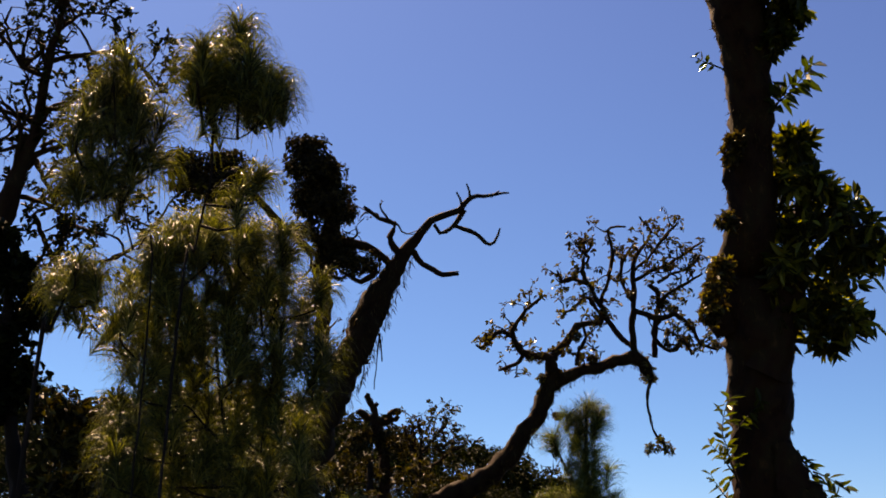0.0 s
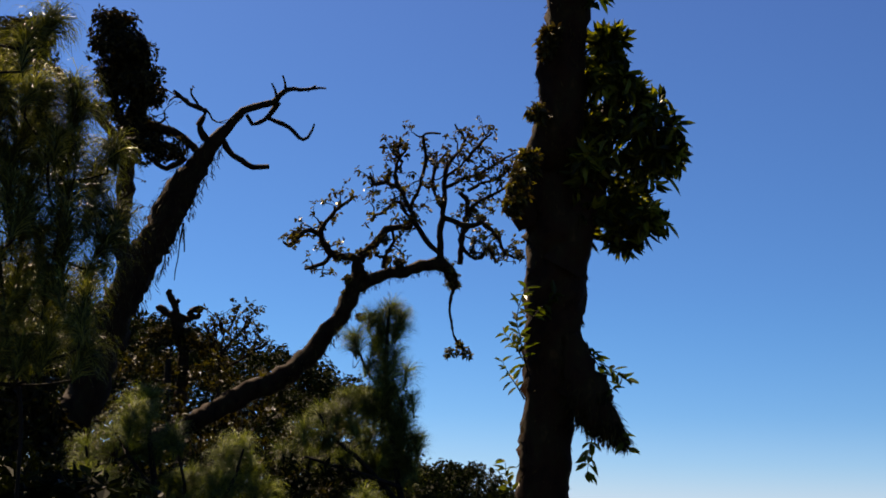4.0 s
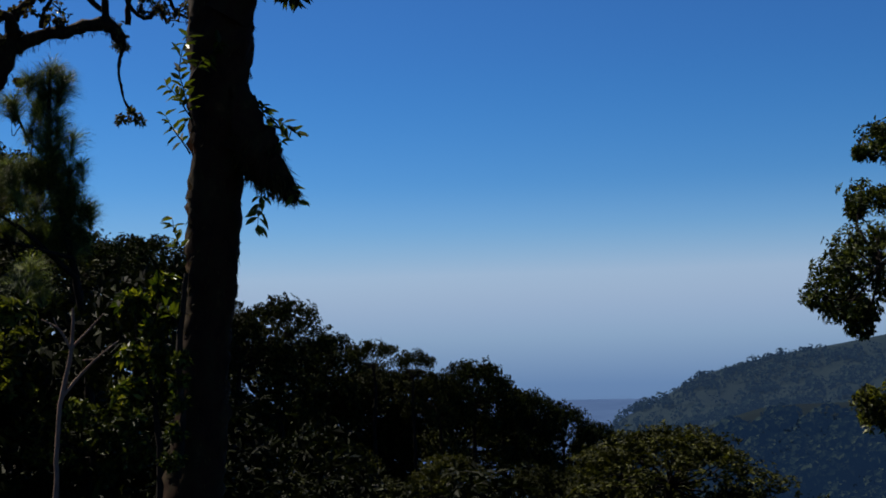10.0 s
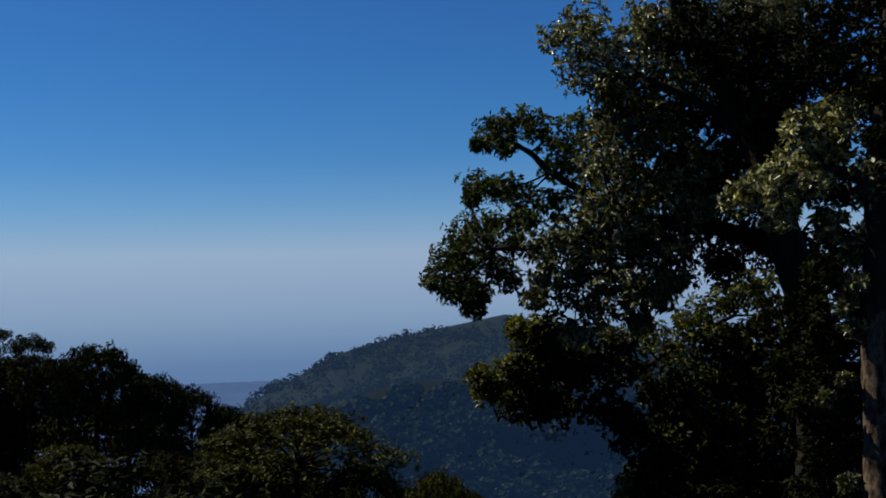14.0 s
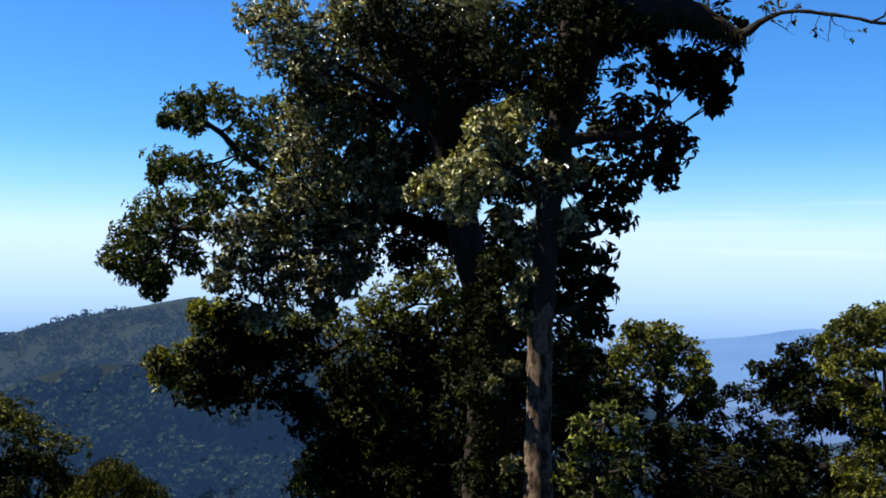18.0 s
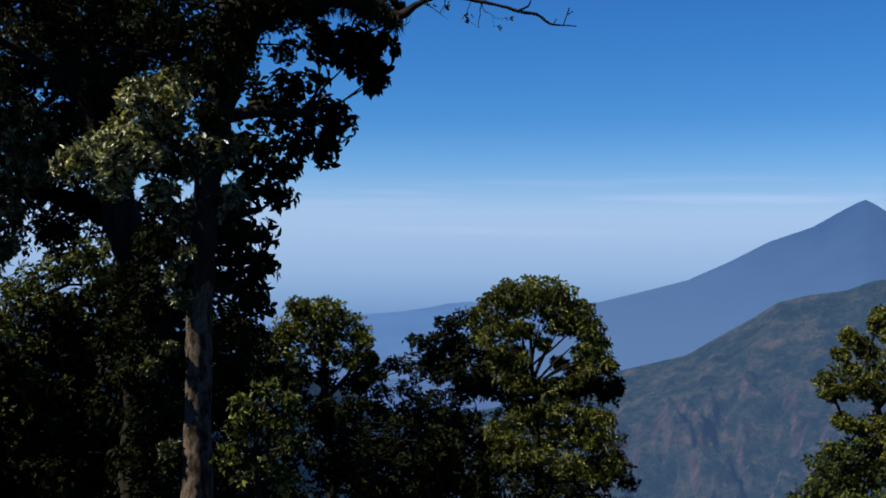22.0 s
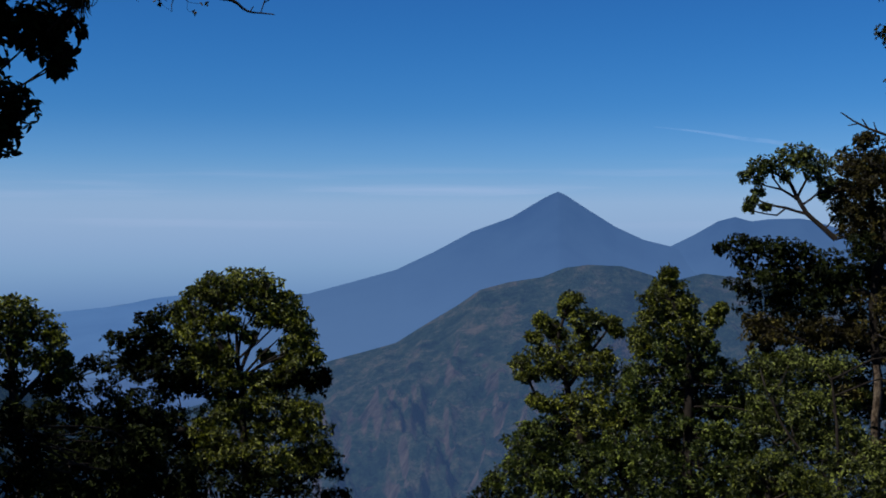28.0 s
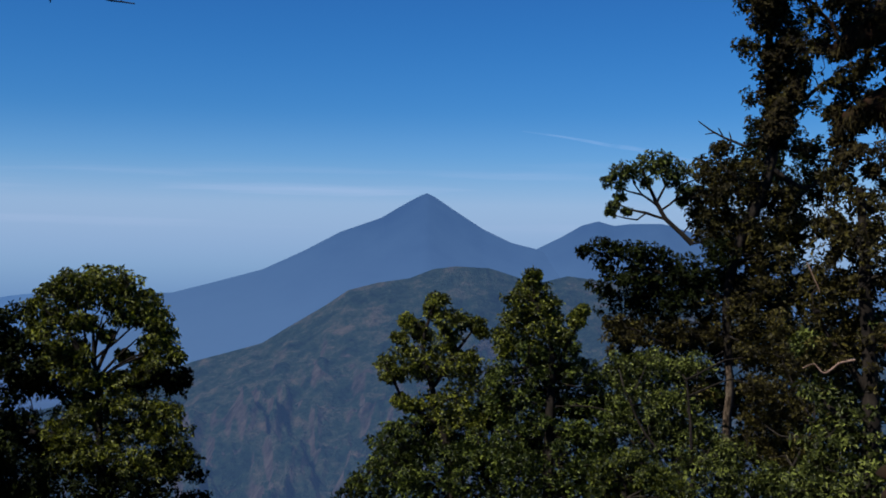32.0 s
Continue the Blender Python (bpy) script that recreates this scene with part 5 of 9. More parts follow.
def pines():
    pine("slender pine with weeping needles in backlight", [[(-1.47, 5.18, 3.05, 0.005), (-1.55, 5.07, 3.32, 0.005), (-1.60, 4.98, 3.52, 0.005), (-1.63, 4.87, 3.74, 0.004), (-1.63, 4.78, 3.94, 0.004), (-1.63, 4.69, 4.11, 0.003)],
        [(-1.59, 4.93, 3.51, 0.004), (-1.68, 4.88, 3.55, 0.003), (-1.73, 4.83, 3.63, 0.002)],
        [(-1.65, 4.88, 3.84, 0.003), (-1.57, 4.86, 3.92, 0.002), (-1.53, 4.84, 3.99, 0.002)],
        [(-1.65, 4.87, 3.86, 0.003), (-1.73, 4.82, 3.89, 0.002), (-1.78, 4.82, 3.86, 0.002)]],
        [(-1.64, 4.74, 4.14, 0.086), (-1.70, 4.83, 4.06, 0.087), (-1.62, 4.88, 4.09, 0.088), (-1.80, 4.93, 4.03, 0.089), (-1.56, 4.90, 4.03, 0.087), (-1.70, 4.97, 4.01, 0.089), (-1.71, 4.57, 3.74, 0.082), (-1.50, 4.82, 3.90, 0.085), (-1.76, 5.00, 3.92, 0.089), (-1.60, 4.90, 3.89, 0.086), (-1.81, 5.04, 3.73, 0.088), (-1.60, 4.73, 3.58, 0.082), (-1.55, 4.90, 3.70, 0.085), (-1.76, 4.76, 3.55, 0.083), (-1.48, 4.93, 3.78, 0.086), (-1.61, 4.98, 3.60, 0.086)], 0.24, 61, 150, 1.0)
    pine("tall young pine with hanging needle brushes", [[(-1.29, 5.04, 2.94, 0.007), (-1.22, 4.95, 3.29, 0.006), (-1.16, 4.86, 3.57, 0.005), (-1.15, 4.81, 3.70, 0.005), (-1.13, 4.76, 3.81, 0.004), (-1.07, 4.70, 3.96, 0.004), (-1.00, 4.57, 4.22, 0.003)],
        [(-1.15, 4.79, 3.73, 0.004), (-1.18, 4.74, 3.82, 0.004), (-1.20, 4.67, 3.96, 0.003), (-1.19, 4.58, 4.12, 0.002)],
        [(-1.13, 4.77, 3.79, 0.004), (-1.03, 4.79, 3.79, 0.004), (-0.93, 4.77, 3.87, 0.003), (-0.86, 4.70, 4.04, 0.002)]],
        [(-1.14, 4.37, 4.00, 0.078), (-1.19, 4.50, 3.97, 0.080), (-1.13, 4.55, 3.98, 0.081), (-1.04, 4.74, 4.33, 0.085), (-1.08, 4.71, 4.21, 0.084), (-0.93, 4.48, 4.06, 0.080), (-1.12, 4.78, 4.11, 0.085), (-0.98, 4.51, 3.96, 0.079), (-0.93, 4.73, 4.09, 0.083), (-0.82, 4.53, 3.97, 0.079), (-0.84, 4.52, 3.85, 0.078), (-1.00, 4.89, 4.03, 0.085), (-0.80, 4.60, 3.93, 0.080), (-1.10, 4.59, 3.84, 0.080), (-0.99, 5.10, 3.72, 0.086), (-1.06, 5.08, 3.58, 0.085)], 0.25, 65, 170, 1.0)
    pine("bushy young pine with dense hanging needle tufts", [[(-1.13, 6.54, 1.74, 0.012), (-1.24, 6.47, 2.36, 0.011), (-1.34, 6.36, 2.89, 0.010), (-1.39, 6.25, 3.29, 0.009), (-1.47, 6.13, 3.62, 0.007), (-1.49, 6.06, 3.80, 0.005)],
        [(-1.32, 6.26, 2.89, 0.006), (-1.09, 6.23, 3.20, 0.006), (-0.98, 6.17, 3.47, 0.005), (-0.94, 6.12, 3.64, 0.004)],
        [(-1.35, 6.19, 3.18, 0.006), (-1.64, 6.06, 3.36, 0.006), (-1.72, 5.99, 3.51, 0.004)],
        [(-1.29, 6.43, 2.57, 0.007), (-1.57, 6.32, 2.85, 0.005), (-1.78, 6.21, 3.06, 0.004)],
        [(-1.27, 6.33, 2.60, 0.006), (-0.99, 6.33, 2.87, 0.005), (-0.81, 6.30, 3.12, 0.004)]],
        [(-1.54, 5.72, 3.65, 0.090), (-1.52, 6.12, 3.83, 0.096), (-1.42, 6.10, 3.81, 0.095), (-1.59, 5.58, 3.50, 0.087), (-1.56, 5.95, 3.69, 0.093), (-1.42, 5.76, 3.64, 0.090), (-1.29, 5.64, 3.61, 0.087), (-1.17, 5.74, 3.61, 0.089), (-1.10, 5.91, 3.67, 0.091), (-0.94, 5.81, 3.67, 0.089), (-1.65, 5.73, 3.47, 0.089), (-1.53, 5.62, 3.44, 0.087), (-1.48, 5.99, 3.61, 0.093), (-1.31, 5.95, 3.60, 0.092), (-1.24, 6.19, 3.62, 0.095), (-1.16, 6.18, 3.62, 0.094), (-0.95, 5.90, 3.55, 0.090), (-1.92, 6.32, 3.56, 0.098), (-1.55, 5.63, 3.28, 0.087), (-1.52, 5.99, 3.41, 0.092), (-1.31, 5.93, 3.38, 0.090), (-1.24, 6.04, 3.47, 0.092), (-1.04, 5.82, 3.38, 0.088), (-1.04, 6.45, 3.58, 0.098), (-0.78, 6.08, 3.46, 0.092), (-1.74, 5.64, 3.15, 0.087), (-1.76, 6.14, 3.35, 0.095), (-1.47, 5.76, 3.20, 0.088), (-1.46, 6.17, 3.32, 0.094), (-1.27, 6.01, 3.33, 0.091), (-1.19, 6.23, 3.41, 0.094), (-1.12, 6.57, 3.52, 0.099), (-0.90, 6.50, 3.43, 0.097), (-1.87, 5.97, 3.18, 0.092), (-1.77, 6.36, 3.26, 0.097), (-1.63, 6.24, 3.25, 0.095), (-1.41, 6.05, 3.16, 0.092), (-1.24, 5.88, 3.15, 0.089), (-1.20, 6.29, 3.23, 0.094), (-1.05, 6.28, 3.27, 0.094), (-0.89, 6.64, 3.41, 0.099), (-1.92, 6.50, 3.11, 0.099), (-1.69, 6.23, 3.07, 0.095), (-1.52, 6.04, 3.05, 0.091), (-1.48, 6.54, 3.15, 0.098), (-1.15, 5.80, 3.00, 0.087), (-0.97, 5.93, 3.01, 0.088), (-0.88, 6.34, 3.16, 0.094), (-0.76, 6.40, 3.15, 0.095), (-1.65, 5.84, 2.88, 0.089), (-1.62, 6.29, 3.00, 0.095), (-1.52, 6.56, 3.00, 0.098), (-1.23, 6.15, 2.95, 0.092), (-1.12, 6.22, 2.99, 0.092), (-0.97, 6.06, 2.96, 0.090), (-0.77, 6.15, 2.94, 0.091), (-1.97, 6.55, 2.84, 0.099), (-1.63, 6.10, 2.76, 0.092), (-1.61, 6.63, 2.87, 0.099), (-1.45, 6.62, 2.88, 0.099), (-1.23, 6.38, 2.85, 0.094), (-0.97, 6.12, 2.79, 0.090), (-0.93, 6.78, 2.91, 0.099), (-1.85, 6.17, 2.63, 0.093), (-1.72, 6.13, 2.63, 0.092), (-1.53, 6.09, 2.62, 0.091), (-1.49, 6.71, 2.72, 0.100), (-1.21, 6.32, 2.66, 0.093), (-1.04, 6.16, 2.65, 0.090), (-0.87, 6.36, 2.68, 0.093), (-1.76, 5.88, 2.42, 0.088), (-1.70, 6.35, 2.51, 0.095), (-1.49, 6.24, 2.48, 0.093), (-1.34, 6.14, 2.50, 0.091), (-1.29, 6.59, 2.55, 0.097), (-1.07, 6.67, 2.60, 0.097), (-0.81, 5.98, 2.48, 0.087), (-1.83, 6.25, 2.38, 0.094), (-1.61, 6.08, 2.33, 0.090), (-1.59, 6.69, 2.43, 0.099), (-1.39, 6.59, 2.39, 0.097), (-1.12, 6.16, 2.35, 0.090), (-1.00, 6.19, 2.40, 0.090), (-0.79, 6.13, 2.36, 0.089)], 0.27, 62, 170, 0.9)
    pine("small pine bough tip with drooping needles", [[(-2.18, 5.70, 2.81, 0.013), (-2.13, 5.66, 3.05, 0.011), (-2.07, 5.64, 3.21, 0.010), (-2.02, 5.61, 3.37, 0.006)]],
        [(-2.16, 5.82, 3.39, 0.086), (-1.97, 5.51, 3.38, 0.081), (-2.05, 5.70, 3.25, 0.083), (-1.94, 5.64, 3.32, 0.082)], 0.25, 66, 220, 1.0)
    pine("pine with upright bottle-brush shoots on the slope", [[(2.39, 15.51, 0.67, 0.064), (2.28, 15.55, 1.68, 0.056), (2.11, 15.52, 2.60, 0.048), (1.94, 15.46, 3.43, 0.040), (1.91, 15.36, 4.06, 0.032), (1.92, 15.26, 4.59, 0.020)],
        [(2.23, 15.45, 1.88, 0.039), (1.64, 15.49, 2.47, 0.032), (1.20, 15.50, 2.80, 0.024), (1.04, 15.48, 3.08, 0.016)],
        [(1.97, 15.47, 3.33, 0.024), (1.65, 15.45, 3.73, 0.020), (1.46, 15.40, 4.11, 0.016)],
        [(2.19, 15.34, 2.13, 0.031), (1.43, 15.42, 2.35, 0.024), (0.86, 15.45, 2.49, 0.016)]],
        [(1.93, 15.38, 4.59, 0.240), (1.81, 15.39, 4.44, 0.240), (2.11, 15.46, 4.51, 0.241), (1.43, 15.10, 4.06, 0.234), (1.83, 15.58, 4.12, 0.241), (2.01, 15.22, 3.91, 0.236), (2.21, 15.41, 3.72, 0.239), (1.68, 15.31, 3.77, 0.236), (1.88, 15.28, 3.59, 0.236), (2.04, 15.46, 3.47, 0.239), (1.63, 15.48, 3.33, 0.238), (1.43, 15.43, 3.15, 0.237), (1.82, 15.70, 3.19, 0.241), (1.05, 15.65, 3.10, 0.239), (0.82, 15.25, 2.83, 0.233), (1.16, 15.40, 2.79, 0.235), (1.50, 15.53, 2.93, 0.238), (1.79, 15.88, 2.85, 0.243), (2.00, 15.83, 2.89, 0.243), (0.92, 15.68, 2.51, 0.239), (0.69, 15.26, 2.49, 0.232), (1.15, 15.86, 2.46, 0.242), (1.38, 15.55, 2.51, 0.237), (1.71, 15.64, 2.48, 0.239), (1.94, 15.73, 2.39, 0.241), (2.13, 15.64, 2.51, 0.240), (2.29, 15.51, 2.30, 0.238), (2.16, 15.45, 3.29, 0.220), (2.04, 15.48, 3.18, 0.220), (2.23, 15.47, 3.03, 0.220), (2.08, 15.50, 2.97, 0.220), (2.33, 15.48, 2.77, 0.220), (2.18, 15.50, 2.74, 0.220), (1.90, 15.48, 3.27, 0.220), (1.79, 15.48, 3.37, 0.220), (2.27, 15.51, 2.51, 0.220), (2.06, 15.53, 2.60, 0.220), (2.02, 15.31, 4.28, 0.220), (1.84, 15.35, 4.22, 0.220)], 0.36, 63, 300, 0.5, mat=NEEDLES_SUNLIT_TONE)
    pine("broad pine with soft rounded needle tufts", [[(-0.58, 13.52, 0.08, 0.055), (-0.71, 13.57, 0.91, 0.048), (-0.85, 13.57, 1.49, 0.041), (-0.96, 13.55, 2.09, 0.034), (-1.09, 13.48, 2.78, 0.021)],
        [(-0.78, 13.38, 1.33, 0.034), (-1.19, 13.34, 1.73, 0.027), (-1.59, 13.28, 2.00, 0.020), (-1.70, 13.25, 2.35, 0.014)],
        [(-0.75, 13.17, 1.16, 0.033), (-0.33, 13.20, 1.52, 0.027), (-0.05, 13.19, 2.00, 0.020), (0.05, 13.17, 2.39, 0.013)],
        [(-0.87, 13.36, 1.83, 0.027), (-1.21, 13.31, 2.24, 0.020), (-1.40, 13.27, 2.52, 0.014)],
        [(-0.80, 13.37, 1.50, 0.027), (-0.58, 13.38, 1.85, 0.020), (-0.73, 13.33, 2.48, 0.014)]],
        [(-1.76, 13.66, 2.38, 0.223), (-1.75, 13.15, 1.98, 0.215), (-1.58, 13.17, 2.03, 0.215), (-1.46, 13.62, 2.57, 0.222), (-1.22, 12.98, 2.61, 0.211), (-1.06, 13.08, 2.76, 0.213), (-1.14, 13.58, 2.99, 0.222), (-0.71, 12.90, 2.47, 0.209), (-0.91, 13.67, 2.37, 0.222), (-1.50, 13.49, 1.95, 0.220), (-1.25, 13.26, 1.76, 0.215), (-1.05, 13.13, 1.85, 0.213), (-0.76, 13.65, 1.98, 0.221), (-0.52, 13.79, 2.04, 0.223), (-0.31, 13.04, 1.77, 0.211), (-0.86, 13.35, 1.66, 0.216), (0.04, 13.41, 2.43, 0.217), (-0.12, 13.37, 2.31, 0.216), (-0.14, 13.22, 2.08, 0.214), (-0.23, 13.04, 2.02, 0.211), (-0.01, 13.48, 2.02, 0.218), (0.13, 13.69, 2.21, 0.222), (-0.34, 12.96, 1.60, 0.209), (-0.60, 13.11, 1.75, 0.212), (-1.41, 13.64, 1.55, 0.222), (-0.11, 13.69, 1.71, 0.221), (0.22, 13.56, 1.90, 0.219)], 0.38, 64, 300, 0.8, mat=NEEDLES_SUNLIT_TONE)
    pine("low pine sapling with soft needles toned as sunlit", [[(0.82, 11.13, 0.36, 0.039), (0.75, 11.17, 0.84, 0.034), (0.61, 11.19, 1.22, 0.028), (0.51, 11.19, 1.58, 0.017)],
        [(0.74, 11.17, 0.91, 0.023), (0.29, 11.20, 1.17, 0.017), (0.06, 11.20, 1.38, 0.011)],
        [(0.76, 11.17, 0.91, 0.023), (1.08, 11.16, 1.28, 0.017), (1.22, 11.14, 1.78, 0.011)]],
        [(0.50, 10.91, 1.59, 0.187), (0.37, 11.33, 1.54, 0.194), (0.67, 11.48, 1.52, 0.197), (0.32, 11.50, 1.39, 0.197), (1.24, 11.26, 1.80, 0.194), (1.13, 10.88, 1.64, 0.187), (1.35, 11.34, 1.59, 0.195), (0.02, 11.04, 1.41, 0.189), (0.10, 11.29, 1.31, 0.193), (1.17, 11.42, 1.43, 0.196)], 0.30, 67, 260, 0.6, mat=NEEDLES_SUNLIT_TONE)


pines()


# ---- undergrowth ----
def shrub(label, stem, blobs, mat, leaf, seed, bark=BARK_DARK, thick=0.014, name="shrub", category="shrub", **k):
    t = thing(name, stem[0][:3], label, category)
    limb("stem", rooted(stem), bark, t, "", 7, 0.1, 0.1, 0.01, seed)
    v, f = twigs_to(spline(stem, 0.2), blobs, thick, seed)
    part("branchwork", mesh_of("branchwork", v, f, bark, True), t, kind="stuff")
    foliage_part("crown", blobs, mat, t, leaf, seed=seed, **k)
    return t


def undergrowth():
    shrub("broad-leaved shrub with sunlit yellow-green leaves", [(0.70, 8.13, 0.20, 0.033), (0.68, 8.17, 0.53, 0.025), (0.72, 8.20, 0.91, 0.020)], [(0.12, 8.23, 1.37, 0.123), (0.11, 8.23, 1.18, 0.139), (0.19, 8.23, 1.03, 0.123), (0.33, 8.23, 1.26, 0.115), 
     (0.57, 8.21, 0.99, 0.139), (0.68, 8.21, 1.14, 0.148), (0.80, 8.19, 0.95, 0.139), (0.50, 8.21, 0.84, 0.139), 
     (0.91, 8.19, 1.18, 0.123), (0.82, 8.20, 1.41, 0.090)], LEAF_BRIGHT, 0.075, 71, rate=0.8, rich=True, aspect=0.5)
    shrub("dark leafy shrub beside the mossy trunk", [(1.68, 7.53, -0.24, 0.031), (1.69, 7.62, 0.29, 0.023), (1.69, 7.68, 0.80, 0.019)], [(1.57, 7.72, 1.44, 0.070), (1.75, 7.69, 1.55, 0.062), (1.68, 7.70, 1.25, 0.101), (1.75, 7.68, 1.06, 0.109), 
     (1.57, 7.72, 1.10, 0.093), (1.82, 7.67, 1.36, 0.070), (1.71, 7.68, 0.87, 0.101), (1.54, 7.71, 0.84, 0.086), 
     (1.81, 7.65, 0.80, 0.062)], LEAF_EPI, 0.08, 72, rate=0.55, rich=True, aspect=0.4, gap=0.3)
    shrub("low shrub with small bright leaves in shade", [(0.59, 8.58, -0.32, 0.035), (0.59, 8.67, 0.24, 0.026), (0.61, 8.71, 0.63, 0.022)], [(0.59, 8.74, 1.07, 0.174), (0.78, 8.73, 1.03, 0.131), (0.47, 8.73, 0.88, 0.174), (0.70, 8.72, 0.83, 0.157), 
     (0.44, 8.72, 0.64, 0.174), (0.78, 8.69, 0.55, 0.148), (0.59, 8.69, 0.40, 0.174), (0.93, 8.72, 1.27, 0.131), 
     (0.40, 8.75, 1.20, 0.131)], LEAF_BRIGHT, 0.07, 73, rate=0.8, aspect=0.45)
    shrub("dark shrub with glossy small leaves", [(1.35, 8.29, -0.35, 0.034), (1.36, 8.37, 0.06, 0.026), (1.39, 8.41, 0.37, 0.021)], [(1.14, 8.46, 0.62, 0.153), (1.33, 8.44, 0.65, 0.145), (1.49, 8.41, 0.52, 0.153), (1.61, 8.40, 0.64, 0.111), 
     (1.18, 8.44, 0.38, 0.170), (1.48, 8.38, 0.29, 0.170), (1.68, 8.36, 0.40, 0.128), (1.03, 8.49, 0.79, 0.111), 
     (0.95, 8.47, 0.48, 0.145)], LEAF_MID, 0.065, 74, rate=0.8, aspect=0.45)
    shrub("dark shaded thicket under the pines", [(-2.16, 9.38, 1.22, 0.034), (-2.25, 9.36, 1.94, 0.030), (-2.28, 9.31, 2.54, 0.025), (-2.29, 9.24, 3.06, 0.015)],
          [(-3.15, 8.69, 3.19, 0.192), (-2.94, 8.74, 3.11, 0.191), (-2.74, 8.90, 3.19, 0.193), (-2.41, 8.88, 3.25, 0.191), (-2.23, 9.44, 3.39, 0.202), (-1.96, 9.26, 3.32, 0.197), (-1.71, 9.46, 3.41, 0.200), (-3.13, 8.69, 2.89, 0.191), (-2.93, 9.04, 3.03, 0.196), (-2.80, 9.34, 3.07, 0.202), (-2.46, 9.27, 3.05, 0.198), (-2.10, 9.24, 3.07, 0.196), (-1.95, 9.30, 3.04, 0.196), (-1.61, 9.14, 3.04, 0.192), (-3.15, 8.82, 2.67, 0.193), (-2.89, 8.90, 2.72, 0.193), (-2.71, 9.09, 2.77, 0.195), (-2.45, 9.17, 2.76, 0.195), (-2.21, 9.52, 2.90, 0.201), (-1.87, 9.15, 2.83, 0.192), (-1.52, 9.27, 2.88, 0.194), (-3.12, 8.92, 2.49, 0.194), (-2.93, 8.91, 2.50, 0.193), (-2.71, 9.06, 2.59, 0.194), (-2.36, 9.12, 2.59, 0.193), (-2.08, 9.34, 2.60, 0.197), (-1.82, 9.12, 2.55, 0.191), (-1.68, 9.69, 2.63, 0.202), (-3.21, 8.97, 2.33, 0.195), (-2.93, 9.42, 2.32, 0.202), (-2.73, 9.32, 2.39, 0.199), (-2.35, 9.42, 2.35, 0.199), (-2.07, 9.36, 2.41, 0.196), (-1.87, 9.69, 2.43, 0.202), (-1.55, 9.24, 2.40, 0.192), (-3.17, 9.19, 2.11, 0.199), (-2.88, 9.04, 2.14, 0.194), (-2.62, 9.37, 2.11, 0.199), (-2.36, 9.47, 2.15, 0.200), (-2.00, 9.20, 2.13, 0.193), (-1.76, 9.27, 2.14, 0.193), (-1.45, 9.22, 2.17, 0.191)], LEAF_BROWN, 0.10, 78, rate=1.1, aspect=0.42)
    shrub("dark leafy thicket behind the low pines", [(-0.08, 17.82, -1.15, 0.073), (-0.20, 17.95, 0.05, 0.064), (-0.40, 18.00, 1.29, 0.046), (-0.61, 17.95, 2.57, 0.027)],
          [(-0.57, 17.62, 3.88, 0.361), (0.11, 17.70, 3.70, 0.361), (-2.76, 17.59, 3.17, 0.361), (-2.18, 17.71, 3.23, 0.361), (-1.52, 17.84, 3.18, 0.361), (-1.15, 17.91, 3.35, 0.361), (-0.36, 18.01, 3.22, 0.361), (0.22, 18.04, 3.41, 0.361), (-2.57, 17.95, 2.83, 0.361), (-2.29, 18.05, 2.65, 0.361), (-1.63, 18.16, 2.91, 0.361), (-0.97, 18.28, 2.70, 0.361), (-0.39, 18.33, 2.92, 0.361), (0.07, 18.38, 3.04, 0.361), (0.99, 18.41, 2.98, 0.361), (1.64, 18.40, 3.15, 0.361), (-2.81, 18.35, 2.36, 0.361), (-2.20, 18.48, 2.41, 0.361), (-1.66, 18.60, 2.35, 0.361), (-1.05, 18.69, 2.49, 0.361), (-0.51, 18.77, 2.27, 0.361), (0.16, 18.82, 2.45, 0.361), (0.88, 18.86, 2.48, 0.361), (1.40, 18.87, 2.58, 0.361), (-2.85, 18.77, 1.76, 0.361), (-2.00, 18.93, 1.80, 0.361), (-1.44, 19.03, 1.95, 0.361), (-1.11, 19.11, 1.87, 0.361), (-0.32, 19.19, 1.91, 0.361), (0.28, 19.25, 1.93, 0.361), (1.07, 19.27, 1.89, 0.361), (1.56, 19.29, 2.05, 0.361), (-2.62, 19.21, 1.39, 0.361), (-2.28, 19.31, 1.38, 0.361), (-1.67, 19.42, 1.28, 0.361), (-0.80, 19.53, 1.46, 0.361), (-0.43, 19.60, 1.55, 0.361), (0.27, 19.65, 1.58, 0.361), (1.01, 19.68, 1.47, 0.361), (1.60, 19.69, 1.66, 0.361)], LEAF_BROWN, 0.11, 79, rate=0.9, aspect=0.42)
    t = thing("dead_sapling", (1.01, 7.17, 0.64), "bare pale sapling with forked branches", "dead tree")
    limb("stem", rooted([(0.98, 7.09, 0.09, 0.018), (1.01, 7.16, 0.57, 0.014), (1.03, 7.18, 0.84, 0.014), (1.09, 7.19, 1.10, 0.014), 
     (1.11, 7.19, 1.27, 0.011), (1.11, 7.19, 1.41, 0.007)]), WOOD_DEAD, t, "", 7, 0.05, 0.08, 0.004)
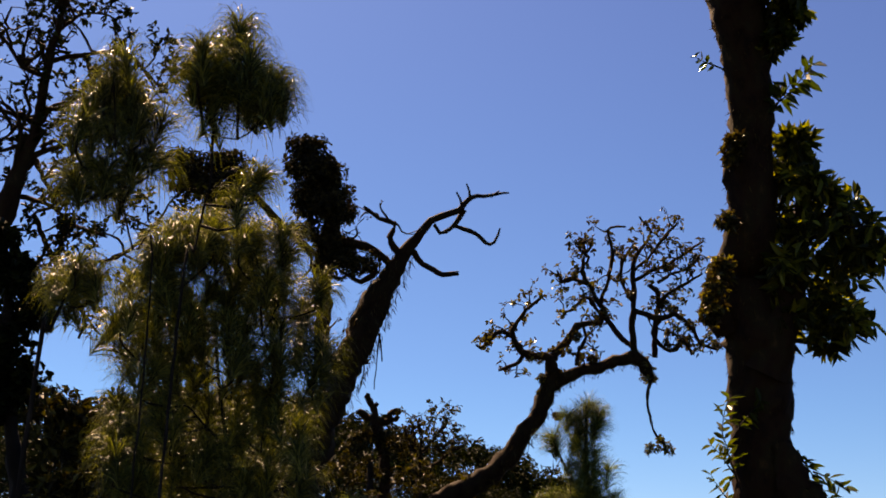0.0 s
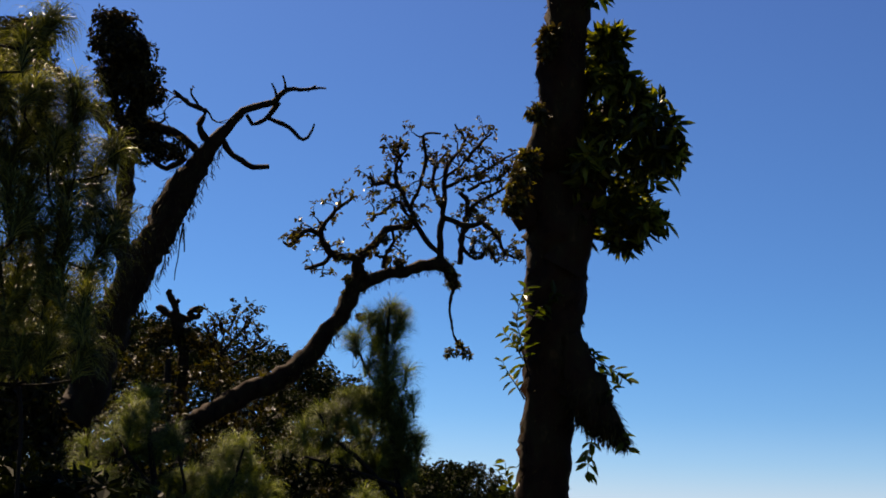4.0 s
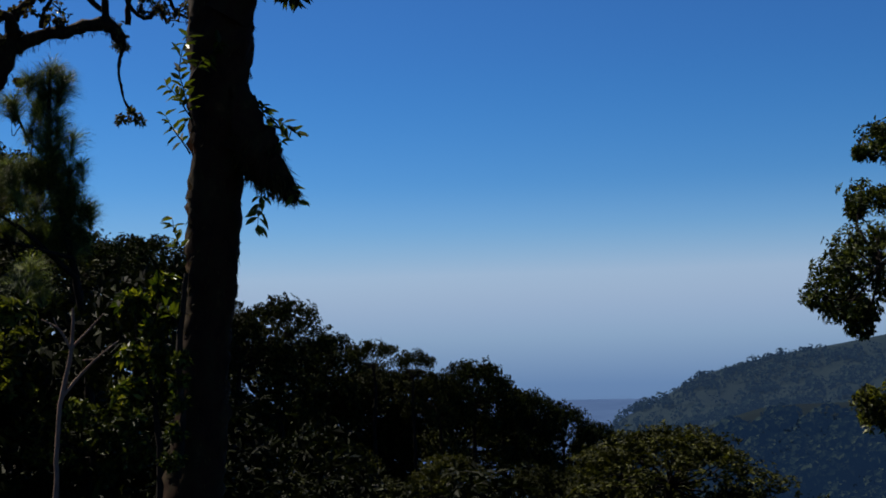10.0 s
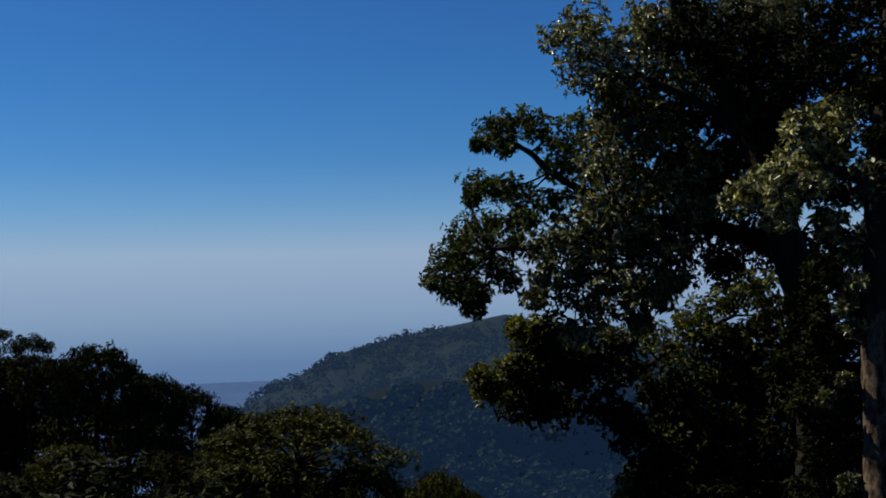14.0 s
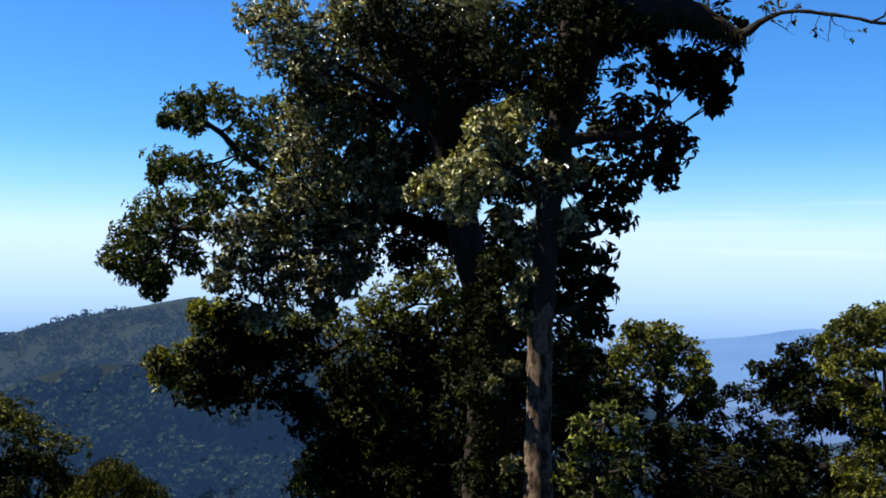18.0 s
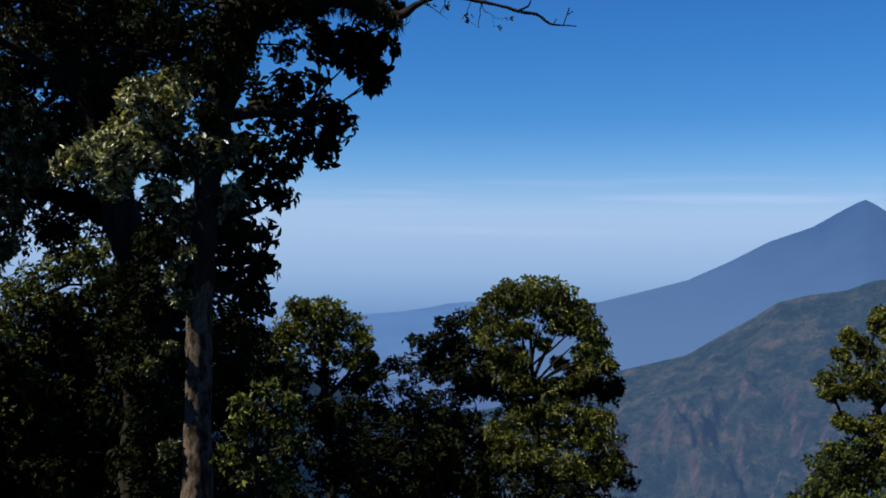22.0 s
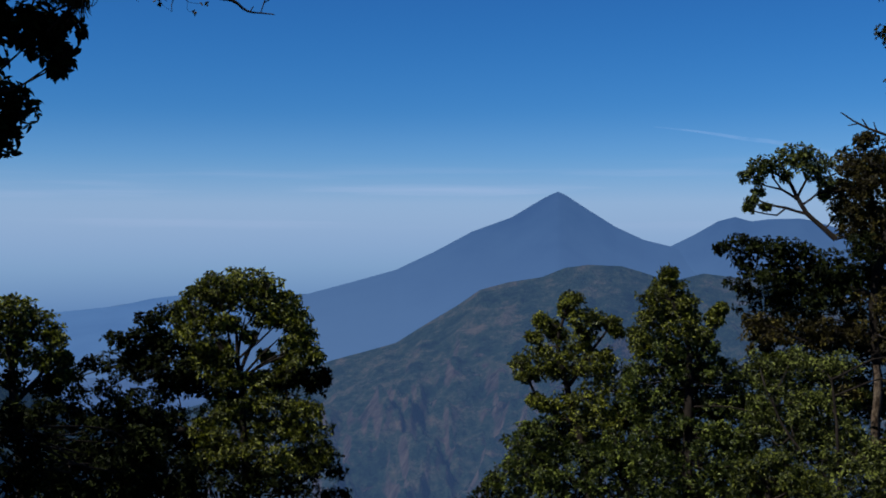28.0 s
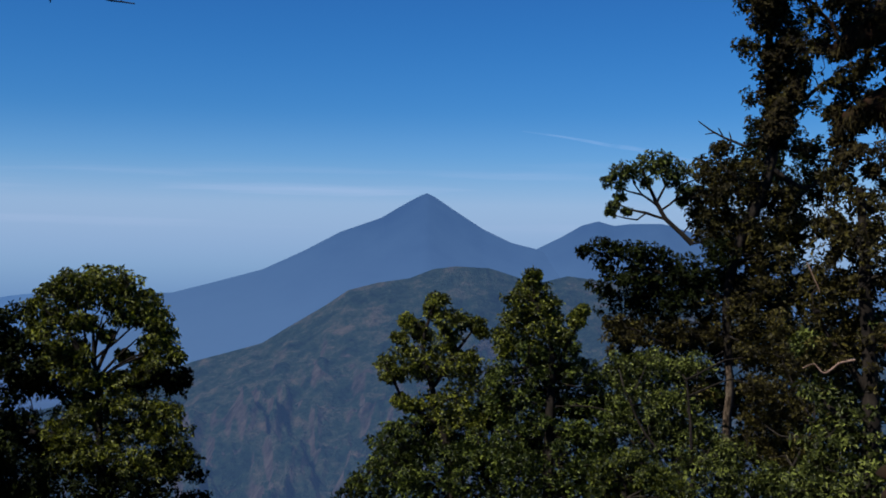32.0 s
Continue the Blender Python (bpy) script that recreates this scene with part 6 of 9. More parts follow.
    for q in ([(1.09, 7.19, 1.18, 0.011), (1.03, 7.20, 1.29, 0.007), (0.93, 7.21, 1.35, 0.004)], [(1.09, 7.19, 1.16, 0.011), (1.19, 7.18, 1.27, 0.007), (1.29, 7.16, 1.38, 0.004)], [(1.04, 7.18, 0.88, 0.011), (1.12, 7.18, 0.98, 0.011), (1.24, 7.17, 1.10, 0.007), (1.37, 7.15, 1.21, 0.004)], [(1.03, 7.20, 1.28, 0.004), (1.00, 7.20, 1.36, 0.004)], [(1.24, 7.17, 1.10, 0.004), (1.16, 7.18, 1.10, 0.004)]):
        limb("branch", q, WOOD_DEAD, t, "", 5, 0.05, 0.08, 0.003)
    t = thing("tree_stump", (-1.45, 25.93, 4.85), "broken mossy snag with stubby crooked arms", "dead tree")
    limb("stem", rooted([(-1.45, 25.93, 4.85, 0.133), (-1.56, 25.81, 5.60, 0.120), (-1.68, 25.73, 6.03, 0.120), (-1.74, 25.68, 6.27, 0.107)]), BARK_MOSSY, t, "", 9, 0.1, 0.2, 0.02)
    limb("arm", [(-1.73, 25.69, 6.22, 0.087), (-1.94, 25.66, 6.29, 0.080), (-2.08, 25.63, 6.38, 0.073), (-2.16, 25.63, 6.35, 0.053)], BARK_MOSSY, t, "", 8, 0.06, 0.28, 0.02)
    limb("arm", [(-1.73, 25.69, 6.24, 0.087), (-1.78, 25.63, 6.52, 0.080), (-1.91, 25.58, 6.72, 0.060), (-1.90, 25.56, 6.81, 0.047)], BARK_MOSSY, t, "", 8, 0.06, 0.28, 0.02)
    limb("arm", [(-1.70, 25.69, 6.22, 0.093), (-1.45, 25.72, 6.18, 0.087), (-1.36, 25.69, 6.37, 0.080), (-1.13, 25.69, 6.43, 0.067)], BARK_MOSSY, t, "", 8, 0.06, 0.28, 0.02)
    limb("arm", [(-1.43, 25.71, 6.22, 0.067), (-1.25, 25.72, 6.24, 0.060), (-1.19, 25.70, 6.32, 0.047)], BARK_MOSSY, t, "", 8, 0.06, 0.28, 0.02)
    limb("arm", [(-1.78, 25.64, 6.44, 0.053), (-1.68, 25.62, 6.60, 0.040)], BARK_MOSSY, t, "", 8, 0.06, 0.28, 0.02)


undergrowth()


def ridge_edge():
    shrub("dark shrub round the broken snag", [(-1.74, 25.88, 3.45, 0.107), (-1.78, 25.78, 4.45, 0.093), (-1.79, 25.69, 5.21, 0.067)], [(-1.84, 25.78, 5.90, 0.201), (-2.06, 25.79, 5.76, 0.215), (-1.58, 25.81, 5.82, 0.215), (-1.83, 25.82, 5.68, 0.295), 
     (-2.18, 25.81, 5.54, 0.269), (-1.39, 25.85, 5.63, 0.295), (-2.40, 25.84, 5.22, 0.322), (-0.97, 25.89, 5.51, 0.269), 
     (-1.81, 25.90, 5.11, 0.349), (-1.35, 25.94, 4.99, 0.349), (-2.19, 25.91, 4.84, 0.349), (-0.63, 25.95, 5.14, 0.295), 
     (-2.78, 25.84, 4.95, 0.322)], LEAF_BROWN, 0.12, 76, rate=0.8, aspect=0.45)
    gnarled("slender_tree", "slender tree with sparse rusty leaf tufts", [(-0.63, 24.93, 3.40, 0.064), (-0.63, 24.81, 4.61, 0.051), (-0.61, 24.71, 5.34, 0.038), (-0.58, 24.64, 5.77, 0.026)],
            [[(-0.62, 24.75, 5.10, 0.051), (-0.91, 24.65, 5.64, 0.038), (-1.04, 24.60, 5.94, 0.026)], [(-0.60, 24.71, 5.34, 0.051), (-0.24, 24.66, 5.72, 0.038), (-0.05, 24.63, 5.90, 0.026)], [(-0.60, 24.78, 4.85, 0.051), (-0.04, 24.73, 5.29, 0.038), (0.39, 24.68, 5.54, 0.026)], [(-0.58, 24.65, 5.71, 0.038), (-0.69, 24.60, 6.01, 0.026)]],
            [([(-0.62, 24.75, 5.10, 0.051), (-0.91, 24.65, 5.64, 0.038), (-1.04, 24.60, 5.94, 0.026)], 7), ([(-0.60, 24.71, 5.34, 0.051), (-0.24, 24.66, 5.72, 0.038), (-0.05, 24.63, 5.90, 0.026)], 7), ([(-0.60, 24.78, 4.85, 0.051), (-0.04, 24.73, 5.29, 0.038), (0.39, 24.68, 5.54, 0.026)], 7), ([(-0.57, 24.69, 5.46, 0.038), (-0.69, 24.60, 6.01, 0.026)], 6)], 0.025, 0.5, 0.10, LEAF_BROWN, 2, 6)


ridge_edge()


def understory():
    """Leafy bushes that fill the slope between the trees."""
    rng = np.random.default_rng(17)
    src = thing("understory_bush", (0, 0, 0), "dense dark green bush on the shaded slope", "bush", "bushes of the slope")
    blobs = [(rng.normal(0, 0.5), rng.normal(0, 0.5), rng.uniform(0.4, 1.6), rng.uniform(0.35, 0.5)) for _ in range(13)]
    limb("stem", [(0, 0, -0.6, 0.04), (0.03, 0, 0.4, 0.03), (0, 0.05, 1.0, 0.015)], BARK_DARK, src)
    foliage_part("crown", blobs, LEAF_PAINTED_SHADE, src, 0.14, rate=0.22, rosette=6, seed=19, depth=0.0, aspect=0.42)
    first = True
    for k in range(95):
        a, d = rng.uniform(-48, 38), rng.uniform(8.5, 24)
        el = min(5.0, skyline(a) - 5.0) - rng.uniform(0, 3)
        x, y = -math.sin(radians(a)) * d, math.cos(radians(a)) * d
        g = ground_z(x, y)
        h = min(2.6, 1.35 + d * math.tan(radians(el)) - g)
        if h < 0.5:
            continue
        m = Matrix.Translation((x, y, g)) @ Matrix.Rotation(rng.uniform(0, 6.28), 4, "Z")
        ob = src if first else copy_thing(src, m)
        first = False
        w = rng.uniform(0.8, 1.4)
        ob.matrix_basis = m @ Matrix.Diagonal((w, w, h / 2.0, 1))


understory()


def ground_cover():
    """Low herbs and fallen leaves on the slope in front of the view point."""
    rng = np.random.default_rng(91)
    n = 16000
    a, r = np.radians(rng.uniform(-60, 40, n)), 2.5 + 15 * rng.uniform(0, 1, n) ** 0.7
    x, y = -np.sin(a) * r, np.cos(a) * r
    z = np.array([ground_z(float(p), float(q)) for p, q in zip(x, y)]) + rng.uniform(0, 0.28, n) ** 1.5
    al = unit(rng.normal(0, 1, (n, 3)) + np.array([0, 0, 0.4]))
    L = rng.uniform(0.06, 0.2, n)
    v, f = leaves(np.stack([x, y, z], 1), al, unit(rng.normal(0, 0.6, (n, 3)) + np.array([0, 0, 1])), L, L * 0.4, 0.2)
    tagged(new("ground_cover", mesh_of("ground_cover", v, f, LEAF_PAINTED_SHADE)), "low dark herbs covering the forest floor", "herbs", kind="stuff")


ground_cover()


# ---- the tall tree over the valley ----
def big_tree():
    t = thing("tall_tree", (11.20, 5.10, -2.69), "tall evergreen with pale trunk and waxy leaves", "tree")
    pale = [(11.12, 5.13, -2.85, 0.192), (11.41, 5.23, -1.86, 0.173), (11.57, 5.27, -1.18, 0.160), (11.65, 5.31, -0.69, 0.147), 
     (11.73, 5.33, -0.07, 0.141), (11.78, 5.36, 0.56, 0.141), (11.81, 5.35, 0.94, 0.141), (11.81, 5.34, 1.19, 0.058)]
    upper = [(11.79, 5.35, 0.65, 0.064), (11.81, 5.34, 0.90, 0.147), (11.81, 5.34, 1.06, 0.141), (11.83, 5.31, 1.70, 0.135), 
     (11.82, 5.22, 2.46, 0.147), (11.80, 5.11, 2.96, 0.173), (11.78, 4.97, 3.45, 0.218), (11.74, 4.83, 3.93, 0.295), 
     (11.61, 4.77, 4.51, 0.372), (11.41, 4.75, 5.19, 0.384)]
    dark = [(13.18, 6.70, -3.78, 0.296), (13.51, 6.88, -2.57, 0.280), (13.66, 7.02, -1.72, 0.265), (13.83, 7.08, -0.69, 0.249), 
     (13.93, 7.09, 0.23, 0.265), (13.91, 7.21, 1.00, 0.257), (13.82, 7.39, 1.62, 0.234), (13.71, 7.52, 2.39, 0.210), 
     (13.59, 7.62, 3.01, 0.187), (13.39, 7.82, 3.54, 0.148), (13.13, 8.07, 4.14, 0.117), (12.86, 8.27, 4.73, 0.086), 
     (12.60, 8.37, 5.37, 0.062)]
    limb("trunk", rooted(pale), BARK_PALE, t, "pale grey-brown trunk", 16, 0.12, 0.05)
    # Dark bark paints the crown's shade on the pale trunk's upper part.
    limb("trunk", upper, BARK_DARK, t, "upper stem with crown shade put into its bark colour", 16, 0.12, 0.09)
    limb("trunk", rooted(dark), BARK_DARK, t, "dark second stem", 14, 0.14, 0.06)
    lims = [[(13.74, 7.75, 3.07, 0.126), (13.48, 8.10, 3.46, 0.087), (13.19, 8.47, 3.76, 0.063), (12.85, 8.90, 4.02, 0.039)], [(15.58, 8.32, 1.66, 0.194), (15.24, 8.94, 1.92, 0.141), (14.86, 9.53, 2.09, 0.115), (14.41, 10.19, 2.26, 0.088), 
     (13.89, 10.84, 2.67, 0.071), (13.57, 11.19, 2.97, 0.053), (13.35, 11.40, 3.28, 0.044), (13.08, 11.67, 3.49, 0.035)], [(13.76, 9.72, 2.22, 0.067), (13.37, 10.26, 1.96, 0.050), (12.86, 10.91, 1.79, 0.042), (12.43, 11.39, 1.78, 0.034)],
            [(13.85, 8.89, 2.04, 0.074), (13.45, 9.50, 1.54, 0.057), (12.97, 10.15, 1.37, 0.041)], [(11.91, 5.29, 2.27, 0.084), (11.69, 5.75, 2.40, 0.065), (11.46, 6.21, 2.28, 0.045)], [(12.10, 5.24, 2.74, 0.085), (12.27, 4.82, 2.80, 0.066), (12.42, 4.41, 2.79, 0.046)], [(11.75, 4.86, 3.81, 0.256), (11.87, 4.41, 4.03, 0.218), (12.02, 3.96, 4.07, 0.179), (12.16, 3.57, 3.96, 0.141), 
     (12.28, 3.27, 3.80, 0.064), (12.30, 3.06, 3.93, 0.038), (12.33, 2.84, 4.03, 0.026), (12.38, 2.57, 4.02, 0.019), 
     (12.43, 2.35, 3.97, 0.013)],
            [(11.92, 5.33, 1.70, 0.065), (12.04, 5.07, 1.64, 0.052), (12.15, 4.78, 1.70, 0.032)], [(13.88, 7.60, 2.49, 0.095), (13.62, 7.73, 3.88, 0.079), (13.49, 7.57, 4.85, 0.063)], [(11.89, 5.39, 0.80, 0.052), (12.01, 5.12, 0.81, 0.039), (12.11, 4.89, 0.94, 0.026)], [(11.93, 5.51, 2.09, 0.033), (12.05, 5.21, 2.35, 0.033), (12.13, 4.97, 2.57, 0.020)]]
    for q in lims:
        limb("limb", q, BARK_DARK, t, "", 10, 0.1, 0.12, 0.01)
    tw = [(12.53, 2.49, 4.03, 0.026), (12.58, 2.24, 3.98, 0.019), (12.64, 2.00, 3.91, 0.019), (12.68, 1.78, 3.87, 0.019), 
     (12.72, 1.63, 3.77, 0.013), (12.75, 1.34, 3.74, 0.006)]
    limb("bare_twig", tw, BARK_DARK, t, "bare twig end against the sky", 5, 0.05, 0.1, 0.004)
    for q in ([(12.64, 2.00, 3.91, 0.013), (12.65, 1.87, 3.96, 0.013), (12.63, 1.83, 4.06, 0.006)], [(12.74, 1.49, 3.75, 0.006), (12.72, 1.45, 3.86, 0.006), (12.70, 1.42, 3.94, 0.006)], [(12.72, 1.45, 3.86, 0.006), (12.72, 1.38, 3.90, 0.006)], [(12.72, 1.60, 3.76, 0.006), (12.71, 1.56, 3.82, 0.006)]):
        limb("twig", q, BARK_DARK, t, "", 4, 0.05)
    rng = np.random.default_rng(6)
    fine, tips = [], []
    c = spline(lims[6][4:], 0.05)
    for k in range(14):
        grow(c[rng.integers(len(c)), :3], unit(rng.normal(0, 1, 3) + np.array([0, 0, -0.3])), rng.uniform(0.12, 0.3), 0.006, 1, rng, 0.5, (1, 2), 0.0, tips, fine)
    v, f = join(fine)
    part("spray", mesh_of("spray", v, f, BARK_DARK, True), t, "fine twigs along the bare limb", "stuff")
    v, f = rosettes(tips[:16], 0.07, 0.5, 4, rng, 0.6)
    part("limb_leaf_tuft", mesh_of("limb_leaf_tuft", v, f, LEAF_BROWN), t, "", "stuff")
    starts = np.vstack([spline(q, 0.3) for q in lims] + [spline(dark, 0.3)[14:], spline(upper, 0.3)])
    # Boughs in near-black leaves have crown shade put into their colour.
    boughs = [
        ("outer_bough", LEAF_MID, [(12.83, 11.62, 3.62, 0.296), (13.07, 11.33, 3.71, 0.296), (13.31, 11.09, 3.55, 0.314), (12.94, 11.55, 3.37, 0.174), 
     (12.69, 11.82, 3.40, 0.122), (13.55, 10.84, 3.35, 0.348), (13.68, 10.62, 3.61, 0.314), (13.47, 11.00, 2.96, 0.226), 
     (13.79, 10.59, 3.02, 0.296), (12.71, 11.89, 2.81, 0.261), (12.94, 11.65, 2.73, 0.279), (12.63, 11.99, 2.60, 0.157), 
     (13.22, 11.34, 2.62, 0.296), (13.51, 11.02, 2.49, 0.296)], 0.105, 0.9),
        ("outer_bough", LEAF_MID, [(12.43, 11.96, 2.08, 0.310), (12.71, 11.66, 2.17, 0.310), (12.27, 12.14, 1.74, 0.327), (12.55, 11.84, 1.70, 0.379), 
     (12.10, 12.31, 1.41, 0.241), (12.39, 12.02, 1.28, 0.310), (12.73, 11.67, 1.45, 0.327), (12.94, 11.42, 1.88, 0.344), 
     (12.50, 11.90, 0.86, 0.155), (12.28, 12.14, 1.12, 0.207), (13.04, 11.28, 2.22, 0.310), (12.87, 11.51, 1.29, 0.189), 
     (12.56, 11.84, 1.12, 0.172)], 0.105, 0.95),
        ("upper_bough", LEAF_WAX, [(12.27, 9.82, 4.63, 0.272), (12.42, 9.55, 4.87, 0.320), (12.46, 9.68, 4.34, 0.320), (12.66, 9.34, 4.58, 0.368), 
     (12.61, 9.60, 3.97, 0.352), (12.83, 9.27, 4.05, 0.384), (12.93, 8.96, 4.59, 0.400), (13.05, 8.67, 4.89, 0.400), 
     (13.14, 8.81, 4.14, 0.400), (13.31, 8.37, 4.60, 0.400), (13.36, 8.13, 4.97, 0.400), (13.59, 7.98, 4.45, 0.368), 
     (13.69, 7.68, 4.75, 0.400), (13.84, 7.32, 4.90, 0.400), (13.46, 8.36, 3.99, 0.320), (12.86, 9.39, 3.51, 0.400), 
     (12.75, 9.60, 3.19, 0.320)], 0.11, 1.0),
        ("middle_bough", LEAF_WAX, [(13.55, 9.48, 3.44, 0.415), (13.80, 9.16, 3.20, 0.382), (13.55, 9.58, 2.95, 0.382), (13.32, 9.92, 2.78, 0.365), 
     (13.81, 9.25, 2.62, 0.398), (13.59, 9.60, 2.37, 0.398), (13.25, 10.07, 2.28, 0.382), (14.06, 8.83, 2.87, 0.365), 
     (14.05, 8.92, 2.29, 0.382), (13.06, 10.34, 1.95, 0.365), (12.81, 10.65, 1.78, 0.299), (13.37, 9.95, 1.79, 0.398), 
     (13.66, 9.55, 1.79, 0.398), (13.89, 9.21, 1.80, 0.332), (13.12, 10.28, 1.54, 0.332)], 0.115, 1.05),
        ("lower_bough", LEAF_WAX, [(12.67, 10.53, 1.37, 0.279), (12.92, 10.21, 1.13, 0.328), (13.22, 9.83, 1.21, 0.361), (13.50, 9.44, 1.30, 0.328), 
     (13.06, 10.02, 0.76, 0.295), (12.86, 10.26, 0.52, 0.180), (13.36, 9.63, 0.89, 0.279), (13.59, 9.30, 0.97, 0.180), 
     (13.73, 9.10, 1.22, 0.197), (12.54, 10.68, 1.05, 0.180), (13.45, 9.49, 0.64, 0.148)], 0.115, 1.05),
        ("inner_bough", LEAF_WAX, [(11.28, 6.55, 2.18, 0.220), (11.40, 6.32, 2.28, 0.284), (11.51, 6.09, 2.41, 0.258), (11.48, 6.22, 2.02, 0.232), 
     (11.58, 5.91, 2.66, 0.271), (11.64, 5.73, 2.91, 0.258), (11.52, 5.95, 2.91, 0.220), (11.70, 5.55, 3.04, 0.220), 
     (11.72, 5.62, 2.66, 0.232), (11.90, 5.29, 2.34, 0.220), (11.97, 5.11, 2.40, 0.181), (11.89, 5.35, 2.15, 0.194), 
     (11.64, 5.87, 2.28, 0.220), (11.94, 5.30, 1.70, 0.220), (11.86, 5.48, 1.57, 0.168), (12.01, 5.12, 1.83, 0.194), 
     (11.72, 5.76, 1.83, 0.168)], 0.115, 0.95),
        ("right_bough", LEAF_PAINTED_SHADE, [(12.57, 5.08, 2.98, 0.244), (12.65, 4.83, 3.10, 0.271), (12.75, 4.52, 3.16, 0.271), (12.87, 4.29, 2.89, 0.230), 
     (12.94, 4.12, 2.73, 0.162), (12.78, 4.60, 2.77, 0.271), (12.85, 4.49, 2.44, 0.244), (12.71, 4.85, 2.58, 0.244), 
     (12.91, 4.31, 2.44, 0.162), (12.65, 5.04, 2.38, 0.230), (12.76, 4.80, 2.21, 0.176), (12.65, 5.11, 1.98, 0.230), 
     (12.75, 4.87, 1.85, 0.162), (12.59, 5.23, 2.25, 0.230), (12.77, 4.26, 3.60, 0.149), (12.70, 4.40, 3.73, 0.162)], 0.12, 0.95),
        ("right_bough", LEAF_PAINTED_SHADE, [(12.48, 3.78, 3.64, 0.157), (12.56, 3.68, 3.39, 0.171), (12.61, 3.57, 3.26, 0.118), (12.61, 3.63, 3.14, 0.066), 
     (12.51, 3.85, 3.40, 0.144), (12.45, 3.90, 3.64, 0.157), (12.57, 3.53, 3.57, 0.131), (12.25, 5.09, 1.51, 0.223), 
     (12.32, 4.91, 1.38, 0.171), (12.23, 5.15, 1.19, 0.197), (12.29, 4.97, 1.00, 0.197), (12.34, 4.85, 1.06, 0.118), 
     (12.24, 5.08, 0.74, 0.223), (12.31, 4.87, 0.61, 0.131), (12.17, 5.26, 0.93, 0.157), (12.01, 5.61, 0.92, 0.105)], 0.12, 0.95),
        ("mossy_top", LEAF_PAINTED_SHADE, [(11.74, 5.43, 4.25, 0.328), (11.88, 5.14, 4.18, 0.328), (12.03, 4.73, 4.22, 0.328), (12.20, 4.33, 4.15, 0.302), 
     (12.32, 3.99, 4.13, 0.289), (12.44, 3.65, 4.05, 0.236), (12.51, 3.42, 3.98, 0.144), (12.20, 4.53, 3.85, 0.236), 
     (12.31, 4.18, 3.87, 0.171), (12.08, 4.89, 3.74, 0.262), (12.23, 4.61, 3.55, 0.236), (11.92, 5.30, 3.69, 0.289), 
     (11.65, 5.74, 4.01, 0.302), (11.59, 5.99, 3.70, 0.289), (12.12, 4.97, 3.37, 0.236)], 0.10, 1.15)]
    boughs.append(("front_bough", LEAF_PAINTED_SHADE, [(12.40, 7.71, 4.14, 0.310), (12.59, 7.49, 3.86, 0.295), (12.75, 7.16, 4.00, 0.325), (12.61, 7.24, 4.42, 0.339), 
     (12.24, 7.78, 4.55, 0.295), (12.14, 8.06, 4.27, 0.266), (12.91, 7.07, 3.43, 0.266), (12.90, 6.83, 4.14, 0.325), 
     (13.00, 7.04, 2.92, 0.221), (13.13, 6.46, 3.92, 0.295), (13.31, 6.22, 3.56, 0.266), (12.87, 7.22, 3.14, 0.192)], 0.11, 0.8))
    boughs.append(("upper_stem_bough", LEAF_PAINTED_SHADE, [(11.15, 4.83, 2.98, 0.145), (11.13, 4.98, 2.63, 0.133), (11.15, 4.71, 3.27, 0.181), (11.04, 4.85, 3.56, 0.218), 
     (11.12, 4.57, 3.72, 0.218), (11.06, 4.48, 4.11, 0.266), (10.92, 4.86, 4.01, 0.242), (11.20, 4.29, 3.83, 0.206), 
     (11.31, 4.03, 3.76, 0.169), (11.06, 4.99, 3.10, 0.145)], 0.10, 0.9))
    boughs.append(("core_bough", LEAF_PAINTED_SHADE, [(14.11, 9.98, 3.88, 0.523), (14.50, 9.42, 3.80, 0.523), (14.82, 8.80, 4.14, 0.523), (15.12, 8.18, 4.39, 0.523), 
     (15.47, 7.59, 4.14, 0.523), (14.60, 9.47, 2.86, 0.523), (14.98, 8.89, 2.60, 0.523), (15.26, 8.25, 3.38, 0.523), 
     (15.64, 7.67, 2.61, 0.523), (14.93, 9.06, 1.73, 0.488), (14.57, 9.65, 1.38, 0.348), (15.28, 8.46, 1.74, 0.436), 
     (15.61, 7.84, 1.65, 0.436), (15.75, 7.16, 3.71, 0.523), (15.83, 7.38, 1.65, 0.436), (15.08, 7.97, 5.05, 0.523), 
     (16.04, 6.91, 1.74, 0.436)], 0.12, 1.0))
    boughs.append(("core_bough", LEAF_PAINTED_SHADE, [(14.63, 9.09, 3.54, 0.485), (14.96, 8.49, 3.71, 0.485), (14.95, 8.68, 3.03, 0.485), (14.73, 9.14, 2.47, 0.485), 
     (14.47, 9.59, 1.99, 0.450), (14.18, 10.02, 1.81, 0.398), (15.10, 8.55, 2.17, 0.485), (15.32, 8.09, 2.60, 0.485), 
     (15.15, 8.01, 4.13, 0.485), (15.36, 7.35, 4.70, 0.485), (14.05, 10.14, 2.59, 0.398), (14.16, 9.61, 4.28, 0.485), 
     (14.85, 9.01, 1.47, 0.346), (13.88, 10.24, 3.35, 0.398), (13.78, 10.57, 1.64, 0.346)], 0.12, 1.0))
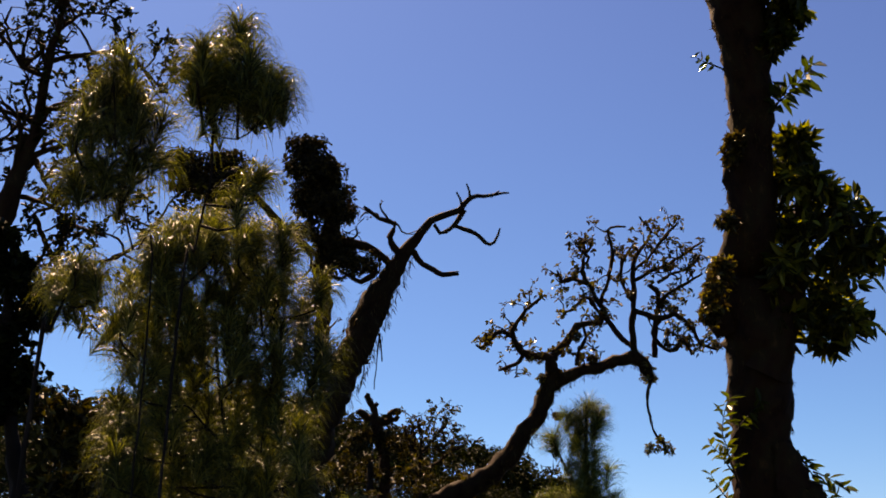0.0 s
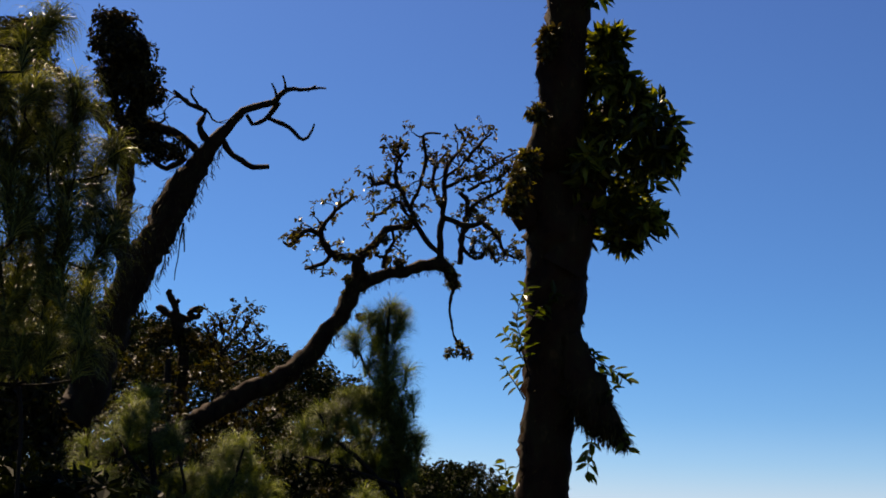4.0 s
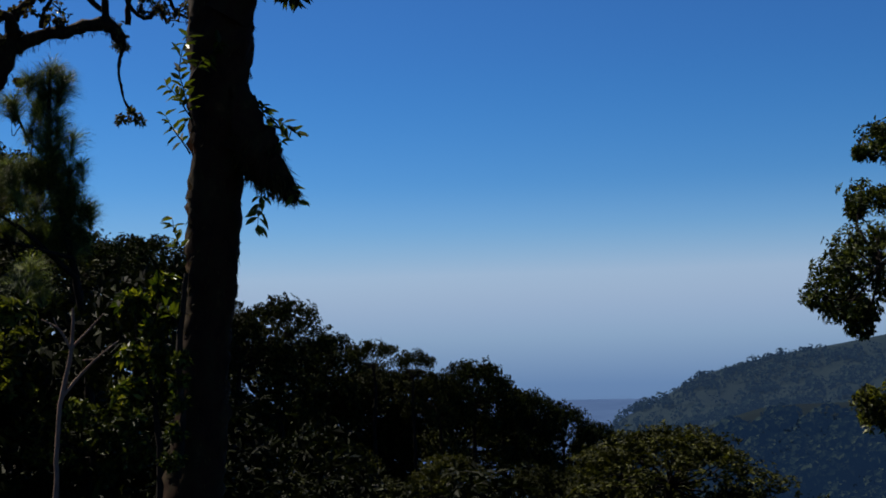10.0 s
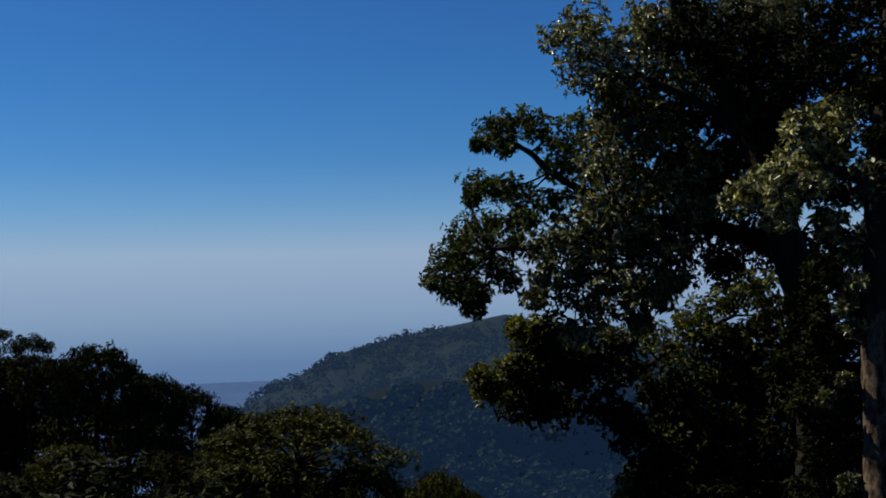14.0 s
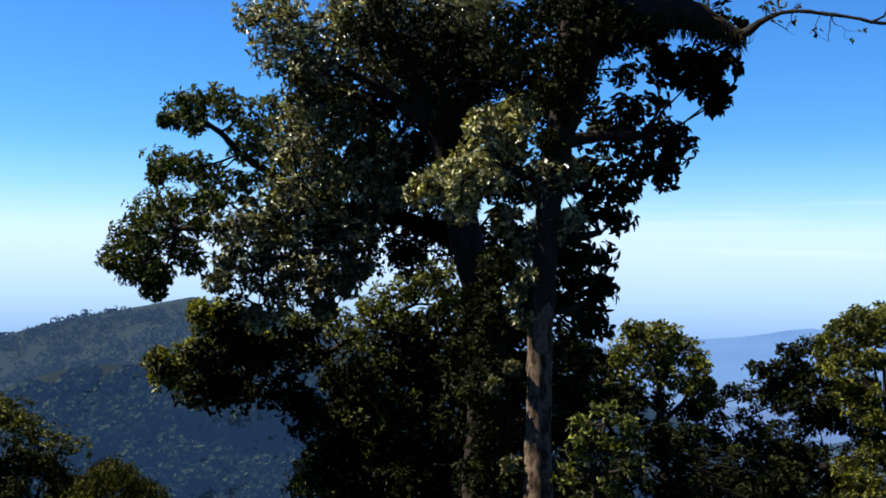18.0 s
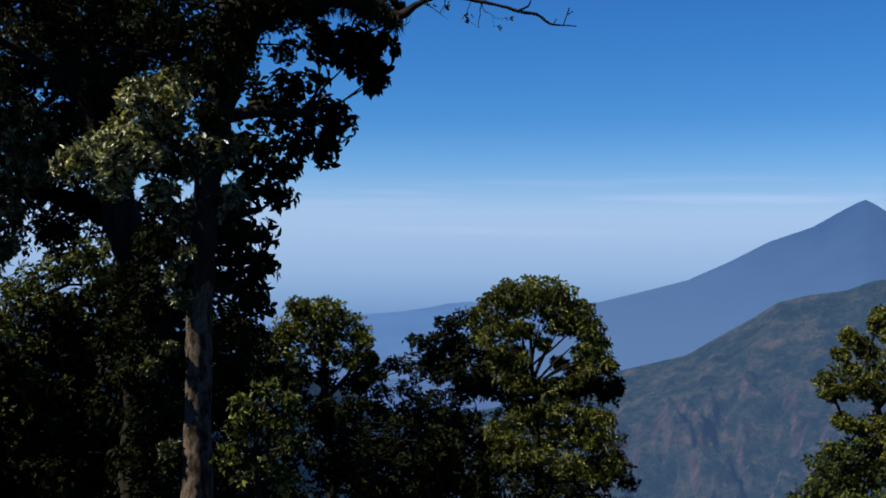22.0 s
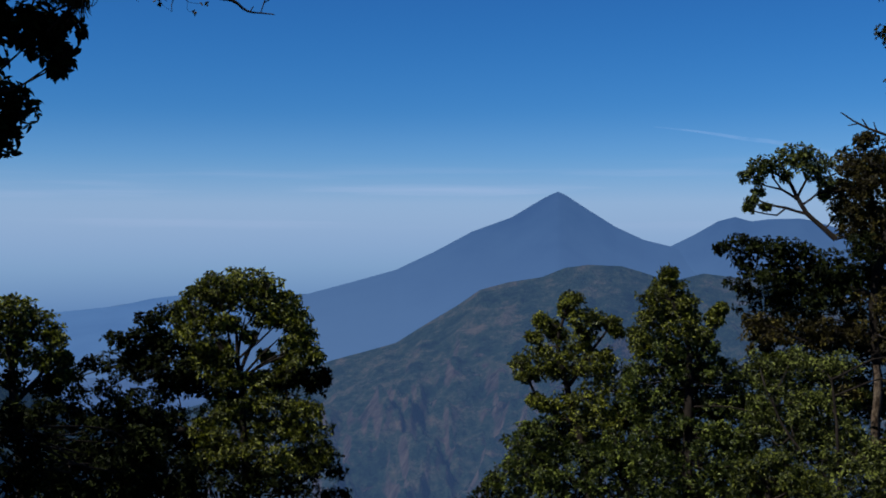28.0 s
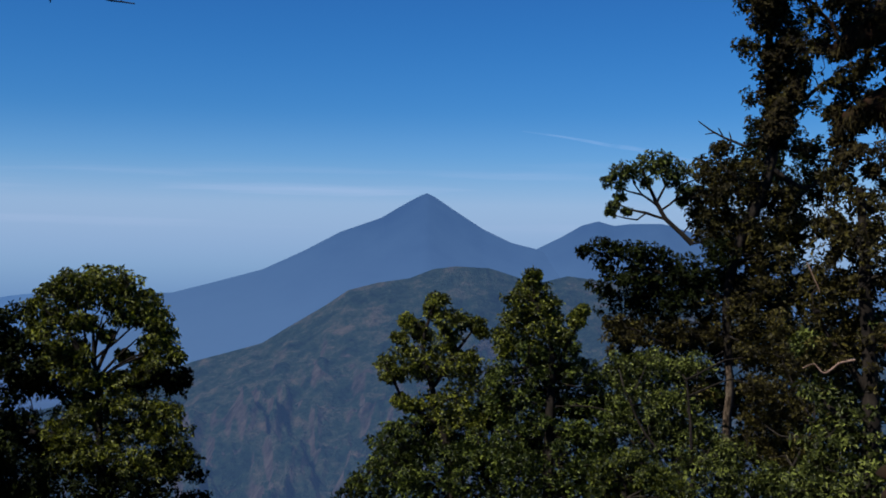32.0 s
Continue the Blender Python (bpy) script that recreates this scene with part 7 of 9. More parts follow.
    # Near-black leaves added in front of the second stem to darken it.
    boughs.append(("stem_bough", LEAF_PAINTED_SHADE, [(12.48, 6.48, 0.89, 0.237), (12.49, 6.40, 0.34, 0.237), (12.41, 6.44, -0.21, 0.251), (12.38, 6.34, -0.74, 0.251), 
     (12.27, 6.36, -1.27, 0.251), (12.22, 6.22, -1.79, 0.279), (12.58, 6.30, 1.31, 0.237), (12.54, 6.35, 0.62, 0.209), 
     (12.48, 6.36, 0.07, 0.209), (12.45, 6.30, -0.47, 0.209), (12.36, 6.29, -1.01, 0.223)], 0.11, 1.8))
    boughs.append(("shaded_bough", LEAF_PAINTED_SHADE, [(13.86, 5.90, 1.31, 0.329), (13.88, 5.83, 0.72, 0.329), (13.83, 5.85, 0.14, 0.329), (13.79, 5.79, -0.44, 0.344), 
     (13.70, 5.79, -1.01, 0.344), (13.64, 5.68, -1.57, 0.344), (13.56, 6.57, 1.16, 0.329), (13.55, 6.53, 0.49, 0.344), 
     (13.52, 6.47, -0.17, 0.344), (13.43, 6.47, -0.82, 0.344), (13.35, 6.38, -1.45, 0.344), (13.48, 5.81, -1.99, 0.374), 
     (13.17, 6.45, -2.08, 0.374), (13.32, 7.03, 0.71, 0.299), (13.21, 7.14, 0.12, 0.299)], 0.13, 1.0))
    boughs.append(("crown_top", LEAF_PAINTED_SHADE, [(11.74, 5.77, 4.74, 0.289), (12.27, 5.45, 5.01, 0.299), (12.82, 5.17, 5.05, 0.332), (12.29, 4.71, 4.79, 0.320), (12.79, 4.56, 4.78, 0.286), (13.24, 4.30, 5.03, 0.301), (12.77, 3.74, 4.61, 0.310)], 0.12, 0.9))
    for k, (nm, mat, bl, leaf, rate) in enumerate(boughs):
        v, f = twigs_to(spline(dark, 0.3) if nm in ("stem_bough", "shaded_bough") else starts, bl, 0.012 if nm in ("stem_bough", "shaded_bough") else 0.026, 80 + k, 4)
        br = part("branchwork", mesh_of("branchwork", v, f, BARK_DARK, True), t, kind="stuff")
        if nm == "right_bough":
            v, f = foliage(bl, 0.125, rate=0.42, seed=80 + k, rosette=5, aspect=0.46, rich=True, swell=1.3, clump=0.4, gap=0.1 if k == 6 else 0.35, droop=0.3)
        else:
            v, f = foliage(bl, leaf * 0.78, rate=rate * 1.1, seed=80 + k, rosette=7, aspect=0.42, rich=k in (3, 4, 5), swell=1.25, layers=1 if nm == "mossy_top" else 2)
        part(nm, mesh_of(nm, v, f, mat), br)
    rng = np.random.default_rng(4)
    v, f = strands(lims[6][:5], 2500, 0.16, 0.012, rng)
    part("moss_beard", mesh_of("moss_beard", v, f, MOSS), t, "dark moss hanging under the limb", "stuff")
    clumps = [(11.61, 5.53, 1.06, 0.102), (11.58, 5.59, 0.94, 0.064), (11.62, 5.50, 0.72, 0.076), (11.66, 5.45, 1.19, 0.089), 
     (11.40, 5.54, -0.87, 0.076), (11.54, 5.57, 0.18, 0.051), (11.43, 5.76, -0.01, 0.064)]
    foliage_part("trunk_epiphyte", clumps, LEAF_WAX, t, 0.09, "", rate=0.7, seed=95)


big_tree()


def side_tree(name, label, at, trunks, groups, seed, leaf, thick=0.03, bark=BARK_DARK, rate=0.95, aspect=0.42, trunk_mat=None, slim=0.7, **k):
    """A tree of one or more stems with foliage groups, each a bough of its own."""
    trunks = [[(x, y, z, r * slim) for x, y, z, r in q] for q in trunks]
    t = thing(name, at, label, "tree")
    for i, q in enumerate(trunks):
        limb("trunk" if i == 0 else "limb", rooted(q) if i == 0 else q, trunk_mat or bark, t, "", 10, 0.2, 0.08, 0.012)
    starts = np.vstack([spline(q, 0.3) for q in trunks])
    for i, (mat, bl, *own) in enumerate(groups):
        o = {**k, **(own[0] if own else {})}
        v, f = twigs_to(starts, bl, thick, seed + i, 4)
        br = part("branchwork", mesh_of("branchwork", v, f, bark, True), t, kind="stuff")
        dark = mat is LEAF_PAINTED_SHADE
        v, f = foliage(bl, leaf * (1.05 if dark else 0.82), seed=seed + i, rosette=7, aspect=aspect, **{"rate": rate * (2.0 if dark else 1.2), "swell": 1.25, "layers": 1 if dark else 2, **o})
        part("foliage", mesh_of("foliage", v, f, mat), br)
    return t


def valley_trees():
    side_tree("slope_tree", "yellow-green tree growing behind the tall tree", (15.45, 10.31, -4.42), [[(15.34, 10.24, -4.83, 0.234), (15.69, 10.50, -3.39, 0.214), (15.82, 10.80, -2.14, 0.195), (15.90, 10.98, -1.02, 0.156), 
     (15.85, 11.19, -0.26, 0.117), (15.41, 11.82, -0.06, 0.088), (14.87, 12.48, -0.06, 0.058)], [(15.86, 10.85, -1.77, 0.117), (16.36, 10.37, -0.64, 0.097), (16.73, 9.91, 0.33, 0.058)], [(15.38, 10.38, -3.04, 0.114), (16.05, 9.72, -2.06, 0.086), (16.52, 9.24, -0.96, 0.057)], [(15.85, 11.19, -0.26, 0.078), (16.32, 10.57, 0.23, 0.058), (16.74, 9.92, 0.62, 0.039)]],
              [(LEAF_YELLOW, [(13.79, 13.06, -0.29, 0.210), (13.87, 12.94, -0.57, 0.210), (14.07, 12.76, -0.30, 0.248), (14.26, 12.57, -0.12, 0.286), 
     (14.10, 12.67, -0.67, 0.229), (14.44, 12.36, -0.21, 0.324), (14.35, 12.39, -0.67, 0.267), (14.63, 12.16, -0.03, 0.324), 
     (14.59, 12.25, 0.44, 0.324), (14.34, 12.52, 0.35, 0.267), (14.72, 11.99, -0.40, 0.324), (14.64, 12.04, -0.77, 0.248), 
     (14.29, 12.60, 0.53, 0.172), (14.98, 11.72, -0.03, 0.286)]),
               # Middle of the bough in near-black leaves, its shade painted in.
               (LEAF_PAINTED_SHADE, [(13.34, 11.23, 0.15, 0.348), (13.67, 11.16, -0.21, 0.353), (13.62, 11.56, -0.49, 0.358), (13.71, 10.87, 0.15, 0.350), (13.92, 10.92, -0.39, 0.355), (13.92, 11.25, -0.76, 0.359), (13.27, 11.37, -0.70, 0.351), (14.24, 10.63, -0.22, 0.356), (14.34, 10.80, -0.77, 0.361), (13.19, 11.64, -0.20, 0.352), (14.36, 10.44, -0.92, 0.357), (13.97, 10.43, 0.15, 0.348), (14.26, 10.20, -1.24, 0.353), (13.38, 11.80, -0.65, 0.358), (13.51, 11.15, 0.49, 0.350)]),
               (LEAF_SLOPE, [(15.60, 11.60, 0.22, 0.331), (15.88, 11.21, 0.32, 0.389), (16.15, 10.81, 0.13, 0.350), (16.33, 10.58, 0.52, 0.331), 
     (16.54, 10.26, 0.71, 0.331), (15.74, 11.35, -0.26, 0.331), (16.75, 9.93, 0.91, 0.350), (16.94, 9.59, 1.20, 0.370), 
     (17.03, 9.42, 0.72, 0.370), (16.83, 9.75, 0.33, 0.389), (16.57, 10.16, 0.13, 0.409), (16.29, 10.55, -0.26, 0.389), 
     (17.10, 9.23, 0.14, 0.350), (16.94, 9.47, -0.25, 0.370), (16.15, 10.69, -0.64, 0.350)]),
               (LEAF_SLOPE, [(15.93, 11.00, -0.73, 0.292), (16.64, 9.97, -0.35, 0.409), (16.85, 9.53, -0.73, 0.409), (17.05, 9.20, -0.63, 0.331), 
     (16.44, 10.18, -0.92, 0.409), (16.19, 10.48, -1.30, 0.409), (16.04, 10.73, -1.21, 0.350), (16.59, 9.82, -1.39, 0.428), 
     (16.83, 9.40, -1.39, 0.389), (15.83, 10.93, -1.67, 0.389), (16.00, 10.58, -1.95, 0.409), (15.67, 11.04, -2.04, 0.389), 
     (16.30, 10.09, -2.05, 0.428), (16.58, 9.59, -2.14, 0.428), (16.83, 9.18, -2.04, 0.389)]),
               (LEAF_SLOPE, [(15.18, 10.93, -2.33, 0.381), (15.49, 10.46, -2.42, 0.419), (15.78, 9.98, -2.51, 0.419), (16.05, 9.50, -2.60, 0.419), 
     (16.33, 9.02, -2.59, 0.419), (15.20, 10.71, -2.86, 0.419), (15.58, 10.07, -3.04, 0.477), (15.95, 9.43, -3.12, 0.477), 
     (16.31, 8.79, -3.11, 0.477), (14.95, 10.98, -3.03, 0.381), (16.93, 8.29, -1.50, 0.229), (16.78, 8.31, -2.22, 0.286), 
     (16.70, 8.17, -2.84, 0.381)])], 101, 0.12)
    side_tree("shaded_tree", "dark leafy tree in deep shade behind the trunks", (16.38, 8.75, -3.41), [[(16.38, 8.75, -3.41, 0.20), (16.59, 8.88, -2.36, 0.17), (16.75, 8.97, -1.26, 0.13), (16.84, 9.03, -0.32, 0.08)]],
              # Deep shade painted as near-black leaf colour on the whole tree.
              [(LEAF_PAINTED_SHADE, [
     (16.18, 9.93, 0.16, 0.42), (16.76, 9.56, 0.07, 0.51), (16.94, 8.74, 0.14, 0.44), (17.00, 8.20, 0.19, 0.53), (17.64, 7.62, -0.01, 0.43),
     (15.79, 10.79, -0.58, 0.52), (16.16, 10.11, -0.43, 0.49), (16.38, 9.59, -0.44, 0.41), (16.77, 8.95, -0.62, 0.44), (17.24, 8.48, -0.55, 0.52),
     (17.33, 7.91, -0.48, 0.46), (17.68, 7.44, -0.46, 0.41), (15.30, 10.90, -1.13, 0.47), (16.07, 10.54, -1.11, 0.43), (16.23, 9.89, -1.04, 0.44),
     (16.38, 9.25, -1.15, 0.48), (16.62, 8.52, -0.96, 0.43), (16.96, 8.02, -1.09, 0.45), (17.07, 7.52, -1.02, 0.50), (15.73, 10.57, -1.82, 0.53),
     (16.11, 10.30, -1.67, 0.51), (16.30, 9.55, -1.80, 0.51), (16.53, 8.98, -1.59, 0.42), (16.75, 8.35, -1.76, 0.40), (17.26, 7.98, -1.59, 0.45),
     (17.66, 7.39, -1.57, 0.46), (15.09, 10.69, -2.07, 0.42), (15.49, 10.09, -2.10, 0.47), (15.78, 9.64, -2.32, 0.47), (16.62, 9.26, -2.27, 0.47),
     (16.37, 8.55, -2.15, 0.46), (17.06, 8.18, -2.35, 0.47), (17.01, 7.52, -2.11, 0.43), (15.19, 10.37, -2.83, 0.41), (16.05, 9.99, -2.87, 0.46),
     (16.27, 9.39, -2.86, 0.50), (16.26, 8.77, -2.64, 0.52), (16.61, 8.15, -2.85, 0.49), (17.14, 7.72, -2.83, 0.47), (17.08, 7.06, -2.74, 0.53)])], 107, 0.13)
    side_tree("slope_shrub", "shrub with sunlit olive leaves beside the tall trunk", (10.70, 4.21, -1.89), [[(10.64, 4.19, -2.09, 0.083), (10.83, 4.26, -1.37, 0.059), (10.93, 4.36, -0.78, 0.035), (11.05, 4.29, -0.28, 0.024)]],
              [(LEAF_SLOPE, [(10.96, 4.50, -0.29, 0.141), (11.06, 4.29, -0.17, 0.153), (11.11, 4.13, -0.25, 0.130), (10.90, 4.59, -0.46, 0.153), 
     (10.98, 4.38, -0.45, 0.177), (11.05, 4.17, -0.50, 0.165), (11.13, 4.02, -0.38, 0.106), (10.88, 4.53, -0.68, 0.165), 
     (10.97, 4.26, -0.78, 0.177), (10.82, 4.59, -0.85, 0.153), (11.06, 4.05, -0.72, 0.130), (10.86, 4.39, -1.06, 0.200), 
     (10.98, 4.08, -1.04, 0.200)], {"gap": 0.5, "swell": 1.05, "layers": 1})], 111, 0.105)
    side_tree("dark_slope_tree", "dark leafy tree in the shade of the slope", (19.72, 8.46, -5.26), [[(19.66, 8.43, -5.45, 0.248), (20.11, 8.57, -3.77, 0.225), (20.47, 8.54, -2.20, 0.158), (20.67, 8.51, -0.91, 0.101)], [(20.22, 8.62, -3.26, 0.113), (20.79, 7.52, -2.59, 0.090), (21.07, 6.94, -2.14, 0.056)]],
              # Slope shade painted into near-black leaves.
              [(LEAF_PAINTED_SHADE, [(20.64, 8.68, -0.47, 0.406), (20.77, 8.32, -0.68, 0.406), (20.60, 8.60, -1.13, 0.451), (20.78, 8.09, -1.33, 0.451), 
     (20.96, 7.58, -1.42, 0.383), (20.53, 8.57, -1.78, 0.451), (20.99, 7.25, -1.95, 0.451), (20.75, 7.84, -2.18, 0.451), 
     (21.11, 6.85, -2.03, 0.383), (20.84, 7.31, -2.68, 0.519), (21.11, 6.63, -2.44, 0.451), (20.51, 8.09, -2.93, 0.519), 
     (21.25, 6.45, -1.91, 0.248), (20.97, 6.69, -3.07, 0.519), (20.61, 7.45, -3.52, 0.564)]),
               (LEAF_PAINTED_SHADE, [(23.13, 6.77, -2.77, 0.369), (23.11, 6.54, -3.20, 0.443), (22.96, 6.96, -3.34, 0.492), (23.22, 6.22, -3.07, 0.369), 
     (23.36, 6.03, -2.61, 0.320), (23.29, 5.79, -3.27, 0.492), (23.01, 6.39, -3.86, 0.615), (23.35, 5.35, -3.46, 0.492), 
     (23.53, 4.95, -2.99, 0.418), (23.46, 5.38, -2.91, 0.369), (23.45, 4.72, -3.62, 0.615), (23.16, 5.75, -3.92, 0.615)])], 121, 0.13)
    side_tree("small_dome_tree", "round-crowned tree on the edge of the slope", (24.34, 8.00, -5.19), [[(24.32, 7.87, -5.41, 0.187), (24.69, 7.99, -3.75, 0.173), (24.86, 8.17, -2.53, 0.147), (24.95, 8.27, -1.65, 0.107), 
     (24.99, 8.35, -1.02, 0.067)], [(24.89, 8.18, -2.28, 0.093), (25.11, 7.73, -1.76, 0.067), (25.23, 7.51, -1.25, 0.040)], [(24.92, 8.22, -2.03, 0.093), (24.78, 8.81, -1.54, 0.067), (24.73, 9.06, -1.16, 0.040)]],
              [(LEAF_YELLOW, [(24.89, 8.85, -0.19, 0.266), (25.01, 8.48, -0.25, 0.346), (25.12, 8.12, -0.30, 0.320), (24.90, 8.72, -0.64, 0.400), 
     (25.22, 7.76, -0.55, 0.320), (25.05, 8.23, -0.76, 0.400), (25.26, 7.51, -0.93, 0.320), (25.18, 7.62, -1.38, 0.320), 
     (24.77, 9.07, -0.78, 0.346), (24.67, 9.31, -0.91, 0.293), (25.05, 8.10, -1.26, 0.373), (24.85, 8.70, -1.28, 0.400), 
     (24.66, 9.17, -1.42, 0.320), (25.21, 7.37, -1.74, 0.213), (25.29, 7.27, -1.36, 0.160)]),
               # Unlit lower crown painted with near-black leaves.
               (LEAF_PAINTED_SHADE, [(24.56, 9.54, -1.04, 0.320), (24.56, 9.40, -1.56, 0.320), (24.72, 8.92, -1.73, 0.320), (24.92, 8.32, -1.78, 0.293), 
     (25.09, 7.72, -1.95, 0.213), (25.14, 7.48, -2.06, 0.160), (24.54, 9.67, -0.79, 0.240), (24.65, 9.03, -1.93, 0.240)])], 131, 0.15)
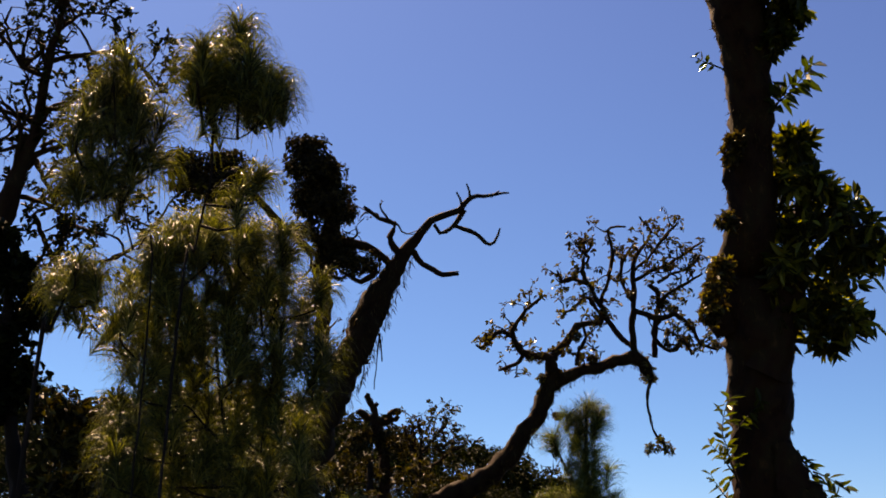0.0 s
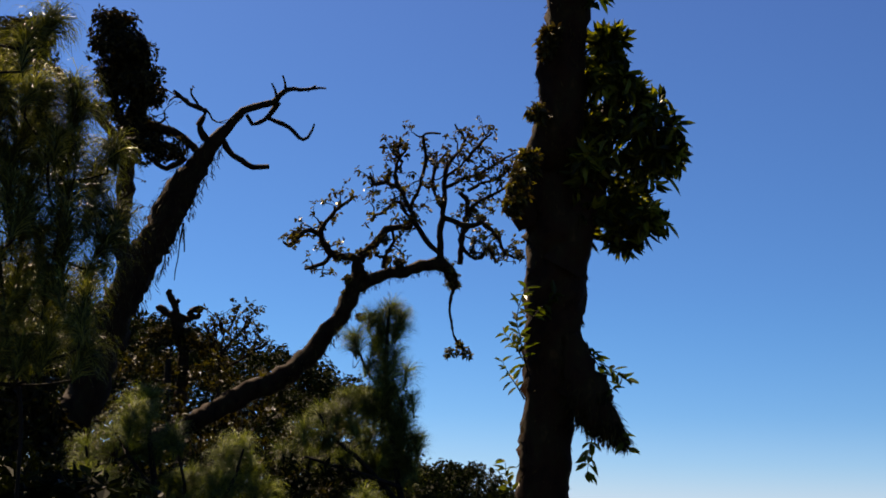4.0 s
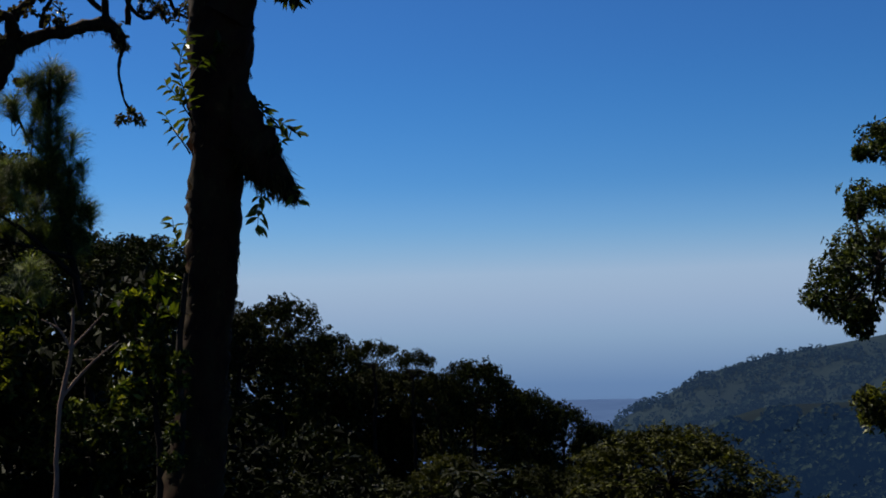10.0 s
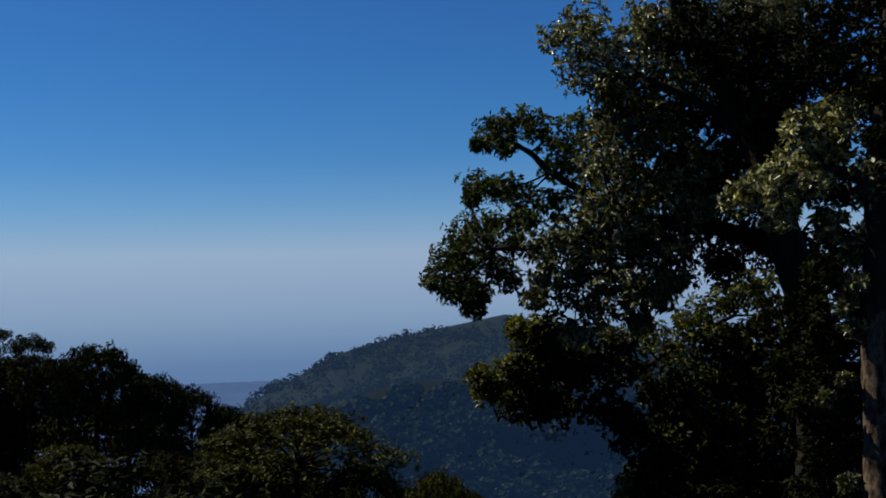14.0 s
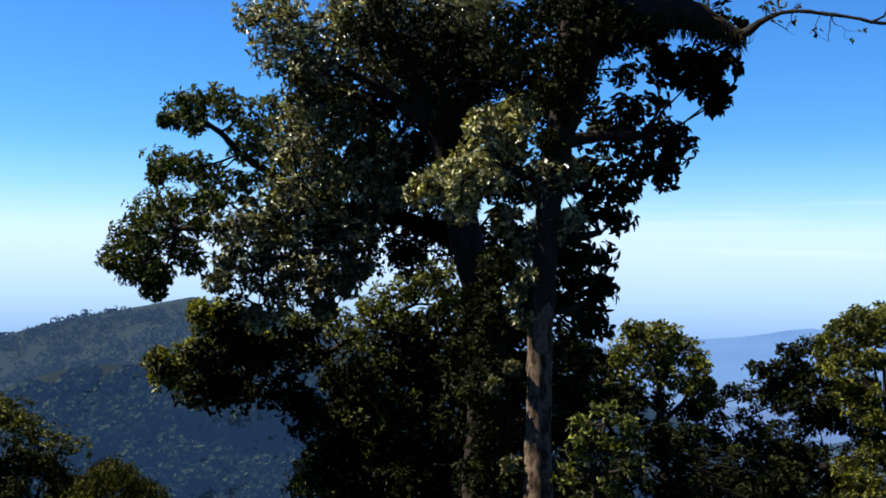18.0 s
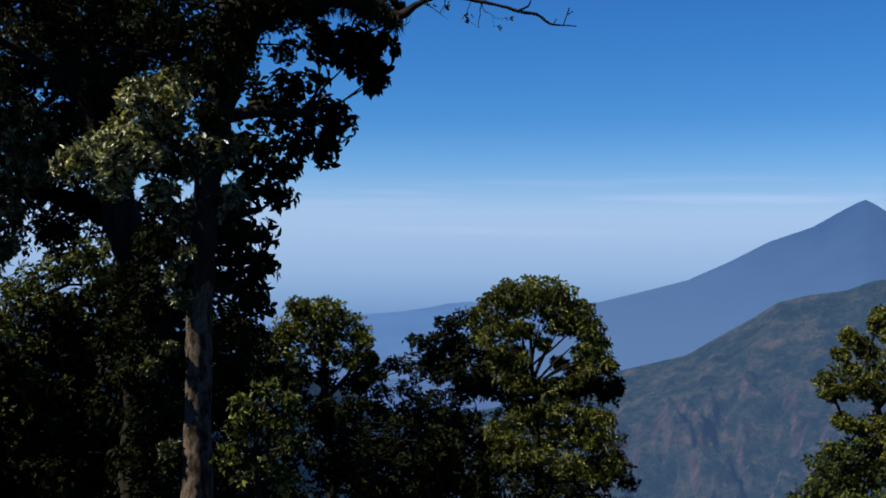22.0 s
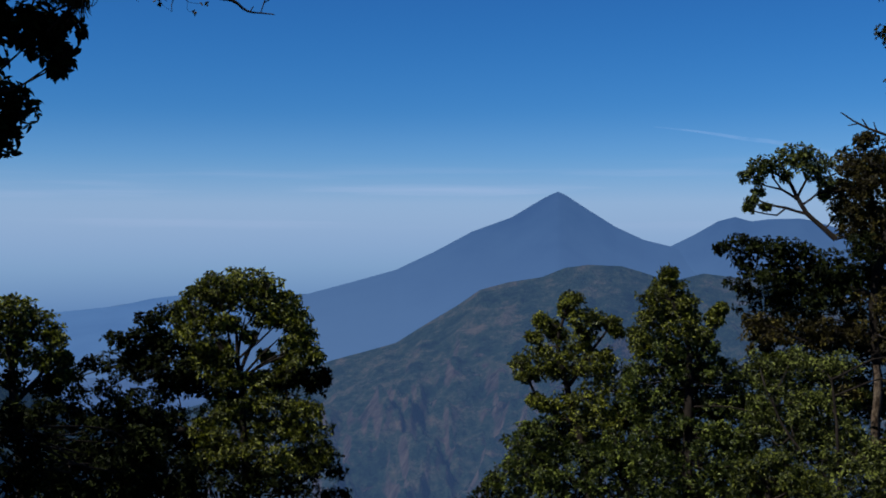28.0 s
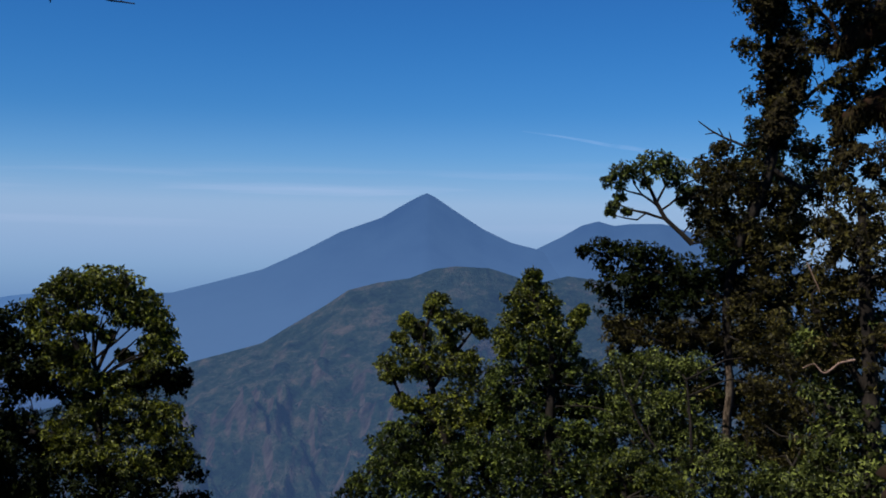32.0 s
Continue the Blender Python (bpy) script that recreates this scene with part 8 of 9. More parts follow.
    side_tree("dome_tree", "broad domed tree with sunlit yellow-green top", (26.46, 3.44, -5.90), [[(26.40, 3.40, -6.14, 0.194), (26.76, 3.47, -4.68, 0.180), (27.01, 3.55, -3.43, 0.166), (27.17, 3.61, -2.40, 0.138), 
     (27.24, 3.70, -1.75, 0.111), (27.29, 3.75, -1.23, 0.083), (27.33, 3.78, -0.70, 0.042)], [(27.24, 3.70, -1.75, 0.069), (27.23, 4.14, -1.22, 0.055), (27.21, 4.46, -0.82, 0.028)], [(27.25, 3.70, -1.62, 0.069), (27.35, 3.23, -1.23, 0.055), (27.43, 2.82, -0.84, 0.028)], [(27.20, 3.64, -2.14, 0.083), (27.32, 3.06, -1.70, 0.055), (27.43, 2.35, -1.38, 0.028)], [(27.15, 3.60, -2.53, 0.083), (27.09, 4.36, -2.12, 0.055), (27.00, 5.23, -1.59, 0.042)], [(27.17, 3.61, -2.40, 0.069), (27.29, 2.85, -2.16, 0.055), (27.37, 2.08, -2.04, 0.028)], [(27.28, 3.74, -1.36, 0.055), (27.35, 3.52, -0.84, 0.042), (27.41, 3.25, -0.44, 0.028)], [(27.03, 3.55, -3.30, 0.083), (27.16, 2.83, -3.07, 0.055), (27.17, 2.18, -3.34, 0.028)], [(26.94, 3.52, -3.81, 0.083), (26.92, 4.19, -3.40, 0.055), (26.85, 4.81, -3.25, 0.028)],
        [(27.18, 3.74, -2.18, 0.072), (27.16, 4.31, -1.64, 0.055), (27.16, 4.66, -1.05, 0.028)],
        [(27.18, 3.74, -2.20, 0.072), (27.22, 4.13, -1.35, 0.055), (27.23, 4.39, -0.77, 0.028)],
        [(27.17, 3.74, -2.24, 0.072), (27.27, 3.92, -1.16, 0.055), (27.30, 4.02, -0.63, 0.028)],
        [(27.17, 3.74, -2.24, 0.072), (27.31, 3.66, -1.17, 0.055), (27.36, 3.55, -0.64, 0.028)],
        [(27.18, 3.74, -2.20, 0.072), (27.33, 3.39, -1.31, 0.055), (27.40, 3.13, -0.84, 0.028)],
        [(27.18, 3.74, -2.16, 0.072), (27.33, 3.16, -1.56, 0.055), (27.42, 2.73, -1.14, 0.028)],
        [(27.19, 3.74, -2.13, 0.072), (27.33, 2.96, -1.70, 0.055), (27.41, 2.45, -1.51, 0.028)],
        [(27.18, 3.74, -2.15, 0.072), (27.12, 4.42, -1.83, 0.055), (27.07, 4.86, -1.59, 0.028)],
        [(27.18, 3.74, -2.15, 0.072), (27.29, 3.11, -1.93, 0.055), (27.34, 2.61, -1.94, 0.028)],
        [(27.19, 3.74, -2.13, 0.072), (27.09, 4.44, -2.06, 0.055), (27.01, 5.03, -1.89, 0.028)],
        [(27.17, 3.74, -2.22, 0.072), (27.22, 4.06, -1.45, 0.055), (27.24, 4.20, -1.06, 0.028)],
        [(27.17, 3.74, -2.22, 0.072), (27.30, 3.50, -1.46, 0.055), (27.36, 3.32, -1.07, 0.028)]],
              [(LEAF_YELLOW, [(27.31, 4.30, 0.23, 0.249), (27.37, 3.86, 0.23, 0.332), (27.43, 3.41, 0.23, 0.332), (27.48, 2.96, 0.16, 0.304), 
     (27.23, 4.66, -0.04, 0.304), (27.17, 4.90, -0.36, 0.332), (27.31, 4.17, -0.17, 0.387), (27.39, 3.60, -0.17, 0.415), 
     (27.45, 3.02, -0.24, 0.387), (27.49, 2.57, -0.31, 0.304), (27.49, 2.30, -0.71, 0.304), (27.45, 2.76, -0.71, 0.360), 
     (27.22, 4.53, -0.63, 0.387), (27.11, 5.07, -0.82, 0.332), (27.47, 2.16, -1.11, 0.277), (27.24, 4.01, -1.35, 0.180), 
     (27.34, 3.06, -1.57, 0.180), (27.36, 2.67, -1.77, 0.194), (27.18, 4.32, -1.48, 0.208), (27.32, 3.75, -0.83, 0.235), 
     (27.34, 3.44, -1.13, 0.166), (27.25, 4.21, -0.89, 0.277), (27.18, 4.39, -1.35, 0.304), (27.17, 3.99, -2.00, 0.277), 
     (27.21, 3.49, -2.17, 0.332), (27.29, 2.85, -2.19, 0.304), (27.18, 4.13, -1.72, 0.277), (27.48, 2.36, -0.84, 0.332), 
     (27.40, 2.48, -1.57, 0.194)]),
               (LEAF_YELLOW, [(27.04, 2.06, -1.41, 0.300), (27.03, 2.38, -1.27, 0.300), (26.75, 4.69, -1.04, 0.354), (26.72, 4.56, -1.56, 0.354), 
     (26.89, 4.03, -0.67, 0.273), (27.01, 3.10, -0.68, 0.218), (27.04, 1.86, -1.60, 0.191), (26.83, 3.89, -1.51, 0.204), 
     (26.92, 2.69, -2.01, 0.245), (26.73, 4.18, -1.97, 0.300), (26.87, 3.06, -2.13, 0.273), (26.78, 3.75, -2.11, 0.218), 
     (26.99, 2.28, -1.75, 0.245)]),
               # Shaded side and inside of the dome painted in near-black leaves.
               (LEAF_PAINTED_SHADE, [(27.03, 5.24, -1.33, 0.387), (26.99, 5.61, -0.94, 0.332), (26.96, 5.86, -0.67, 0.249), (27.05, 5.44, -0.55, 0.277), 
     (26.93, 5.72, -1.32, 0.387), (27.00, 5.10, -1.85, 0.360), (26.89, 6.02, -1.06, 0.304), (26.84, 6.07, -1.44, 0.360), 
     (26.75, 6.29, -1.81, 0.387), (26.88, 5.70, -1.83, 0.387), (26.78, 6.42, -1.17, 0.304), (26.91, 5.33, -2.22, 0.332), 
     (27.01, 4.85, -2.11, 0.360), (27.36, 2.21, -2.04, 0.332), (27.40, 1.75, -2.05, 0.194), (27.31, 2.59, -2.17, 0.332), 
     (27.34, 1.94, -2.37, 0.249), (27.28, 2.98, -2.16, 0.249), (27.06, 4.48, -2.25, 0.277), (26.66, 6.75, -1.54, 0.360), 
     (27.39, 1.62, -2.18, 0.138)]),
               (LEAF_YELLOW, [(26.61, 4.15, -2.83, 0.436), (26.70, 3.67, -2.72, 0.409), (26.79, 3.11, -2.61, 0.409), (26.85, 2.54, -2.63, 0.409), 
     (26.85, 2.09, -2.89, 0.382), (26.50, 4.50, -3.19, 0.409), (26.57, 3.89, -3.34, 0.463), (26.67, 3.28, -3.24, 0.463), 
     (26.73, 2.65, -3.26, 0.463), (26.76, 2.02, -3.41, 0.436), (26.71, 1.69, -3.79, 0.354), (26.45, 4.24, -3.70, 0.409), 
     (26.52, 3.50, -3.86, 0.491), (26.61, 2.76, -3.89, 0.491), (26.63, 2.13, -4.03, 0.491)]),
               (LEAF_PAINTED_SHADE, [(27.04, 1.51, -4.26, 0.332), (26.71, 4.65, -4.13, 0.470), (26.74, 3.90, -4.54, 0.553), (26.84, 3.03, -4.58, 0.553), 
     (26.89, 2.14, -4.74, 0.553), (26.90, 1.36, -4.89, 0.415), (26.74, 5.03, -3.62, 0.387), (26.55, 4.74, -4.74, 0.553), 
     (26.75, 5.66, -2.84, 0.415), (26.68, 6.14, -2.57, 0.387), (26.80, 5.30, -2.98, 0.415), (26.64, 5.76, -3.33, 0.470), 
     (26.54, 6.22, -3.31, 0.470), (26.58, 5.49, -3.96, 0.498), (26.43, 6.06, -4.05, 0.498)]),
               (LEAF_PAINTED_SHADE, [(27.12, 6.99, -2.37, 0.481), (26.96, 7.18, -3.11, 0.566), (26.90, 6.79, -4.00, 0.622), (26.93, 5.92, -4.80, 0.622), 
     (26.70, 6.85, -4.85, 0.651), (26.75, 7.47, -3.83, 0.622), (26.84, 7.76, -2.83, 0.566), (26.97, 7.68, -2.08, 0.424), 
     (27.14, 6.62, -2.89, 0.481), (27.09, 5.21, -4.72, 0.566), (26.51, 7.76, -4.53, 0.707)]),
               (LEAF_PAINTED_SHADE, [(28.89, 4.41, -0.23, 0.528), (29.00, 3.61, -0.19, 0.528), (29.06, 2.92, -0.55, 0.469), (28.72, 5.18, -0.81, 0.469), 
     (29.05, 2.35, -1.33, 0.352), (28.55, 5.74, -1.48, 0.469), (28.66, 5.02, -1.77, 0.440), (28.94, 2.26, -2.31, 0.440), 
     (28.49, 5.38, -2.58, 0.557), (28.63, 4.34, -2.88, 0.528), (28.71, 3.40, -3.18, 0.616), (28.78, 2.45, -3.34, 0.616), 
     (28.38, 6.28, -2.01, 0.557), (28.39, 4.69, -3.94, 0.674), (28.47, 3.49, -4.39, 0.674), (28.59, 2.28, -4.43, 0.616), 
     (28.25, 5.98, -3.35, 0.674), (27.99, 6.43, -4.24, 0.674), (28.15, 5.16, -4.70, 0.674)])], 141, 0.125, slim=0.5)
    side_tree("crooked_tree", "tree with open tufted crown and sunlit leaves", (26.08, -4.28, -6.67), [[(25.92, -4.53, -7.02, 0.221), (26.37, -4.65, -5.44, 0.194), (26.67, -4.63, -4.16, 0.166), (26.92, -4.38, -3.12, 0.125), 
     (27.09, -4.19, -2.18, 0.097), (27.21, -3.99, -1.37, 0.069), (27.25, -4.20, -0.55, 0.042)], [(26.88, -4.44, -3.25, 0.083), (27.10, -3.57, -2.73, 0.055), (27.24, -3.24, -2.06, 0.042)], [(27.06, -4.26, -2.32, 0.069), (27.06, -4.80, -1.50, 0.055), (27.04, -5.21, -0.94, 0.028)], [(26.52, -4.67, -4.80, 0.097), (26.82, -3.69, -4.18, 0.069), (26.95, -3.09, -3.92, 0.042)], [(26.70, -5.17, -3.50, 0.069), (26.75, -5.52, -2.76, 0.055), (26.78, -5.80, -2.15, 0.042)]],
              [(LEAF_YELLOW, [(27.25, -4.33, -0.27, 0.221), (27.26, -4.20, -0.48, 0.194), (27.33, -3.58, -0.76, 0.221), (27.29, -3.79, -0.90, 0.221), 
     (27.19, -4.54, -0.68, 0.277), (27.11, -4.94, -0.74, 0.249), (27.04, -5.28, -0.81, 0.194), (27.31, -3.45, -1.17, 0.166), 
     (27.24, -3.99, -1.10, 0.332), (27.14, -4.60, -1.09, 0.332), (26.99, -5.41, -1.01, 0.138), (27.29, -3.10, -1.79, 0.221), 
     (27.25, -3.17, -2.06, 0.221), (27.25, -3.58, -1.58, 0.304), (27.19, -3.99, -1.58, 0.332), (27.11, -4.53, -1.50, 0.360), 
     (27.21, -3.51, -1.99, 0.249)]),
               (LEAF_YELLOW, [(26.95, -3.96, -1.96, 0.302), (26.85, -4.77, -1.68, 0.302), (26.87, -4.43, -1.95, 0.330), (26.76, -5.03, -2.01, 0.357), 
     (26.93, -3.41, -2.63, 0.165), (26.89, -3.61, -2.76, 0.192), (26.81, -4.22, -2.69, 0.330), (26.73, -4.76, -2.55, 0.385), 
     (26.65, -5.29, -2.40, 0.385), (26.81, -3.95, -2.96, 0.275), (26.68, -4.48, -3.21, 0.385), (26.62, -5.69, -2.00, 0.330), 
     (26.78, -5.17, -1.60, 0.220), (26.60, -5.01, -3.07, 0.439)]),
               (LEAF_MID, [(26.64, -3.25, -3.32, 0.300), (26.60, -3.65, -3.25, 0.327), (26.61, -2.98, -3.65, 0.327), (26.53, -3.51, -3.71, 0.409), 
     (26.54, -2.84, -4.10, 0.354), (26.45, -4.04, -3.70, 0.436), (26.34, -4.56, -3.82, 0.463), (26.44, -3.37, -4.22, 0.463), 
     (26.24, -5.22, -3.68, 0.463), (26.32, -4.02, -4.34, 0.491), (26.16, -4.81, -4.46, 0.491), (26.27, -5.63, -3.02, 0.409), 
     (26.11, -5.74, -3.80, 0.463), (26.43, -2.83, -4.61, 0.409), (26.50, -2.44, -4.48, 0.273), (25.97, -5.58, -4.56, 0.491), 
     (26.27, -3.62, -4.85, 0.545)]),
               # Near-black backing leaves paint shade behind the open crown.
               (LEAF_PAINTED_SHADE, [(27.82, -4.54, -3.69, 0.430), (27.59, -5.22, -4.22, 0.488), (27.39, -5.89, -4.47, 0.488), (27.73, -5.52, -3.12, 0.402), 
     (27.37, -4.91, -5.42, 0.631), (27.12, -5.99, -5.53, 0.631), (27.52, -3.81, -5.57, 0.631), (27.68, -2.70, -5.45, 0.488), 
     (27.76, -1.87, -5.45, 0.344), (27.82, -2.29, -5.05, 0.287)]),
               (LEAF_PAINTED_SHADE, [(28.20, -5.18, -3.20, 0.495), (28.25, -4.32, -3.77, 0.582), (28.03, -5.30, -4.03, 0.640), (28.22, -3.60, -4.46, 0.582), 
     (28.03, -6.02, -3.18, 0.553), (27.74, -6.26, -4.41, 0.640), (27.95, -4.58, -4.99, 0.669)])], 151, 0.125)
    side_tree("tufted_tree", "upright tree with tufted dark green crown", (24.67, -6.35, -6.30), [[(24.53, -6.44, -6.64, 0.240), (24.96, -6.57, -5.12, 0.213), (25.34, -6.69, -3.27, 0.173), (25.55, -6.79, -1.74, 0.120), 
     (25.64, -6.74, -0.96, 0.080), (25.79, -6.43, -0.18, 0.040)], [(25.53, -6.79, -1.86, 0.080), (25.51, -7.18, -1.08, 0.053), (25.48, -7.44, -0.55, 0.027)], [(25.49, -6.76, -2.25, 0.080), (25.74, -6.17, -1.49, 0.053), (25.86, -5.79, -1.24, 0.027)]],
              [(LEAF_YELLOW, [(25.83, -6.37, 0.42, 0.187), (25.85, -6.24, 0.08, 0.266), (25.76, -6.56, 0.02, 0.240), (25.90, -5.99, -0.18, 0.240), 
     (25.71, -6.69, -0.24, 0.240), (25.79, -6.37, -0.44, 0.320), (25.89, -5.92, -0.58, 0.293), (25.66, -6.81, -0.56, 0.213), 
     (25.91, -5.66, -0.98, 0.240), (25.82, -6.05, -0.97, 0.346), (25.70, -6.55, -0.90, 0.346), (25.59, -6.93, -0.95, 0.293), 
     (25.49, -7.44, -0.42, 0.160), (25.51, -7.31, -0.62, 0.187), (25.54, -7.12, -0.95, 0.213), (25.85, -5.79, -1.31, 0.266), 
     (25.47, -7.50, -0.35, 0.107)]),
               (LEAF_MID, [(25.72, -6.30, -1.36, 0.346), (25.59, -6.80, -1.35, 0.346), (25.48, -7.18, -1.34, 0.266), (25.79, -5.84, -1.76, 0.320), 
     (25.63, -6.41, -1.88, 0.400), (25.48, -6.98, -1.86, 0.400), (25.35, -7.48, -1.72, 0.346), (25.66, -6.02, -2.40, 0.426), 
     (25.48, -6.65, -2.51, 0.453), (25.31, -7.27, -2.43, 0.453), (25.22, -7.78, -1.96, 0.346), (25.76, -5.51, -2.54, 0.373), 
     (25.14, -7.76, -2.60, 0.453), (25.50, -6.26, -3.03, 0.453), (25.28, -7.00, -3.13, 0.480)]),
               (LEAF_MID, [(25.21, -5.66, -3.10, 0.420), (24.70, -7.50, -3.17, 0.446), (24.97, -6.26, -3.58, 0.472), (24.78, -6.87, -3.68, 0.472), 
     (25.04, -5.76, -3.84, 0.472), (24.58, -7.47, -3.78, 0.446), (24.76, -6.48, -4.30, 0.525), (24.88, -5.73, -4.57, 0.525), 
     (24.49, -7.32, -4.39, 0.525), (24.55, -7.97, -3.14, 0.394), (24.59, -8.11, -2.64, 0.367), (25.44, -5.43, -1.97, 0.262)]),
               # Dark backing again: crown shade put into the leaf colour.
               (LEAF_PAINTED_SHADE, [(26.85, -6.72, -1.48, 0.446), (26.64, -7.24, -2.01, 0.502), (26.80, -6.44, -2.43, 0.558), (26.44, -7.47, -2.94, 0.613), 
     (26.53, -6.80, -3.49, 0.641), (26.15, -7.96, -3.71, 0.641), (26.54, -6.12, -4.30, 0.641), (26.15, -7.41, -4.51, 0.641), 
     (26.25, -8.25, -2.64, 0.530), (26.95, -6.60, -0.66, 0.335)])], 161, 0.125)
    side_tree("low_shrub", "rounded bush of fresh green leaves", (17.92, -5.95, -3.84), [[(17.83, -5.92, -4.17, 0.136), (18.05, -5.99, -3.32, 0.097), (18.19, -6.05, -2.70, 0.058)]],
              [(LEAF_BRIGHT, [(18.33, -5.79, -2.45, 0.214), (18.25, -6.05, -2.39, 0.214), (18.16, -6.31, -2.42, 0.214), (18.34, -5.64, -2.64, 0.195), 
     (18.23, -5.95, -2.67, 0.253), (18.13, -6.25, -2.65, 0.253), (18.04, -6.51, -2.59, 0.175), (17.96, -6.68, -2.67, 0.175), 
     (18.27, -5.67, -2.90, 0.292), (18.11, -6.10, -2.97, 0.331), (17.95, -6.53, -2.94, 0.292), (17.85, -6.87, -2.83, 0.214)])], 171, 0.10)
